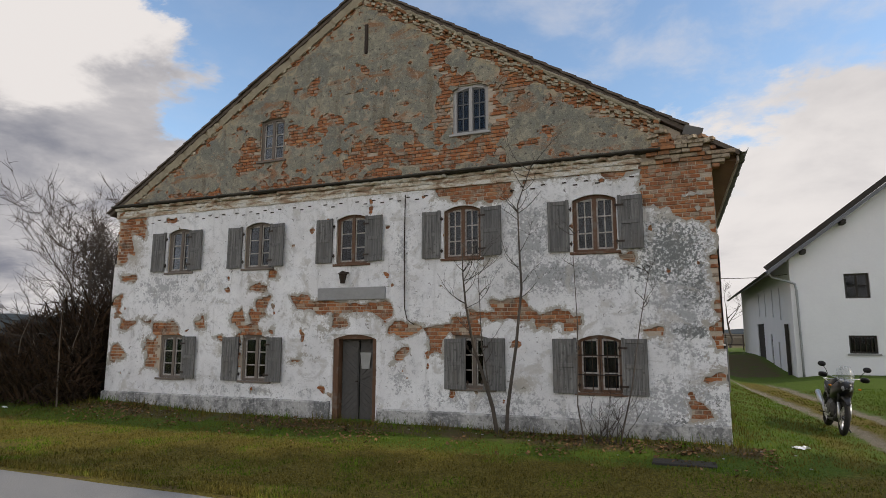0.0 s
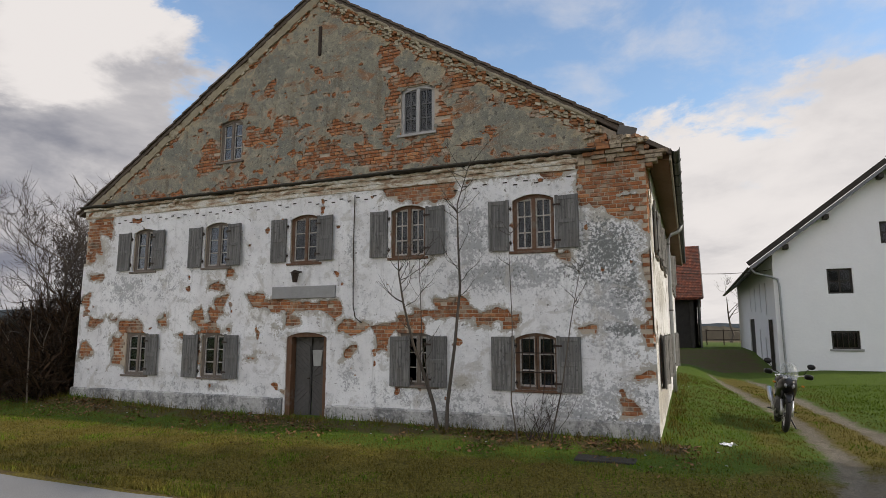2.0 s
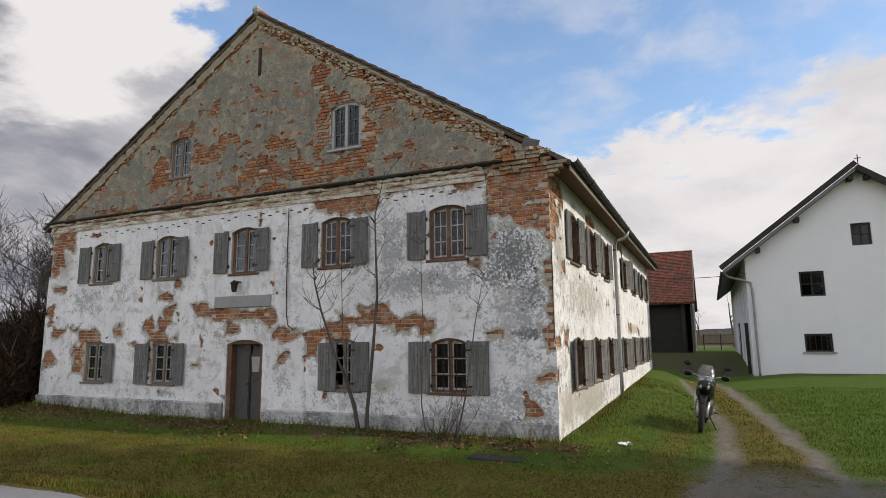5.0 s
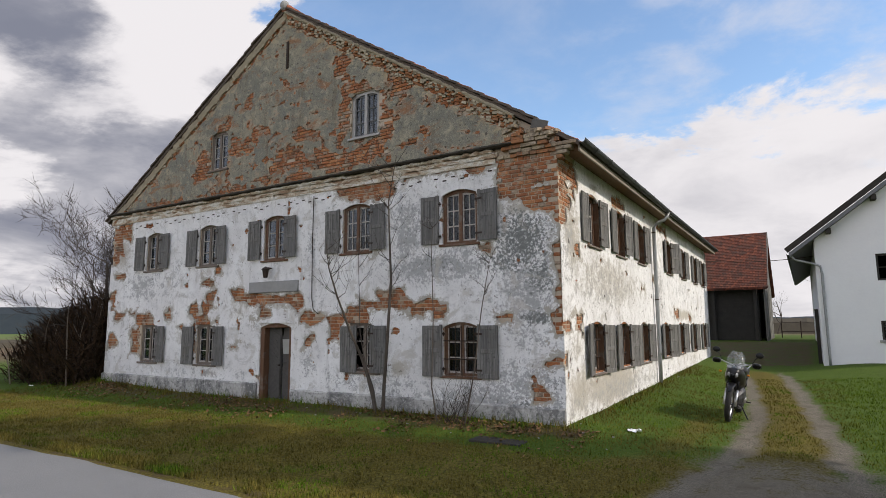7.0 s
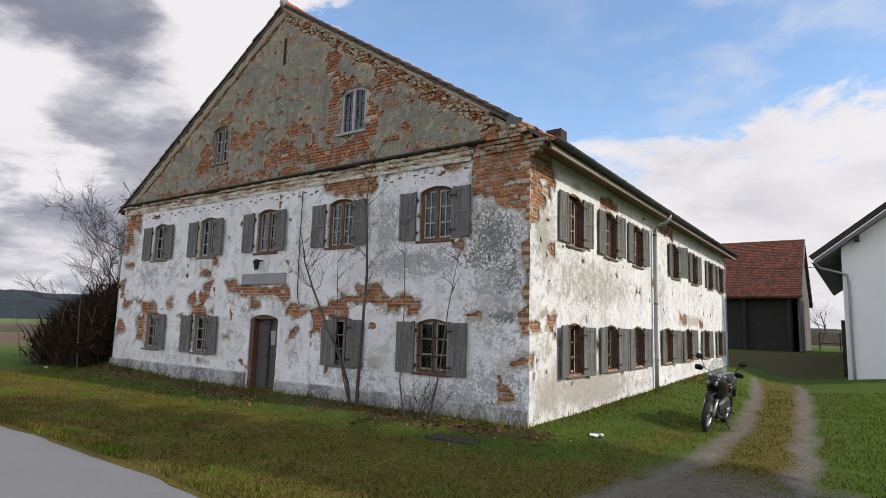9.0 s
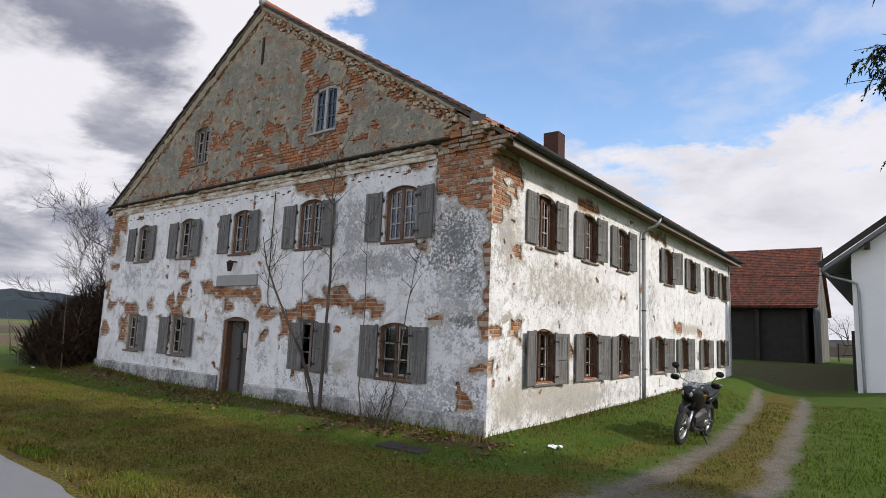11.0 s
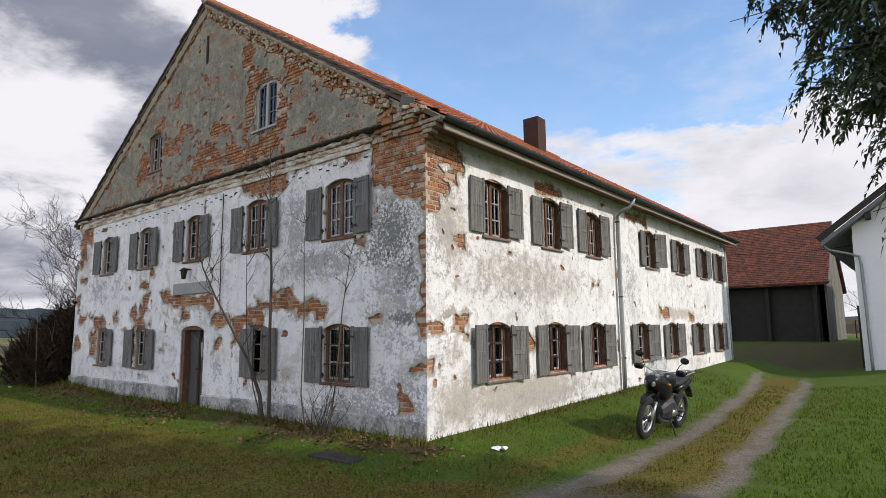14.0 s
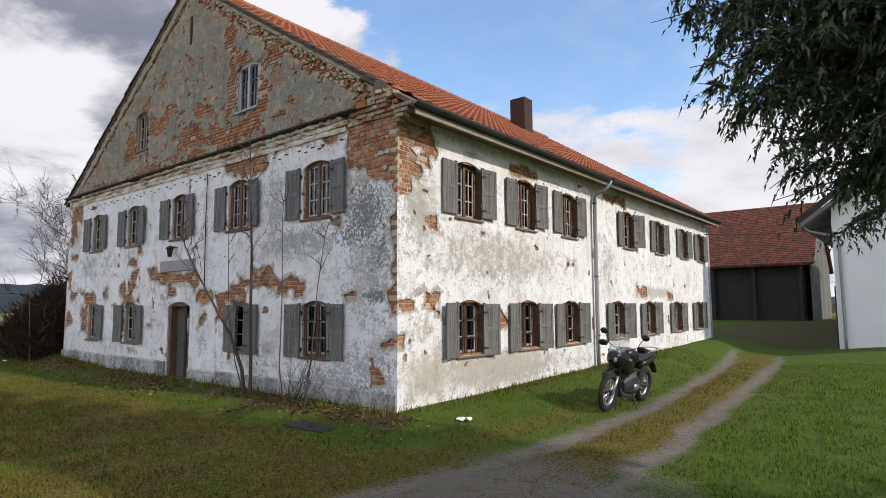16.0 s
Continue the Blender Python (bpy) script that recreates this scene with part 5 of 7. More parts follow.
# loosened bricks piled on the broken corner
for _ in range(26):
    u = rng.uniform(-1.0, -0.05)
    z = 5.18 + rng.random() * max(0.02, 0.26 * min(1.0, (0.05 - u) / 0.7))
    bm = worn_box(-0.11, 0.11, -0.06, 0.06, -0.032, 0.032, 0.006)
    part("brick", bm, CORBEL, cornice).matrix_basis = Matrix.Translation((u, rng.uniform(-0.10, 0.05), z)) @ Matrix.Rotation(rng.gauss(0, 0.5), 4, "Z") @ Matrix.Rotation(rng.gauss(0, 0.12), 4, "Y")

# boxed eaves and gutter
bm = bmesh.new()
v = [(0.014, 4.88), (0.37, 4.80), (0.40, 4.98), (0.014, 5.2)]
f = [bm.verts.new((x, 0.10, z)) for x, z in v]
g = [bm.verts.new((x, L + 0.3, z)) for x, z in v]
bm.faces.new(f)
bm.faces.new(g[::-1])
for i in range(4):
    bm.faces.new((f[(i + 1) % 4], f[i], g[i], g[(i + 1) % 4]))
eaves = part("eaves_box", bm, SOFFIT, house, "boxed brown wooden eaves")
part("fascia", worn_box(0.375, 0.412, 0.0, L + 0.3, 4.775, 4.885, 0.008), material("bleached_fascia", _plain((0.16, 0.135, 0.105), (0.40, 0.36, 0.30), 4.0, 0.5), 0.9), eaves, "bleached grey fascia board")
for k in range(4):
    bm = worn_box(-0.02, 0.10 + 0.085 * k, -0.05 - 0.01 * k, 0.11, 4.70 + 0.075 * k, 4.766 + 0.075 * k, 0.008)
    part("brick", bm, CORBEL, eaves)


def gutter(y0, y1, z0, z1, x, r=0.075):
    bm = bmesh.new()
    rows = []
    for y, z in ((y0, z0), (y1, z1)):
        rows.append([bm.verts.new((x + (r - k) * math.cos(t), y, z + (r - k) * math.sin(t))) for k in (0, 0.006) for t in np.linspace(math.pi, 2 * math.pi, 9)])
    n = 18
    order = list(range(9)) + list(range(17, 8, -1))
    a, b = [rows[0][i] for i in order], [rows[1][i] for i in order]
    for i in range(n):
        j = (i + 1) % n
        bm.faces.new((a[i], a[j], b[j], b[i]))
    bm.faces.new(a)
    bm.faces.new(b[::-1])
    return bm


gut = part("gutter", gutter(-0.12, 7.45, 4.965, 4.935, 0.48), GUTTER, house, "dark half-round metal gutter")
part("gutter", gutter(7.55, L + 0.3, 4.935, 4.965, 0.48), GUTTER, house)
for y in np.arange(0.6, 7.4, 0.95):
    bm = bmesh.new()
    tube(bm, [(0.48 + 0.083 * math.cos(t), y, 4.96 + 0.083 * math.sin(t)) for t in np.linspace(math.pi, 2 * math.pi, 9)], 0.008, 4)
    part("bracket", bm, GUTTER, gut)
pipe = bmesh.new()
tube(pipe, [(0.48, 7.5, 4.9), (0.47, 7.48, 4.78), (0.38, 7.44, 4.68), (0.2, 7.38, 4.60), (0.10, 7.34, 4.45), (0.095, 7.32, 3.0), (0.095, 7.31, 1.0), (0.095, 7.30, 0.0)], 0.052, 10)
dp = part("downpipe", pipe, ZINC, house, "grey zinc downpipe", smooth=True)
for z in (4.3, 2.4, 0.9):
    bm = bmesh.new()
    tube(bm, [(0.095, 7.32, z), (0.095, 7.32, z + 0.03)], 0.062, 10)
    part("pipe_clip", bm, IRON, dp)

# chimney
bm = bmesh.new()
box(bm, -5.6, -4.95, 12.35, 12.95, 8.2, 9.78)
chim = part("chimney", bm, DARK_BRICK, house, "sooty square brick chimney")

lay_bricks(front_field, -W + 0.02, -0.01, 0.40, 4.83, FRONT, front_wall, lambda u, v: u > -5.4, front_holes)
lay_bricks(side_field, 0.02, L, 0.2, 4.93, SIDE, side_wall, lambda u, v: u < 3.5, side_holes)
lay_bricks(gable_field, -W + 0.1, -0.5, 5.15, 9.6, FRONT, gable_wall, lambda u, v: -6.0 < u < -1.5 and v < 7.3, gable_holes, 0.010)
# ---- whitewashed barn across the yard ----
WX0, WX1, WY0, WY1 = 4.12, 13.2, 19.1, 40.0
WRX, WRZ, WP = 8.66, 8.86, 0.765
wb = thing("whitewashed_barn", "plain whitewashed barn with barred windows and a grey roof", "barn")
w_holes = [(6.17, 7.10, 3.42, 4.50), (6.14, 7.17, 1.07, 1.83), (8.23, 8.95, 5.50, 6.45), (10.2, 11.1, 3.42, 4.5), (10.2, 11.2, 1.07, 1.83)]
part("gable_end", holed_wall(WX0, WX1, -0.4, 4.9, [h for h in w_holes if h[3] < 5], WY0, WY0 + 0.5, FRONT), WHITEWASH, wb)
bm = bmesh.new()
top = lambda x: WRZ - 0.12 - WP * abs(x - WRX)
us = [WX0 + 0.02, 5.5, 7.0, 8.23, WRX, 8.95, 10.5, 12.0, WX1 - 0.02]
for a, b in zip(us, us[1:]):
    spans = [(4.9, None)] if not 8.23 <= a < 8.95 else [(4.9, 5.5), (6.45, None)]
    for lo, hi in spans:
        za, zb = (hi, hi) if hi else (max(top(a), lo), max(top(b), lo))
        f = [bm.verts.new((x, WY0, z)) for x, z in ((a, lo), (b, lo), (b, zb), (a, za))]
        g = [bm.verts.new((x, WY0 + 0.5, z)) for x, z in ((a, lo), (b, lo), (b, zb), (a, za))]
        bm.faces.new(f)
        bm.faces.new(g[::-1])
        for i in range(4):
            j = (i + 1) % 4
            if (f[i].co - f[j].co).length > 1e-3:
                bm.faces.new((f[j], f[i], g[i], g[j]))
bmesh.ops.remove_doubles(bm, verts=bm.verts[:], dist=0.002)
part("gable_top", bm, WHITEWASH, wb)
side_gaps = [(28.6, 31.6, -0.4, 2.55), (25.6, 26.2, 0.0, 1.9), (23.3, 23.7, 0.0, 1.5), (22.2, 22.5, 2.6, 4.2), (24.6, 24.9, 2.8, 4.3), (27.3, 27.6, 2.9, 4.4), (30.0, 30.3, 3.0, 4.4)]
part("yard_wall", holed_wall(WY0 + 0.5, WY1, -0.4, 5.2, side_gaps, -WX0 - 0.4, -WX0, SIDE), WHITEWASH, wb, "whitewashed long wall with doors")
bm = bmesh.new()
box(bm, WX1 - 0.4, WX1, WY0 + 0.5, WY1, -0.4, 5.2)
box(bm, WX0 + 0.4, WX1 - 0.4, WY1 - 0.4, WY1, -0.4, 5.2)
part("back_wall", bm, WHITEWASH, wb)
# unseen black partitions that keep the barn openings dark
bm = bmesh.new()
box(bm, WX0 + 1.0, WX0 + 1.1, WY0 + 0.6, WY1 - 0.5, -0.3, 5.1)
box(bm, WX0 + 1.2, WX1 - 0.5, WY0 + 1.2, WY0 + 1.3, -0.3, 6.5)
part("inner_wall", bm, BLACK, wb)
for side in (-1, 1):
    bm = bmesh.new()
    x1 = WRX + side * 5.46
    z1 = WRZ - WP * 5.46
    y0, y1 = WY0 - 0.55, WY1 + 0.5
    f = [bm.verts.new(p) for p in ((WRX, y0, WRZ), (x1, y0, z1), (x1, y1, z1), (WRX, y1, WRZ))]
    g = [bm.verts.new((v.co.x, v.co.y, v.co.z - 0.17)) for v in f]
    bm.faces.new(f if side > 0 else f[::-1])
    bm.faces.new(g[::-1] if side > 0 else g)
    for i in range(4):
        bm.faces.new((f[(i + 1) % 4], f[i], g[i], g[(i + 1) % 4]))
    rf = part("roof", bm, SLATE, wb, "grey sheet roof with deep eaves")
    part("barge_board", worn_box(0, 6.9, -0.03, 0.0, -0.24, -0.02, 0.006), DARK_WOOD, rf).matrix_basis = Matrix.Translation((WRX, WY0 - 0.555, WRZ)) @ (Matrix.Rotation(math.atan(WP), 4, "Y") if side > 0 else Matrix.Rotation(math.pi - math.atan(WP), 4, "Y") @ Matrix.Rotation(math.pi, 4, "X") @ Matrix.Translation((0, 0, 0.26)))
    bm = bmesh.new()
    ends = [(WRX + side * d, WRZ - WP * d - 0.19) for d in (0.3, 2.4, 4.0)]
    for x, z in ends:
        bm = bmesh.new()
        box(bm, x - 0.09, x + 0.09, WY0 - 0.5, WY0 + 0.1, z - 0.20, z)
        part("purlin_end", bm, DARK_WOOD, wb)
for a, b, lo, hi in w_holes:
    y = WY0 + 0.10
    bm = bmesh.new()
    box(bm, a, a + 0.08, y, y + 0.1, lo, hi)
    box(bm, b - 0.08, b, y, y + 0.1, lo, hi)
    box(bm, a + 0.08, b - 0.08, y, y + 0.1, lo, lo + 0.08)
    box(bm, a + 0.08, b - 0.08, y, y + 0.1, hi - 0.08, hi)
    win = part("window", bm, DARK_WOOD, wb, "small dark wooden window")
    if hi - lo < 0.9:
        for k in range(1, 5):
            bm = bmesh.new()
            u = a + (b - a) * k / 5
            tube(bm, [(u, y - 0.03, lo), (u, y - 0.03, hi)], 0.013, 5)
            part("bar", bm, IRON, win)
        part("sill", worn_box(a - 0.1, b + 0.1, WY0 - 0.06, WY0 + 0.1, lo - 0.09, lo, 0.008), STONE, win)
    else:
        bm = bmesh.new()
        c = (a + b) / 2
        box(bm, c - 0.035, c + 0.035, y + 0.01, y + 0.09, lo + 0.08, hi - 0.08)
        box(bm, a + 0.08, c - 0.035, y + 0.02, y + 0.08, (lo + hi) / 2 - 0.02, (lo + hi) / 2 + 0.02)
        box(bm, c + 0.035, b - 0.08, y + 0.02, y + 0.08, (lo + hi) / 2 - 0.02, (lo + hi) / 2 + 0.02)
        part("sash", bm, DARK_WOOD, win)
    for u0, u1 in ((a + 0.08, (a + b) / 2), ((a + b) / 2, b - 0.08)):
        bm = bmesh.new()
        box(bm, u0, u1, y + 0.05, y + 0.055, lo + 0.08, hi - 0.08)
        part("pane", bm, GLASS, win)
for a, b, lo, hi in side_gaps:
    bm = bmesh.new()
    box(bm, WX0 + 0.06, WX0 + 0.12, a, b, lo, hi)
    part("barn_door" if lo < 0.1 else "slit_board", bm, DARK_WOOD, wb)
bm = bmesh.new()
box(bm, WX0 - 0.16, WX0 - 0.02, 20.35, 20.5, -0.1, 2.35)
part("leaning_board", bm, DARK_WOOD, wb, "dark board against the barn wall")
bm = bmesh.new()
tube(bm, [(3.25, WY0 - 0.3, 4.58), (3.4, WY0 - 0.2, 4.4), (4.0, WY0 - 0.12, 4.22), (4.28, WY0 - 0.10, 4.1), (4.32, WY0 - 0.10, 3.8), (4.34, WY0 - 0.1, 0.3), (4.34, WY0 - 0.12, -0.05)], 0.05, 8)
part("downpipe", bm, ZINC, wb, "grey zinc downpipe with a long elbow", smooth=True)
gt = part("gutter", gutter(WY0 - 0.5, WY1 + 0.4, 4.66, 4.6, 3.17, 0.07), GUTTER, wb)
bm = bmesh.new()
box(bm, WRX - 0.015, WRX + 0.015, WY0 - 0.55, WY0 - 0.52, WRZ, WRZ + 0.42)
box(bm, WRX - 0.11, WRX + 0.11, WY0 - 0.55, WY0 - 0.52, WRZ + 0.25, WRZ + 0.28)
part("gable_cross", bm, IRON, wb)

# ---- dark timber barn at the back of the yard ----
BX0, BX1, BY0, BY1, BZ = -13.0, 1.35, 35.6, 45.2, 0.55
tb = thing("timber_barn", "dark timber barn with a steep rusty red tile roof", "barn")


def _barn_tile(n):
    sp = n.add("ShaderNodeSeparateXYZ", {0: n.pos})
    row = n.math("FLOOR", n.math("MULTIPLY", sp.outputs[2], 7.74))
    col_ = n.math("FLOOR", n.math("ADD", n.math("MULTIPLY", sp.outputs[0], 5.2), n.math("MULTIPLY", row, 0.5)))
    one = n.add("ShaderNodeTexWhiteNoise", {"Vector": n.add("ShaderNodeCombineXYZ", {0: col_, 1: row}).outputs[0]}).outputs[0]
    gap = n.math("FRACT", n.math("ADD", n.math("MULTIPLY", sp.outputs[0], 5.2), n.math("MULTIPLY", row, 0.5)))
    mid = n.noise(n.pos, 1.6, 6, 0.7)
    col = n.mix(one, (0.080, 0.026, 0.016), (0.20, 0.062, 0.033))
    col = n.mix(n.math("MULTIPLY", n.step(mid, 0.42, 0.66), 0.75), col, (0.065, 0.042, 0.032))
    col = n.mix(n.math("MULTIPLY", n.step(gap, 0.84, 0.9), 0.7), col, (0.025, 0.013, 0.01))
    return col, one, 0.3


BARN_TILE = material("barn_tiles", _barn_tile, 0.9)
# paler than the front boards, the sun on the end wall included
GREY_BOARDS = material("sunlit_pale_boards", lambda n: (n.mix(n.noise(n.scaled(n.pos, 9, 9, 0.5), 1.0, 4, 0.6), (0.09, 0.085, 0.075), (0.24, 0.23, 0.205)), n.noise(n.scaled(n.pos, 9, 9, 0.5), 1.0, 3, 0.6), 0.5), 0.9)
rng = random.Random(21)
# front boards take a darker colour that includes the shade under the eaves
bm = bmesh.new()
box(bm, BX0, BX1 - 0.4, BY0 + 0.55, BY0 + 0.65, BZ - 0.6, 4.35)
front = part("front_wall", bm, DARK_WOOD, tb, "horizontal boards coloured dark for the deep shade under the eaves")
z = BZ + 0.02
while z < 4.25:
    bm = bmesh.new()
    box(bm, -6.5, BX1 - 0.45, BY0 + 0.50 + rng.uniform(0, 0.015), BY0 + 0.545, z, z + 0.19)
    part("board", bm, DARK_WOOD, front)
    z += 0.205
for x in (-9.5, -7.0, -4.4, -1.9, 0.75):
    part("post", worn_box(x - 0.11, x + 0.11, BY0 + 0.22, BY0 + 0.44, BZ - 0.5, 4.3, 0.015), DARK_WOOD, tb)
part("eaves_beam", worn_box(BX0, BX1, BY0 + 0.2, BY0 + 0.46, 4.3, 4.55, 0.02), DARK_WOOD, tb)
bm = bmesh.new()
BRY, BRZ = 40.2, 8.6
prof = [(BY0 + 0.5, BZ - 0.5), (BY1, BZ - 0.5), (BY1, 4.3), (BRY, BRZ - 0.2), (BY0 + 0.5, 4.3)]
f = [bm.verts.new((BX1, y, z)) for y, z in prof]
g = [bm.verts.new((BX1 - 0.08, y, z)) for y, z in prof]
bm.faces.new(f)
bm.faces.new(g[::-1])
for i in range(5):
    bm.faces.new((f[(i + 1) % 5], f[i], g[i], g[(i + 1) % 5]))
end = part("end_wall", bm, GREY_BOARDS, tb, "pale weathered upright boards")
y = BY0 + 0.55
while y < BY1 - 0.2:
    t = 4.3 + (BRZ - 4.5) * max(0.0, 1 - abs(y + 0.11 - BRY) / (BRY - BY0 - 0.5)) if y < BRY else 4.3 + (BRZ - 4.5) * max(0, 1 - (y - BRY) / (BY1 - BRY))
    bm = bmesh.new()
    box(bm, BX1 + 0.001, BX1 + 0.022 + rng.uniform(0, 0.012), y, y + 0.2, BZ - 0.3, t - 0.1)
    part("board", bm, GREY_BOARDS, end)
    y += 0.218
bm = bmesh.new()
box(bm, BX0, BX0 + 0.1, BY0 + 0.5, BY1, BZ - 0.5, 4.3)
box(bm, BX0 + 0.1, BX1 - 0.1, BY1 - 0.1, BY1, BZ - 0.5, 4.3)
part("rear_wall", bm, DARK_WOOD, tb)
for y_edge, z_edge in ((BY0 - 0.15, 4.22), (BY1 + 0.4, 4.0)):
    bm = bmesh.new()
    q = [(BX0 - 0.25, BRY, BRZ - 0.06), (BX1 + 0.2, BRY, BRZ - 0.06), (BX1 + 0.2, y_edge, z_edge - 0.06), (BX0 - 0.25, y_edge, z_edge - 0.06)]
    a = [bm.verts.new(p) for p in q]
    b = [bm.verts.new((p[0], p[1], p[2] - 0.08)) for p in q]
    bm.faces.new(a)
    bm.faces.new(b[::-1])
    for i in range(4):
        bm.faces.new((a[(i + 1) % 4], a[i], b[i], b[(i + 1) % 4]))
    barn_roof = part("roof", bm, BARN_TILE, tb, "steep roof of rusty red flat tiles")
    n_row = 34
    for k in range(n_row):
        f0, f1 = k / n_row, (k + 1) / n_row
        ya, za = BRY + (y_edge - BRY) * f0, BRZ + (z_edge - BRZ) * f0
        yb, zb = BRY + (y_edge - BRY) * f1, BRZ + (z_edge - BRZ) * f1
        bm = bmesh.new()
        q = [(BX0 - 0.3, ya, za), (BX1 + 0.25, ya, za), (BX1 + 0.25, yb, zb + 0.035), (BX0 - 0.3, yb, zb + 0.035)]
        a = [bm.verts.new(p) for p in q]
        bm.faces.new(a if y_edge > BRY else a[::-1])
        b = [bm.verts.new((p[0], p[1], p[2] - (0.03 if i < 2 else 0.12))) for i, p in enumerate(q)]
        bm.faces.new(b[::-1] if y_edge > BRY else b)
        for i in range(4):
            j = (i + 1) % 4
            bm.faces.new((a[j], a[i], b[i], b[j]))
        part("tile_course", bm, BARN_TILE, barn_roof)
part("barge_board", worn_box(BX1 + 0.2, BX1 + 0.27, 0, 6.3, -0.2, 0.0, 0.01), GREY_BOARDS, tb).matrix_basis = Matrix.Translation((0, BRY, BRZ)) @ Matrix.Rotation(math.pi + math.atan2(BRZ - 4.22, BRY - BY0 + 0.15), 4, "X") @ Matrix.Translation((0, 0, 0.18))

# wire across the yard
bm = bmesh.new()
tube(bm, [(0.0 + 4.12 * k / 12, 17.7 + 2.0 * k / 12, 4.45 + 0.15 * k / 12 - 0.5 * (k / 12) * (1 - k / 12)) for k in range(13)], 0.014, 5)
tagged(part("overhead_wire", bm, IRON), "thin dark wire strung across the yard", "wire")

# field fence and gate behind the yard
fence = thing("field_fence", "low dark pipe fence at the edge of the field", "fence")
for k in range(8):
    bm = bmesh.new()
    x = 1.9 + k * 1.35
    zb = float(ground_height(x, 46.0))
    tube(bm, [(x, 46, zb - 0.1), (x, 46, zb + 1.35)], 0.045, 6)
    part("post", bm, IRON, fence)
for h in (0.5, 1.25):
    bm = bmesh.new()
    tube(bm, [(1.9 + k * 1.35, 46, float(ground_height(1.9 + k * 1.35, 46)) + h) for k in range(8)], 0.03, 6)
    part("rail", bm, IRON, fence)

# ---- far country: wooded ridges, hedges, village roofs ----
FOREST = material("far_forest", lambda n: (n.mix(n.noise(n.pos, 0.05, 6, 0.7), (0.014, 0.022, 0.030), (0.036, 0.046, 0.050)), None, 0), 1.0)
HEDGE = material("far_hedge", lambda n: (n.mix(n.noise(n.pos, 0.5, 6, 0.7), (0.045, 0.038, 0.028), (0.10, 0.085, 0.06)), None, 0), 1.0)


def ridge(name, cx, cy, length, heading, height, depth, seed, mat, label):
    """A long wooded rise with a ragged crown."""
    n = 160
    ca, sa = math.cos(radians(heading)), math.sin(radians(heading))
    v, f = [], []
    for i in range(n + 1):
        s = (i / n - 0.5) * length
        h = height * (0.35 + 0.65 * math.sin(math.pi * i / n) ** 0.6) * (0.72 + 0.5 * float(fbm(i * 0.06, seed, 1, 3, seed))) + height * 0.12 * float(vnoise(i * 0.9, seed, 2))
        for d, k in ((-depth, 0.0), (-depth * 0.55, 0.75), (0, 1.0), (depth, 0.0)):
            x, y = cx + s * ca - d * sa, cy + s * sa + d * ca
            v.append((x, y, float(ground_height(x, y)) - 0.5 + h * k))
    for i in range(n):
        for k in range(3):
            f.append((i * 4 + k, (i + 1) * 4 + k, (i + 1) * 4 + k + 1, i * 4 + k + 1))
    ob = part(name, data_mesh(name, v, f), mat)
    return tagged(ob, label, "woods", kind="stuff")


ridge("far_woods", -820, 420, 900, 62, 33, 60, 3, FOREST, "dark wooded hill on the horizon")
ridge("far_woods", -1250, 300, 1800, 75, 44, 90, 9, FOREST, "dark wooded hill on the horizon")
ridge("far_woods", 40, 620, 1100, 6, 14, 60, 5, FOREST, "dark wooded hill on the horizon")
ridge("hedgerow", 30, 120, 120, 4, 3.6, 3, 14, HEDGE, "bare brown hedgerow beyond the field")
ridge("hedgerow", -140, 85, 150, 60, 3.0, 4, 17, HEDGE, "bare brown hedgerow beyond the field")
village = random.Random(8)
for k in range(7):
    x, y = village.uniform(2, 20), village.uniform(190, 240)
    z = float(ground_height(x, y))
    hs = thing("distant_house", "small distant house with pale walls and a brown roof", "house", "village houses")
    bm = bmesh.new()
    box(bm, x - 4, x + 4, y - 3, y + 3, z - 0.5, z + 3.2)
    part("wall", bm, WHITEWASH, hs)
    bm = bmesh.new()
    q = [bm.verts.new(p) for p in ((x - 4.4, y - 3.4, z + 3.1), (x + 4.4, y - 3.4, z + 3.1), (x + 4.4, y + 3.4, z + 3.1), (x - 4.4, y + 3.4, z + 3.1), (x - 4.4, y, z + 5.6), (x + 4.4, y, z + 5.6))]
    for ff in ((0, 1, 5, 4), (2, 3, 4, 5), (3, 0, 4), (1, 2, 5), (3, 2, 1, 0)):
        bm.faces.new([q[i] for i in ff])
    part("roof", bm, DARK_BRICK, hs)
# ---- plants ----
BARK = material("bare_bark", _bark((0.045, 0.035, 0.028), (0.13, 0.11, 0.09)), 0.95)
TWIG = material("thin_twigs", _bark((0.026, 0.020, 0.016), (0.075, 0.06, 0.048)), 0.95)
BRUSH = material("brown_brushwood", lambda n: (n.mix(n.rnd, (0.016, 0.010, 0.006), (0.075, 0.043, 0.022)), None, 0), 0.97)
SPRAY = material("dark_conifer_sprays", lambda n: (n.mix(n.rnd, (0.024, 0.040, 0.024), (0.105, 0.135, 0.072)), None, 0), 0.8, 0.0, 0.2)
BLADE = material("grass_blades", lambda n: (n.mix(n.math("MULTIPLY", n.step(n.noise(n.pos, 0.9, 4, 0.6), 0.36, 0.54), n.step(n.add("ShaderNodeSeparateXYZ", {0: n.pos}).outputs[0], 3.6, 4.8, 1.0, 0.15)), n.mix(n.rnd, (0.040, 0.078, 0.004), (0.115, 0.185, 0.012)), n.mix(n.rnd, (0.062, 0.056, 0.009), (0.150, 0.118, 0.026))), None, 0), 0.9, 0.0, 0.15)


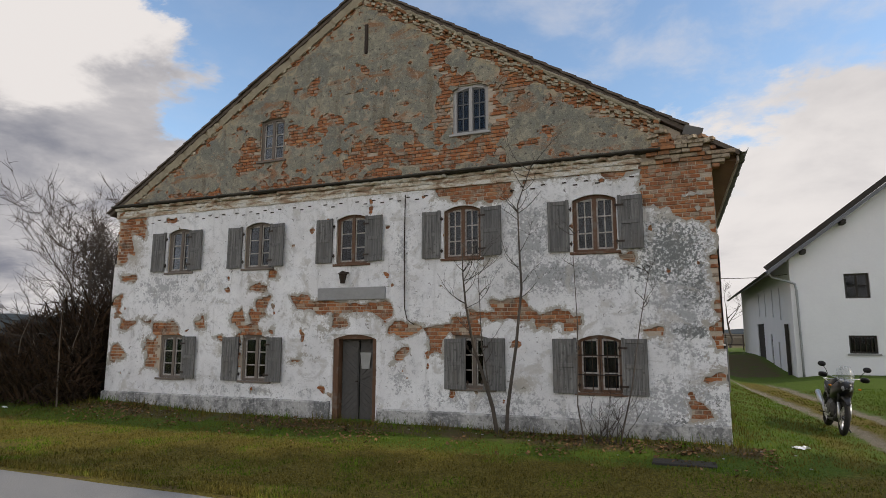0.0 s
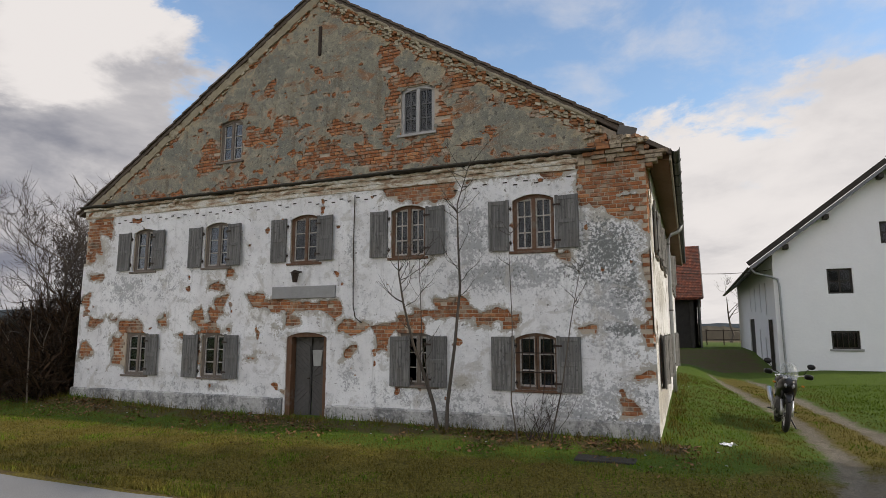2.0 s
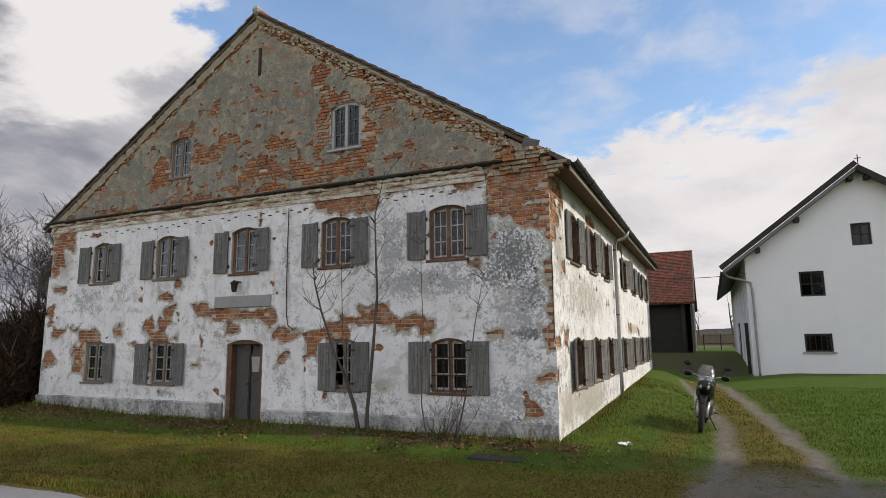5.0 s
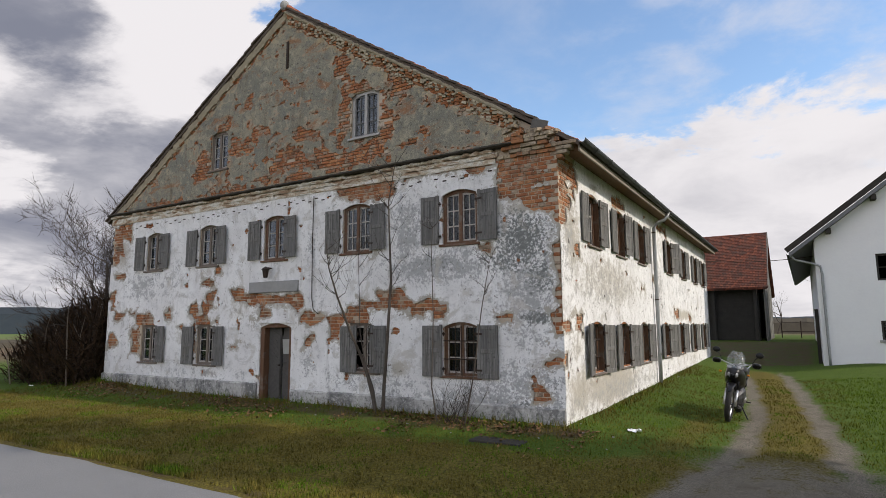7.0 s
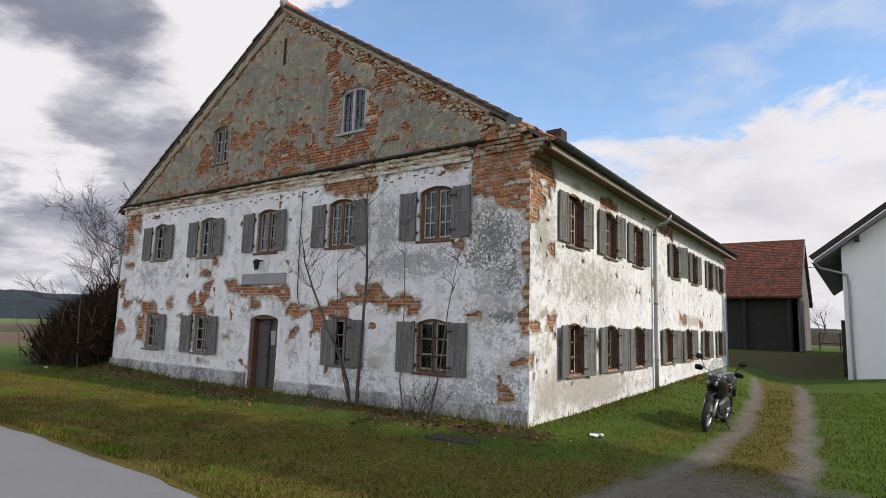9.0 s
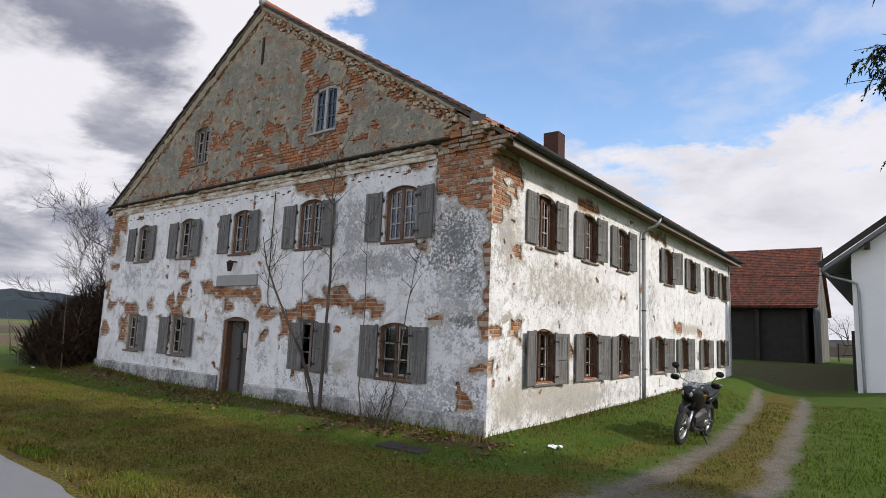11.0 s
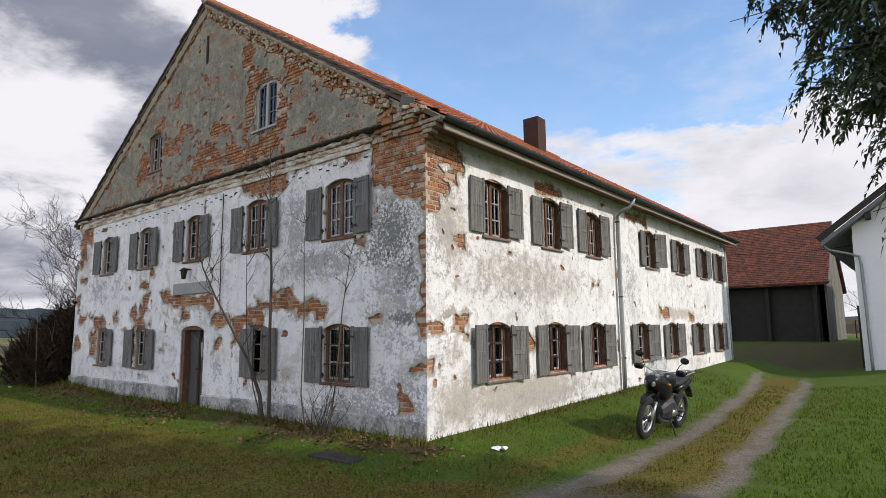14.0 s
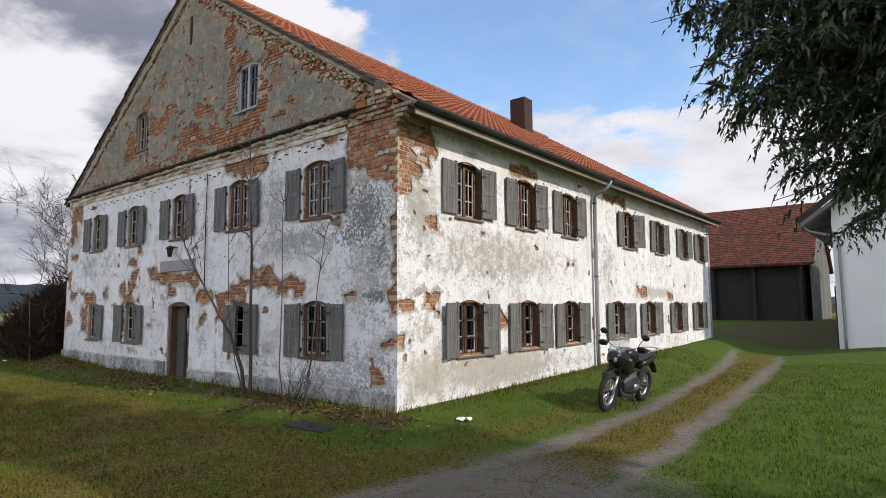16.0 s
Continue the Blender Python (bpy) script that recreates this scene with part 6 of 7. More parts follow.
class Limbs:
    """Gathers tapered tubes into one mesh."""

    def __init__(self):
        self.v, self.f = [], []

    def add(self, pts, radii, sides=4):
        base = len(self.v)
        pts = [np.asarray(p, float) for p in pts]
        for i, p in enumerate(pts):
            d = pts[min(i + 1, len(pts) - 1)] - pts[max(i - 1, 0)]
            d = d / (np.linalg.norm(d) + 1e-9)
            a = np.cross(d, (0.3, 0.2, 1.0) if abs(d[2]) < 0.9 else (1.0, 0.1, 0))
            a = a / (np.linalg.norm(a) + 1e-9)
            b = np.cross(d, a)
            for k in range(sides):
                t = 2 * math.pi * k / sides
                self.v.append(p + (a * math.cos(t) + b * math.sin(t)) * radii[i])
        for i in range(len(pts) - 1):
            for k in range(sides):
                q = (k + 1) % sides
                self.f.append((base + i * sides + k, base + i * sides + q, base + (i + 1) * sides + q, base + (i + 1) * sides + k))

    def mesh(self, name):
        return data_mesh(name, self.v, self.f)


def grow(store, twigs, r, start, way_, length, radius, depth, wild=0.35, lift=0.12, kids=(3, 5), thin=0.004):
    """One limb with its side limbs."""
    n = 5
    pts, p, d = [np.array(start)], np.array(start, float), np.array(way_, float)
    for _ in range(n):
        d = d + np.array([r.gauss(0, wild), r.gauss(0, wild), r.gauss(lift, wild)]) * 0.5
        d = d / np.linalg.norm(d)
        p = p + d * length / n
        pts.append(p)
    radii = [radius * (1 - 0.75 * i / n) for i in range(n + 1)]
    (store if radius > 0.018 else twigs).add(pts, radii, 6 if radius > 0.05 else 4 if radius > 0.018 else 3)
    if depth == 0:
        return
    for _ in range(r.randint(*kids)):
        k = r.uniform(0.25, 1.0)
        i = min(int(k * n), n - 1)
        q = pts[i] + (pts[i + 1] - pts[i]) * (k * n - i)
        side = np.array([r.gauss(0, 1), r.gauss(0, 1), r.gauss(0.3, 0.6)])
        w_ = d * 0.7 + side / np.linalg.norm(side) * 0.8
        grow(store, twigs, r, q, w_ / np.linalg.norm(w_), length * r.uniform(0.45, 0.7), max(radius * (1 - 0.7 * k) * 0.6, thin), depth - 1, wild, lift, kids, thin)


def bare_tree(name, x, y, height, seed, depth, label, kids=(3, 5), radius=None, wild=0.3, group=""):
    r = random.Random(seed)
    tree = thing(name, label, "tree", group)
    z = float(ground_height(x, y)) - 0.1
    store, twigs = Limbs(), Limbs()
    grow(store, twigs, r, (x, y, z), (r.gauss(0, 0.1), r.gauss(0, 0.1), 1.0), height * 0.72, radius or height * 0.022, depth, wild, 0.12, kids, 0.0075)
    part("trunk", store.mesh("trunk"), BARK, tree)
    part("crown", twigs.mesh("crown"), TWIG, tree)
    return tree


for k, (x, y, h) in enumerate(((-18.2, 4.0, 5.6), (-16.6, 7.5, 5.4), (-20.5, 7.0, 5.0), (-16.2, 2.6, 5.6), (-16.9, 1.2, 5.6), (-18.0, 2.2, 4.8))):
    bare_tree("bare_tree", x, y, h, 40 + k, 4, "leafless grey-brown tree with fine twigs", (5, 8), group="thicket trees")
bare_tree("orchard_tree", 4.6, 60, 6.8, 71, 4, "leafless gnarled orchard tree in the field", (3, 5), 0.16, 0.4)
bare_tree("orchard_tree", 0.5, 75, 6.0, 72, 3, "leafless gnarled orchard tree in the field", (3, 5), 0.14, 0.4)

# brushwood thicket beside the house: a mass of thin arching stems
r = np.random.RandomState(5)
v, f = [], []
n = 46000
y = r.uniform(-0.7, 8.5, n)
x = -14.72 - (4.2 + 1.25 * np.clip(y, 0, 6)) * r.rand(n) ** 1.25 + 0.25 * r.randn(n)
x = np.minimum(x, -14.6)
hmax = 0.7 + 2.7 * smooth(x, -25, -15.5) * (0.8 + 0.4 * fbm(x, y, 0.6, 3, 6)) * smooth(y, -1.2, 1.0)
z0 = ground_height(x, y) + r.uniform(0, 0.85, n) * hmax
ang, tilt, ln = r.uniform(0, 2 * np.pi, n), r.uniform(-0.35, 1.2, n), r.uniform(0.25, 0.9, n)
for i in range(n):
    d = np.array([math.cos(ang[i]) * math.cos(tilt[i]), math.sin(ang[i]) * math.cos(tilt[i]), math.sin(tilt[i])]) * ln[i]
    s = np.array([-math.sin(ang[i] + 0.6), math.cos(ang[i] + 0.6), 0.2]) * (0.006 + 0.008 * (i % 3))
    p = np.array([x[i], y[i], z0[i]])
    m1 = p + d * 0.5 + (0, 0, 0.05 * ln[i])
    e = p + d - (0, 0, 0.06 * ln[i])
    b = len(v)
    v.extend((p - s, p + s, m1 + s * 0.8, m1 - s * 0.8, e))
    f.extend(((b, b + 1, b + 2, b + 3), (b + 3, b + 2, b + 4)))
tagged(part("brushwood", data_mesh("brushwood", v, f), BRUSH), "dense brown leafless brushwood beside the house", "shrubs", kind="stuff")
pale = Limbs()
rr = random.Random(2)
for k in range(16):
    x0, y0 = rr.uniform(-19, -14.9), rr.uniform(-0.9, 0.6)
    z = float(ground_height(x0, y0)) - 0.05
    hh, lean_ = rr.uniform(1.0, 2.8), rr.uniform(-1.1, 0.5)
    pale.add([(x0, y0, z), (x0 + lean_ * 0.12, y0 - 0.05, z + hh * 0.4), (x0 + lean_ * 0.45, y0 - 0.1, z + hh * 0.75), (x0 + lean_ * 1.1, y0 - 0.12, z + hh)], [0.022, 0.018, 0.013, 0.005], 5)
tagged(part("bramble_stems", pale.mesh("bramble_stems"), material("pale_stems", _bark((0.10, 0.08, 0.06), (0.22, 0.18, 0.14)), 0.95)), "pale bare stems leaning out of the thicket", "shrubs", kind="stuff")


def sapling(name, pts, r0, seed, label, twig_from=0.35, count=16, reach=0.8, group="saplings"):
    rr = random.Random(seed)
    tree = thing(name, label, "tree", group)
    stem, twigs = Limbs(), Limbs()
    n = len(pts)
    stem.add(pts, [r0 * (1 - 0.85 * i / (n - 1)) for i in range(n)], 6)
    part("trunk", stem.mesh("trunk"), BARK, tree)
    for _ in range(count):
        k = rr.uniform(twig_from, 0.97) * (n - 1)
        i = min(int(k), n - 2)
        q = np.array(pts[i]) + (np.array(pts[i + 1]) - np.array(pts[i])) * (k - i)
        side = rr.choice((-1, 1))
        w_ = np.array([side * rr.uniform(0.5, 1.0), rr.uniform(-0.35, 0.15), rr.uniform(0.2, 1.0)])
        grow(twigs, twigs, rr, q, w_ / np.linalg.norm(w_), reach * rr.uniform(0.5, 1.1), 0.009, 1, 0.28, 0.25, (2, 4))
    part("crown", twigs.mesh("crown"), TWIG, tree)
    return tree


SAP = "slender leafless sapling growing against the house front"
sapling("sapling", [(-3.90, -0.22, -0.15), (-4.0, -0.24, 0.46), (-4.15, -0.42, 1.12), (-4.23, -0.65, 1.57), (-4.22, -1.1, 2.31), (-4.17, -1.4, 2.83), (-4.12, -1.55, 3.3)], 0.045, 3, SAP, 0.4, 15, 0.75)
sapling("sapling", [(-3.76, -0.2, -0.15), (-3.72, -0.22, 0.46), (-3.5, -0.4, 1.56), (-3.35, -0.5, 2.64), (-3.38, -0.52, 3.5), (-3.38, -0.56, 4.2), (-2.98, -0.85, 5.0)], 0.042, 4, SAP, 0.45, 16, 0.8)
sapling("sapling", [(-3.84, -0.25, -0.15), (-3.98, -0.4, 0.6), (-4.12, -0.5, 1.6), (-4.18, -0.5, 2.9), (-4.2, -0.5, 3.6)], 0.016, 5, SAP, 0.4, 6, 0.5)
sapling("sapling", [(-2.3, -0.45, -0.12), (-2.4, -0.5, 0.6), (-2.36, -0.5, 1.95), (-2.4, -0.5, 3.2), (-2.35, -0.5, 3.75)], 0.016, 6, SAP, 0.7, 4, 0.4)
sapling("sapling", [(-1.75, -0.45, -0.12), (-1.5, -0.5, 0.9), (-1.32, -0.55, 1.95), (-1.18, -0.55, 2.65), (-1.1, -0.55, 3.0)], 0.016, 7, SAP, 0.5, 7, 0.4)
shrub = thing("shrub", "low leafless twiggy shrub at the wall foot", "shrub")
lim = Limbs()
rr = random.Random(9)
for _ in range(16):
    a = rr.uniform(0, 6.28)
    grow(lim, lim, rr, (-1.95 + rr.uniform(-0.25, 0.25), -0.45, -0.1), (0.7 * math.cos(a), 0.4 * math.sin(a) - 0.1, 0.8), rr.uniform(0.5, 0.95), 0.010, 1, 0.3, 0.25, (3, 4))
part("stem", lim.mesh("stem"), TWIG, shrub)

# conifer at the drive, its sprays hanging over the view
con = thing("conifer", "tall dark evergreen with drooping feathery sprays", "tree")
cx, cy = 9.6, -2.4
wood, tips = Limbs(), []
wood.add([(cx, cy, -0.3), (cx + 0.1, cy, 4), (cx, cy + 0.1, 9), (cx, cy, 14)], [0.32, 0.26, 0.16, 0.03], 10)
rr = random.Random(31)
z = 2.55
while z < 13.0:
    reach = 3.95 * min(1.0, (1 - (z - 2.9) / 14.0)) ** 0.5 * (0.86 + 0.14 * float(smooth(z, 2.5, 3.6)))
    for _ in range(16 if z < 6.0 else 2):
        a = radians(rr.uniform(-60, 120) if rr.random() < 0.15 else rr.uniform(120, 192))
        ln = reach * rr.uniform(0.72, 1.08)
        rise = rr.uniform(0.05, 0.45)
        pts = [np.array((cx + math.cos(a) * ln * t, cy + math.sin(a) * ln * t, z + 0.9 * t * rise * ln - 0.22 * ln * t * t)) for t in (0, 0.25, 0.5, 0.75, 1.0)]
        wood.add(pts, [0.06, 0.045, 0.03, 0.018, 0.006], 5)
        for _ in range(int(10 + ln * 8)):
            t = rr.uniform(0.2, 1.0) ** 0.8
            i = min(int(t * 4), 3)
            q = pts[i] + (pts[i + 1] - pts[i]) * (t * 4 - i)
            b_ = a + rr.choice((-1, 1)) * rr.uniform(0.2, 1.2)
            tw = rr.uniform(0.15, 0.65)
            e = q + np.array((math.cos(b_) * tw, math.sin(b_) * tw, rr.uniform(-0.25, 0.12)))
            wood.add([q, e], [0.008, 0.003], 3)
            for _ in range(4):
                o = q + (e - q) * rr.uniform(0.1, 1.0)
                tips.append((*o, b_ + rr.gauss(0, 1.1), rr.uniform(0.5, 1.2)))
    z += 0.27
# every tip carries drooping feathery fronds: slivers to both sides of a bent axis
tips = np.array(tips)
r = np.random.RandomState(8)
per, fronds = 13, 3
base = np.repeat(tips, fronds, 0)
base[:, 3] += r.normal(0, 0.8, len(base))
droop, size = r.uniform(0.3, 1.3, len(base)), base[:, 4] * r.uniform(0.13, 0.24, len(base))
base, droop, size = np.repeat(base, per, 0), np.repeat(droop, per), np.repeat(size, per)
k = np.tile((np.arange(per) + 0.5) / per, len(tips) * fronds)
hand = np.tile(np.where(np.arange(per) % 2, 1.0, -1.0), len(tips) * fronds)
head = base[:, 3]
p = np.stack([base[:, 0] + np.cos(head) * k * size, base[:, 1] + np.sin(head) * k * size, base[:, 2] - droop * k * k * size], -1)
p = p + r.normal(0, 0.006, p.shape)
swing = head + hand * r.uniform(0.4, 0.9, len(head))
ln = r.uniform(0.03, 0.062, len(head)) * (1.15 - 0.6 * k)
d = np.stack([np.cos(swing), np.sin(swing), -2 * droop * k * r.uniform(0.5, 1.2, len(k)) + r.normal(0, 0.25, len(k))], -1) * ln[:, None]
sd = np.stack([-np.sin(swing), np.cos(swing), r.normal(0, 0.7, len(k))], -1) * (0.008 + 0.004 * r.rand(len(k)))[:, None]
lv = np.stack([p - sd, p + sd, p + d], 1).reshape(-1, 3)
part("trunk", wood.mesh("trunk"), BARK, con)
part("crown", data_mesh("crown", lv, np.arange(len(lv)).reshape(-1, 3).tolist()), SPRAY, con)

# grass blades over the near ground
r = np.random.RandomState(11)
n = 330000
bx, by = r.uniform(-17, 9.0, n), ROAD_Y - 0.35 + 19 * r.rand(n) ** 1.5
keep = (fbm(bx, by, 2.3, 3, 19) + 0.35 * r.rand(n)) > 0.52
inside = (bx > -W - 0.05) & (bx < 0.05) & (by > -0.06)
keep &= ~inside & (gravel_amount(bx, by) < 0.25 + 0.2 * r.rand(n)) & (by > ROAD_Y + 0.1 - 0.6 * smooth(bx, -3.0, 3.5))
bx, by = bx[keep], by[keep]
n = len(bx)
tall = 0.035 + 0.075 * r.rand(n) * (0.5 + fbm(bx, by, 0.8, 3, 2))
tall = tall * (0.5 + 0.12 * smooth(bx, 3.2, 5.0)) + 0.20 * r.rand(n) ** 2 * np.exp(-((by + 0.2) / 0.22) ** 2) * (bx < 0.3) + 0.10 * r.rand(n) * np.exp(-((bx - 0.15) / 0.2) ** 2) * (by > 0)
tall = tall + 0.05 * r.rand(n) * np.exp(-((by - ROAD_Y - 0.15) / 0.35) ** 2) * (bx < 0)
bz = ground_height(bx, by) - 0.006
a, lean_ = r.uniform(0, 2 * np.pi, n), r.uniform(0.1, 0.9, n)
wd = 0.005 + 0.007 * r.rand(n)
c, s = np.cos(a), np.sin(a)
p0 = np.stack([bx - s * wd, by + c * wd, bz], -1)
p1 = np.stack([bx + s * wd, by - c * wd, bz], -1)
p2 = np.stack([bx + c * lean_ * tall, by + s * lean_ * tall, bz + tall], -1)
gv = np.stack([p0, p1, p2], 1).reshape(-1, 3)
me = bpy.data.meshes.new("grass")
me.vertices.add(3 * n)
me.vertices.foreach_set("co", gv.ravel().astype(np.float32))
me.loops.add(3 * n)
me.loops.foreach_set("vertex_index", np.arange(3 * n, dtype=np.int32))
me.polygons.add(n)
me.polygons.foreach_set("loop_start", np.arange(0, 3 * n, 3, dtype=np.int32))
me.update()
me.validate()
tagged(part("grass", me, BLADE), "short uneven spring grass with dry tufts", "grass", kind="stuff")

# dead leaves and bits of plaster along the foot of the front wall
FALLEN = material("dead_leaves", lambda n: (n.mix(n.rnd, (0.055, 0.028, 0.012), (0.22, 0.125, 0.055)), None, 0), 0.95)
r = np.random.RandomState(23)
n = 5200
lx = r.uniform(-15.5, 0.6, n)
ly = -0.12 - np.abs(r.normal(0, 0.6, n)) + 0.2 * (fbm(lx, lx * 0, 0.7, 2, 5) - 0.5)
keep = fbm(lx, ly, 1.1, 3, 29) + 0.25 * r.rand(n) > 0.58
lx, ly = lx[keep], ly[keep]
n = len(lx)
lz = ground_height(lx, ly) + 0.012 + 0.03 * r.rand(n)
a, sz = r.uniform(0, 2 * np.pi, n), r.uniform(0.02, 0.05, n)
d1 = np.stack([np.cos(a), np.sin(a), r.normal(0, 0.35, n)], -1) * sz[:, None]
d2 = np.stack([-np.sin(a), np.cos(a), r.normal(0, 0.35, n)], -1) * (sz * 0.55)[:, None]
p = np.stack([lx, ly, lz], -1)
lv = np.stack([p - d1, p + d2, p + d1, p - d2], 1).reshape(-1, 3)
tagged(part("fallen_leaves", data_mesh("fallen_leaves", lv, np.arange(len(lv)).reshape(-1, 4).tolist()), FALLEN), "brown fallen leaves along the wall foot", "leaves", kind="stuff")
rr = random.Random(6)
bm = bmesh.new()
for _ in range(60):
    x, y = rr.uniform(-14.5, 1.2), -0.15 - abs(rr.gauss(0, 0.35))
    if rr.random() < 0.25:
        x, y = 0.1 + abs(rr.gauss(0, 0.2)), rr.uniform(0, 9)
    q = rr.uniform(0.006, 0.02)
    box(bm, -q, q, -q * 0.7, q * 0.7, -q * 0.3, q * 0.4, Matrix.Translation((x, y, float(ground_height(x, y)) + 0.015)) @ Matrix.Rotation(rr.uniform(0, 3), 4, "Z"))
tagged(part("plaster_crumbs", bm, STONE), "small white crumbs of fallen plaster", "rubble", kind="stuff")
# ---- motorcycle on its side stand ----
BIKE_BLACK = material("black_bike_paint", lambda n: (n.mix(n.noise(n.pos, 20, 3, 0.5), (0.006, 0.006, 0.007), (0.013, 0.013, 0.014)), None, 0), 0.32, 0.0, 0.3)
RUBBER = material("tyre_rubber", lambda n: (n.mix(n.noise(n.pos, 60, 3, 0.6), (0.012, 0.012, 0.012), (0.035, 0.033, 0.03)), n.noise(n.pos, 90, 2, 0.5), 0.6), 0.9)
STEEL = material("bright_steel", lambda n: (n.mix(n.noise(n.pos, 25, 3, 0.5), (0.45, 0.45, 0.46), (0.65, 0.65, 0.66)), None, 0), 0.3, 0.9, 0.5)
ENGINE = material("grey_engine_castings", lambda n: (n.mix(n.noise(n.pos, 30, 4, 0.6), (0.025, 0.025, 0.027), (0.11, 0.11, 0.115)), n.noise(n.pos, 60, 2, 0.5), 0.4), 0.45, 0.7, 0.5)
SEAT = material("black_seat_vinyl", lambda n: (n.mix(n.noise(n.pos, 30, 3, 0.5), (0.012, 0.012, 0.012), (0.03, 0.03, 0.03)), n.noise(n.pos, 120, 2, 0.5), 0.2), 0.6)
LENS = material("headlight_glass", lambda n: (n.mix(n.noise(n.pos, 30, 2, 0.5), (0.25, 0.26, 0.28), (0.42, 0.43, 0.45)), None, 0), 0.08, 0.4, 0.6)


def clear_screen():
    m = bpy.data.materials.new("clear_windscreen")
    m.use_nodes = True
    m.node_tree.nodes.clear()
    n = Nodes(m.node_tree)
    clear = n.add("ShaderNodeBsdfTransparent", {0: (0.86, 0.88, 0.88)})
    film_ = n.add("ShaderNodeBsdfPrincipled", {"Base Color": (0.42, 0.43, 0.43), "Roughness": 0.12})
    n.add("ShaderNodeOutputMaterial", {0: n.add("ShaderNodeMixShader", {0: 0.32, 1: clear.outputs[0], 2: film_.outputs[0]}).outputs[0]})
    return m


SCREEN = clear_screen()
AMBER = material("amber_lens", lambda n: (n.mix(n.noise(n.pos, 30, 2, 0.5), (0.5, 0.16, 0.02), (0.6, 0.22, 0.03)), None, 0), 0.2)

bike = thing("motorcycle", "black touring enduro motorcycle parked on its side stand", "motorcycle")
bike.matrix_basis = Matrix.Translation((2.20, 3.72, float(ground_height(2.2, 3.2)) + 0.0)) @ Matrix.Rotation(radians(178), 4, "Z") @ Matrix.Rotation(radians(-9), 4, "Y")


def ring(bm, centre, radius, tube_r, segs=28, sides=8, squash=1.0, turn=None):
    rows = []
    for i in range(segs):
        t = 2 * math.pi * i / segs
        row = []
        for k in range(sides):
            q = 2 * math.pi * k / sides
            rr_ = radius + tube_r * math.cos(q)
            row.append(bm.verts.new(Vector(centre) + Vector((tube_r * squash * math.sin(q), rr_ * math.cos(t), rr_ * math.sin(t)))))
        rows.append(row)
    for i in range(segs):
        a, b = rows[i], rows[(i + 1) % segs]
        for k in range(sides):
            bm.faces.new((a[k], a[(k + 1) % sides], b[(k + 1) % sides], b[k]))


def loft(sections, cap=True):
    """A body through rounded sections: (y, half width, z low, z high)."""
    bm = bmesh.new()
    rows = []
    for y, hw, lo, hi in sections:
        c, h = (lo + hi) / 2, (hi - lo) / 2
        rows.append([bm.verts.new((hw * math.copysign(abs(math.cos(t)) ** 0.7, math.cos(t)), y, c + h * math.copysign(abs(math.sin(t)) ** 0.7, math.sin(t)))) for t in [2 * math.pi * k / 12 for k in range(12)]])
    for a, b in zip(rows, rows[1:]):
        for k in range(12):
            bm.faces.new((a[k], b[k], b[(k + 1) % 12], a[(k + 1) % 12]))
    bm.faces.new(rows[0])
    bm.faces.new(rows[-1][::-1])
    return bm


def wheel(name, y, z, r, wide_):
    bm = bmesh.new()
    ring(bm, (0, y, z), r - 0.055, 0.055, 32, 8, wide_ / 0.055)
    tyre = part(name, bm, RUBBER, bike, smooth=True)
    bm = bmesh.new()
    ring(bm, (0, y, z), r - 0.115, 0.014, 32, 6, 2.2)
    part("rim", bm, STEEL, tyre, smooth=True)
    bm = bmesh.new()
    bmesh.ops.create_cone(bm, segments=14, radius1=0.05, radius2=0.05, depth=0.13, cap_ends=True, matrix=Matrix.Translation((0, y, z)) @ Matrix.Rotation(radians(90), 4, "Y"))
    part("hub", bm, ENGINE, tyre)
    bm = bmesh.new()
    for k in range(18):
        t = 2 * math.pi * k / 18
        tube(bm, [(0.035 * (-1) ** k, y + 0.045 * math.cos(t + 0.4), z + 0.045 * math.sin(t + 0.4)), (0, y + (r - 0.12) * math.cos(t), z + (r - 0.12) * math.sin(t))], 0.004, 4)
    tagged(part("spokes", bm, STEEL, tyre), kind="stuff")
    bm = bmesh.new()
    ring(bm, (0.065, y, z), 0.115, 0.022, 24, 4, 0.12)
    part("brake_disc", bm, STEEL, tyre)
    return tyre


wheel("front_wheel", 0.77, 0.335, 0.335, 0.05)
wheel("rear_wheel", -0.72, 0.32, 0.32, 0.068)
for s in (-1, 1):
    bm = bmesh.new()
    tube(bm, [(0.095 * s, 0.79, 0.33), (0.095 * s, 0.66, 0.62)], 0.027, 8)
    part("fork_leg", bm, STEEL, bike, smooth=True)
    bm = bmesh.new()
    tube(bm, [(0.095 * s, 0.665, 0.60), (0.095 * s, 0.47, 1.03)], 0.022, 8)
    part("fork_tube", bm, BIKE_BLACK, bike, smooth=True)
bm = loft([(1.02, 0.03, 0.60, 0.62), (0.95, 0.06, 0.66, 0.70), (0.8, 0.075, 0.70, 0.76), (0.62, 0.07, 0.70, 0.75), (0.45, 0.05, 0.60, 0.63)])
part("front_mudguard", bm, BIKE_BLACK, bike, smooth=True)
part("fairing", loft([(0.80, 0.05, 0.88, 0.98), (0.72, 0.12, 0.82, 1.04), (0.6, 0.15, 0.76, 1.07), (0.45, 0.18, 0.68, 1.04), (0.25, 0.19, 0.60, 0.96), (0.12, 0.15, 0.66, 0.90)]), BIKE_BLACK, bike, smooth=True)
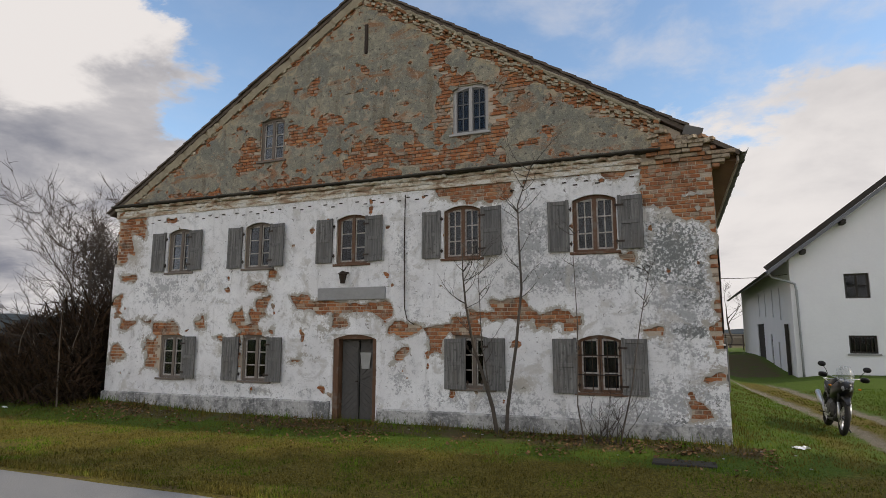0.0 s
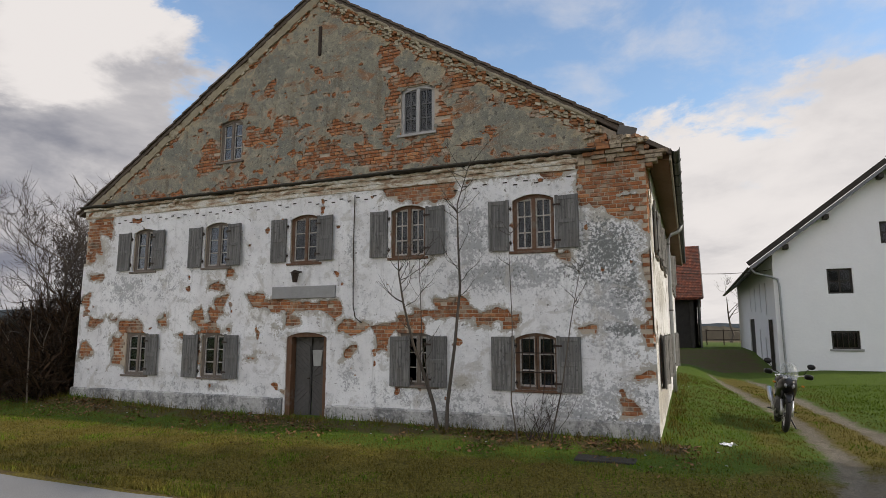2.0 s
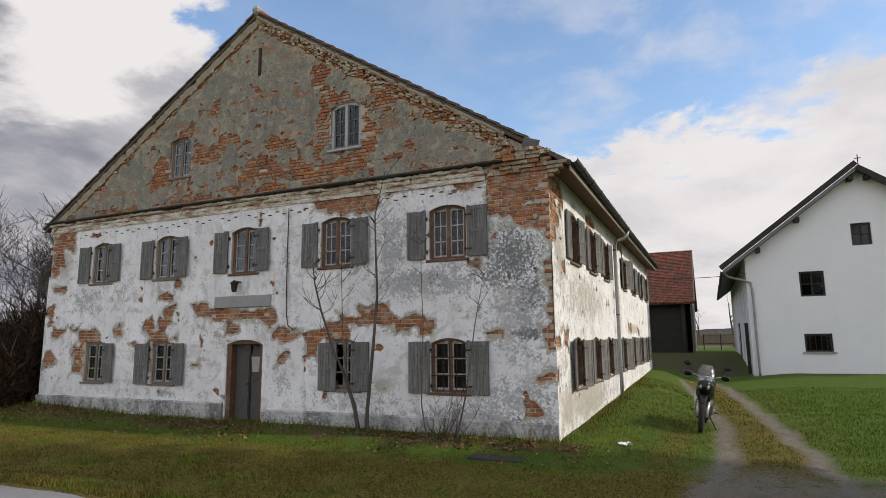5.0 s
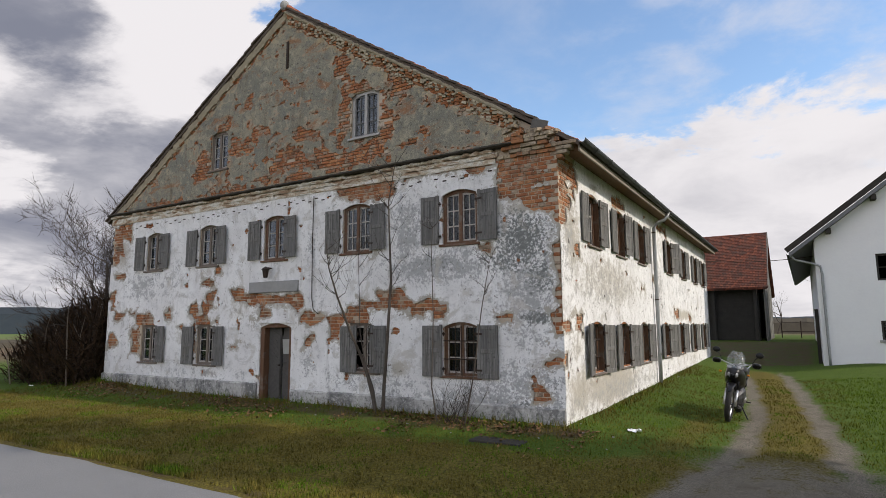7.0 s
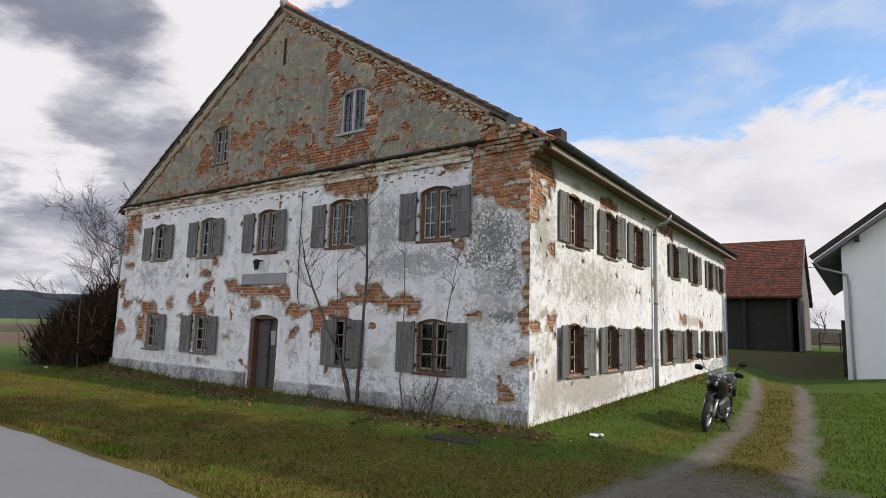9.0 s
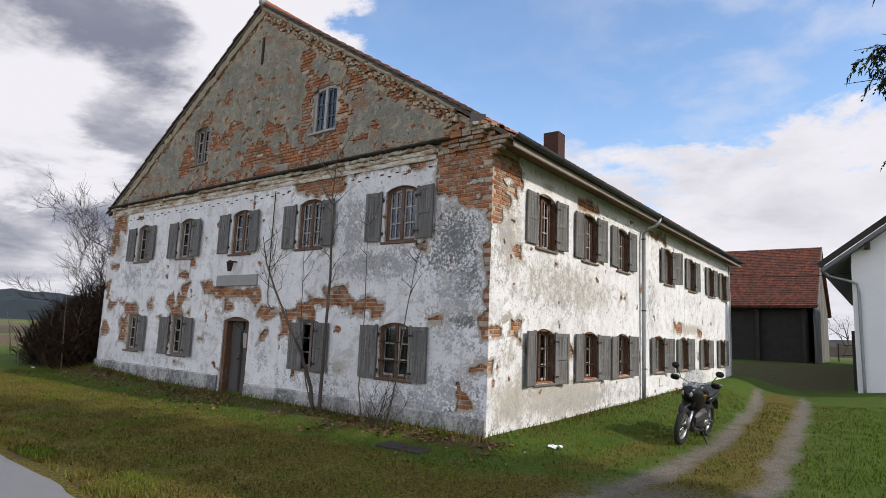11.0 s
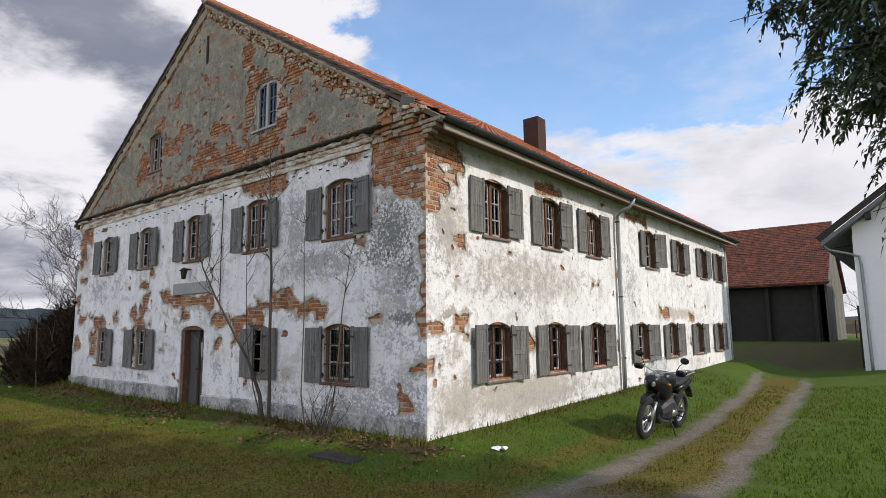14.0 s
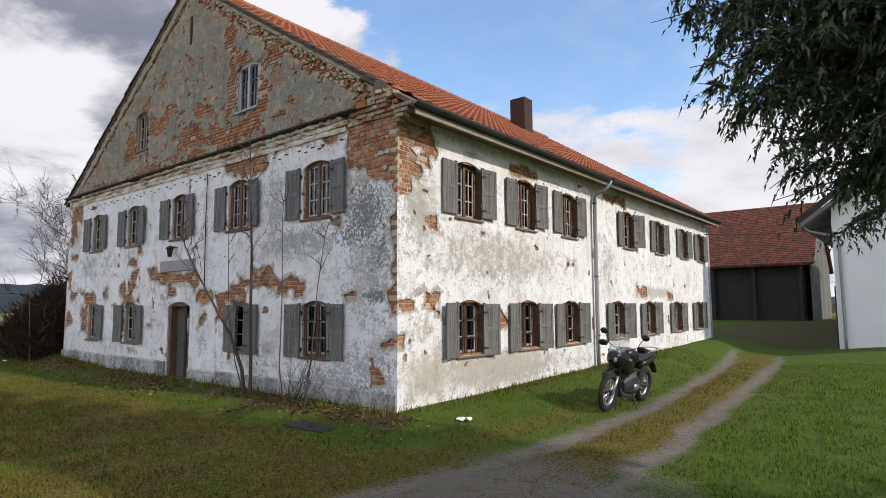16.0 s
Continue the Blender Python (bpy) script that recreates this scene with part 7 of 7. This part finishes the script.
part("tank", loft([(0.42, 0.10, 0.85, 1.02), (0.30, 0.17, 0.80, 1.10), (0.10, 0.19, 0.78, 1.08), (-0.10, 0.13, 0.78, 0.98), (-0.18, 0.08, 0.80, 0.92)]), BIKE_BLACK, bike, smooth=True)
part("seat", loft([(-0.10, 0.10, 0.78, 0.90), (-0.28, 0.15, 0.79, 0.89), (-0.5, 0.15, 0.82, 0.95), (-0.8, 0.13, 0.86, 0.98), (-0.95, 0.07, 0.88, 0.96)]), SEAT, bike, smooth=True)
part("tail_fairing", loft([(-0.3, 0.12, 0.66, 0.80), (-0.6, 0.14, 0.70, 0.85), (-0.95, 0.10, 0.78, 0.90), (-1.1, 0.05, 0.82, 0.88)]), BIKE_BLACK, bike, smooth=True)
part("rear_mudguard", loft([(-0.95, 0.06, 0.74, 0.79), (-1.1, 0.07, 0.62, 0.70), (-1.22, 0.06, 0.5, 0.56)]), BIKE_BLACK, bike, smooth=True)
bm = bmesh.new()
for s in (-1, 1):
    tube(bm, [(0.10 * s, -0.55, 0.96), (0.12 * s, -0.85, 1.0), (0.10 * s, -1.1, 1.0), (0, -1.15, 1.0)], 0.011, 6)
part("luggage_rack", bm, STEEL, bike)
part("engine_block", loft([(0.32, 0.10, 0.28, 0.50), (0.2, 0.17, 0.24, 0.62), (0.0, 0.19, 0.22, 0.66), (-0.2, 0.17, 0.24, 0.52), (-0.32, 0.09, 0.28, 0.44)]), ENGINE, bike)
part("engine_cover", loft([(0.14, 0.10, 0.33, 0.44), (0.08, 0.205, 0.30, 0.47), (-0.08, 0.205, 0.30, 0.47), (-0.14, 0.10, 0.33, 0.44)]), STEEL, bike, "bright round engine cover", smooth=True)
part("cylinder", worn_box(-0.11, 0.11, 0.02, 0.24, 0.52, 0.78, 0.02), ENGINE, bike)
part("skid_plate", loft([(0.45, 0.08, 0.30, 0.44), (0.38, 0.12, 0.21, 0.32), (0.0, 0.14, 0.19, 0.24), (-0.2, 0.12, 0.2, 0.24)]), ENGINE, bike)
for s in (-1, 1):
    bm = bmesh.new()
    tube(bm, [(0.09 * s, -0.22, 0.40), (0.095 * s, -0.72, 0.32)], 0.026, 6)
    part("swingarm", bm, ENGINE, bike)
    bm = bmesh.new()
    tube(bm, [(0.13 * s, 0.45, 0.95), (0.15 * s, 0.2, 0.72), (0.13 * s, -0.2, 0.66), (0.11 * s, -0.6, 0.80)], 0.017, 6)
    part("frame_tube", bm, BIKE_BLACK, bike)
    bm = bmesh.new()
    tube(bm, [(0.02 * s, 0.44, 1.06), (0.16 * s, 0.43, 1.10), (0.28 * s, 0.36, 1.13), (0.40 * s, 0.30, 1.12)], 0.012, 6)
    bar = part("handlebar", bm, STEEL, bike)
    bm = bmesh.new()
    tube(bm, [(0.30 * s, 0.35, 1.13), (0.42 * s, 0.29, 1.12)], 0.019, 8)
    part("grip", bm, RUBBER, bar)
    part("hand_guard", loft([(0.46, 0.0, 0, 0.01), (0.45, 0.07, -0.05, 0.05), (0.40, 0.085, -0.055, 0.055), (0.38, 0.0, -0.01, 0.01)]), BIKE_BLACK, bar, smooth=True).matrix_basis = Matrix.Translation((0.36 * s, 0.0, 1.12))
    bm = bmesh.new()
    tube(bm, [(0.27 * s, 0.37, 1.14), (0.32 * s, 0.38, 1.24), (0.38 * s, 0.37, 1.31)], 0.007, 5)
    stem = part("mirror_stem", bm, BIKE_BLACK, bike)
    bm = bmesh.new()
    bmesh.ops.create_uvsphere(bm, u_segments=12, v_segments=8, radius=0.065, matrix=Matrix.Translation((0.39 * s, 0.37, 1.33)) @ Matrix.Diagonal((1.15, 0.35, 0.85, 1)))
    part("mirror", bm, BIKE_BLACK, stem, smooth=True)
    bm = bmesh.new()
    bmesh.ops.create_uvsphere(bm, u_segments=10, v_segments=6, radius=0.024, matrix=Matrix.Translation((0.25 * s, 0.58, 0.93)) @ Matrix.Diagonal((1.3, 1, 0.8, 1)))
    part("indicator", bm, AMBER, bike)
    bm = bmesh.new()
    bmesh.ops.create_uvsphere(bm, u_segments=12, v_segments=8, radius=0.042, matrix=Matrix.Translation((0.085 * s, 0.70, 1.045)) @ Matrix.Diagonal((1, 0.6, 1, 1)))
    part("headlight", bm, LENS, bike, smooth=True)
    bm = bmesh.new()
    tube(bm, [(0.14 * s, -0.12, 0.33), (0.27 * s, -0.13, 0.33)], 0.014, 6)
    part("foot_peg", bm, RUBBER, bike)
part("main_headlight", worn_box(-0.095, 0.095, 0.735, 0.80, 0.865, 0.965, 0.03), LENS, bike, "wide glass headlight")
bm = bmesh.new()
rows = []
for z, y, hw in ((1.05, 0.70, 0.15), (1.15, 0.63, 0.165), (1.26, 0.56, 0.15), (1.35, 0.50, 0.09)):
    rows.append([bm.verts.new((hw * t, y - 0.09 * t * t, z)) for t in np.linspace(-1, 1, 9)])
for a, b in zip(rows, rows[1:]):
    for k in range(8):
        bm.faces.new((a[k], a[k + 1], b[k + 1], b[k]))
bmesh.ops.solidify(bm, geom=bm.faces[:], thickness=0.005)
part("windscreen", bm, SCREEN, bike, "small clear windscreen", smooth=True)
bm = bmesh.new()
tube(bm, [(0.10, 0.25, 0.50), (0.15, 0.2, 0.30), (0.16, -0.2, 0.30), (0.17, -0.45, 0.45)], 0.024, 8)
ex = part("exhaust_pipe", bm, STEEL, bike, smooth=True)
bm = bmesh.new()
tube(bm, [(0.17, -0.42, 0.44), (0.19, -0.55, 0.52), (0.20, -0.98, 0.68)], [0.03, 0.055, 0.058], 10)
part("silencer", bm, STEEL, ex, smooth=True)
bm = bmesh.new()
tube(bm, [(-0.12, 0.02, 0.26), (-0.30, 0.10, -0.03)], 0.013, 6)
box(bm, -0.34, -0.27, 0.06, 0.14, -0.04, -0.025)
part("side_stand", bm, BIKE_BLACK, bike)

# ---- litter ----
def litter(x, y, size, seed, label):
    rr_ = random.Random(seed)
    bm = bmesh.new()
    bmesh.ops.create_grid(bm, x_segments=7, y_segments=5, size=0.5)
    for v in bm.verts:
        v.co = Vector((v.co.x * size * 1.5 + rr_.gauss(0, size * 0.06), v.co.y * size + rr_.gauss(0, size * 0.06), abs(rr_.gauss(0.3, 0.22)) * size * 0.55))
    bmesh.ops.solidify(bm, geom=bm.faces[:], thickness=0.003)
    ob = tagged(part("litter", bm, WHITE), label, "litter")
    ob.matrix_basis = Matrix.Translation((x, y, float(ground_height(x, y)) + 0.012)) @ Matrix.Rotation(rr_.uniform(0, 3), 4, "Z")


litter(1.04, 0.38, 0.15, 1, "crumpled white paper lying in the grass")
litter(-16.6, -0.9, 0.10, 2, "crumpled white paper beside the thicket")

# dark drain cover at the wall foot
cover = thing("drain_cover", "dark weathered drain cover sunk in the grass", "drain cover")
zc = float(ground_height(-0.7, -1.0))
part("slab", worn_box(-1.2, -0.3, -1.28, -0.72, zc - 0.06, zc + 0.012, 0.008), DARK_WOOD, cover)
part("rim", worn_box(-1.26, -0.30, -0.715, -0.66, zc - 0.06, zc + 0.02, 0.008), STONE, cover)
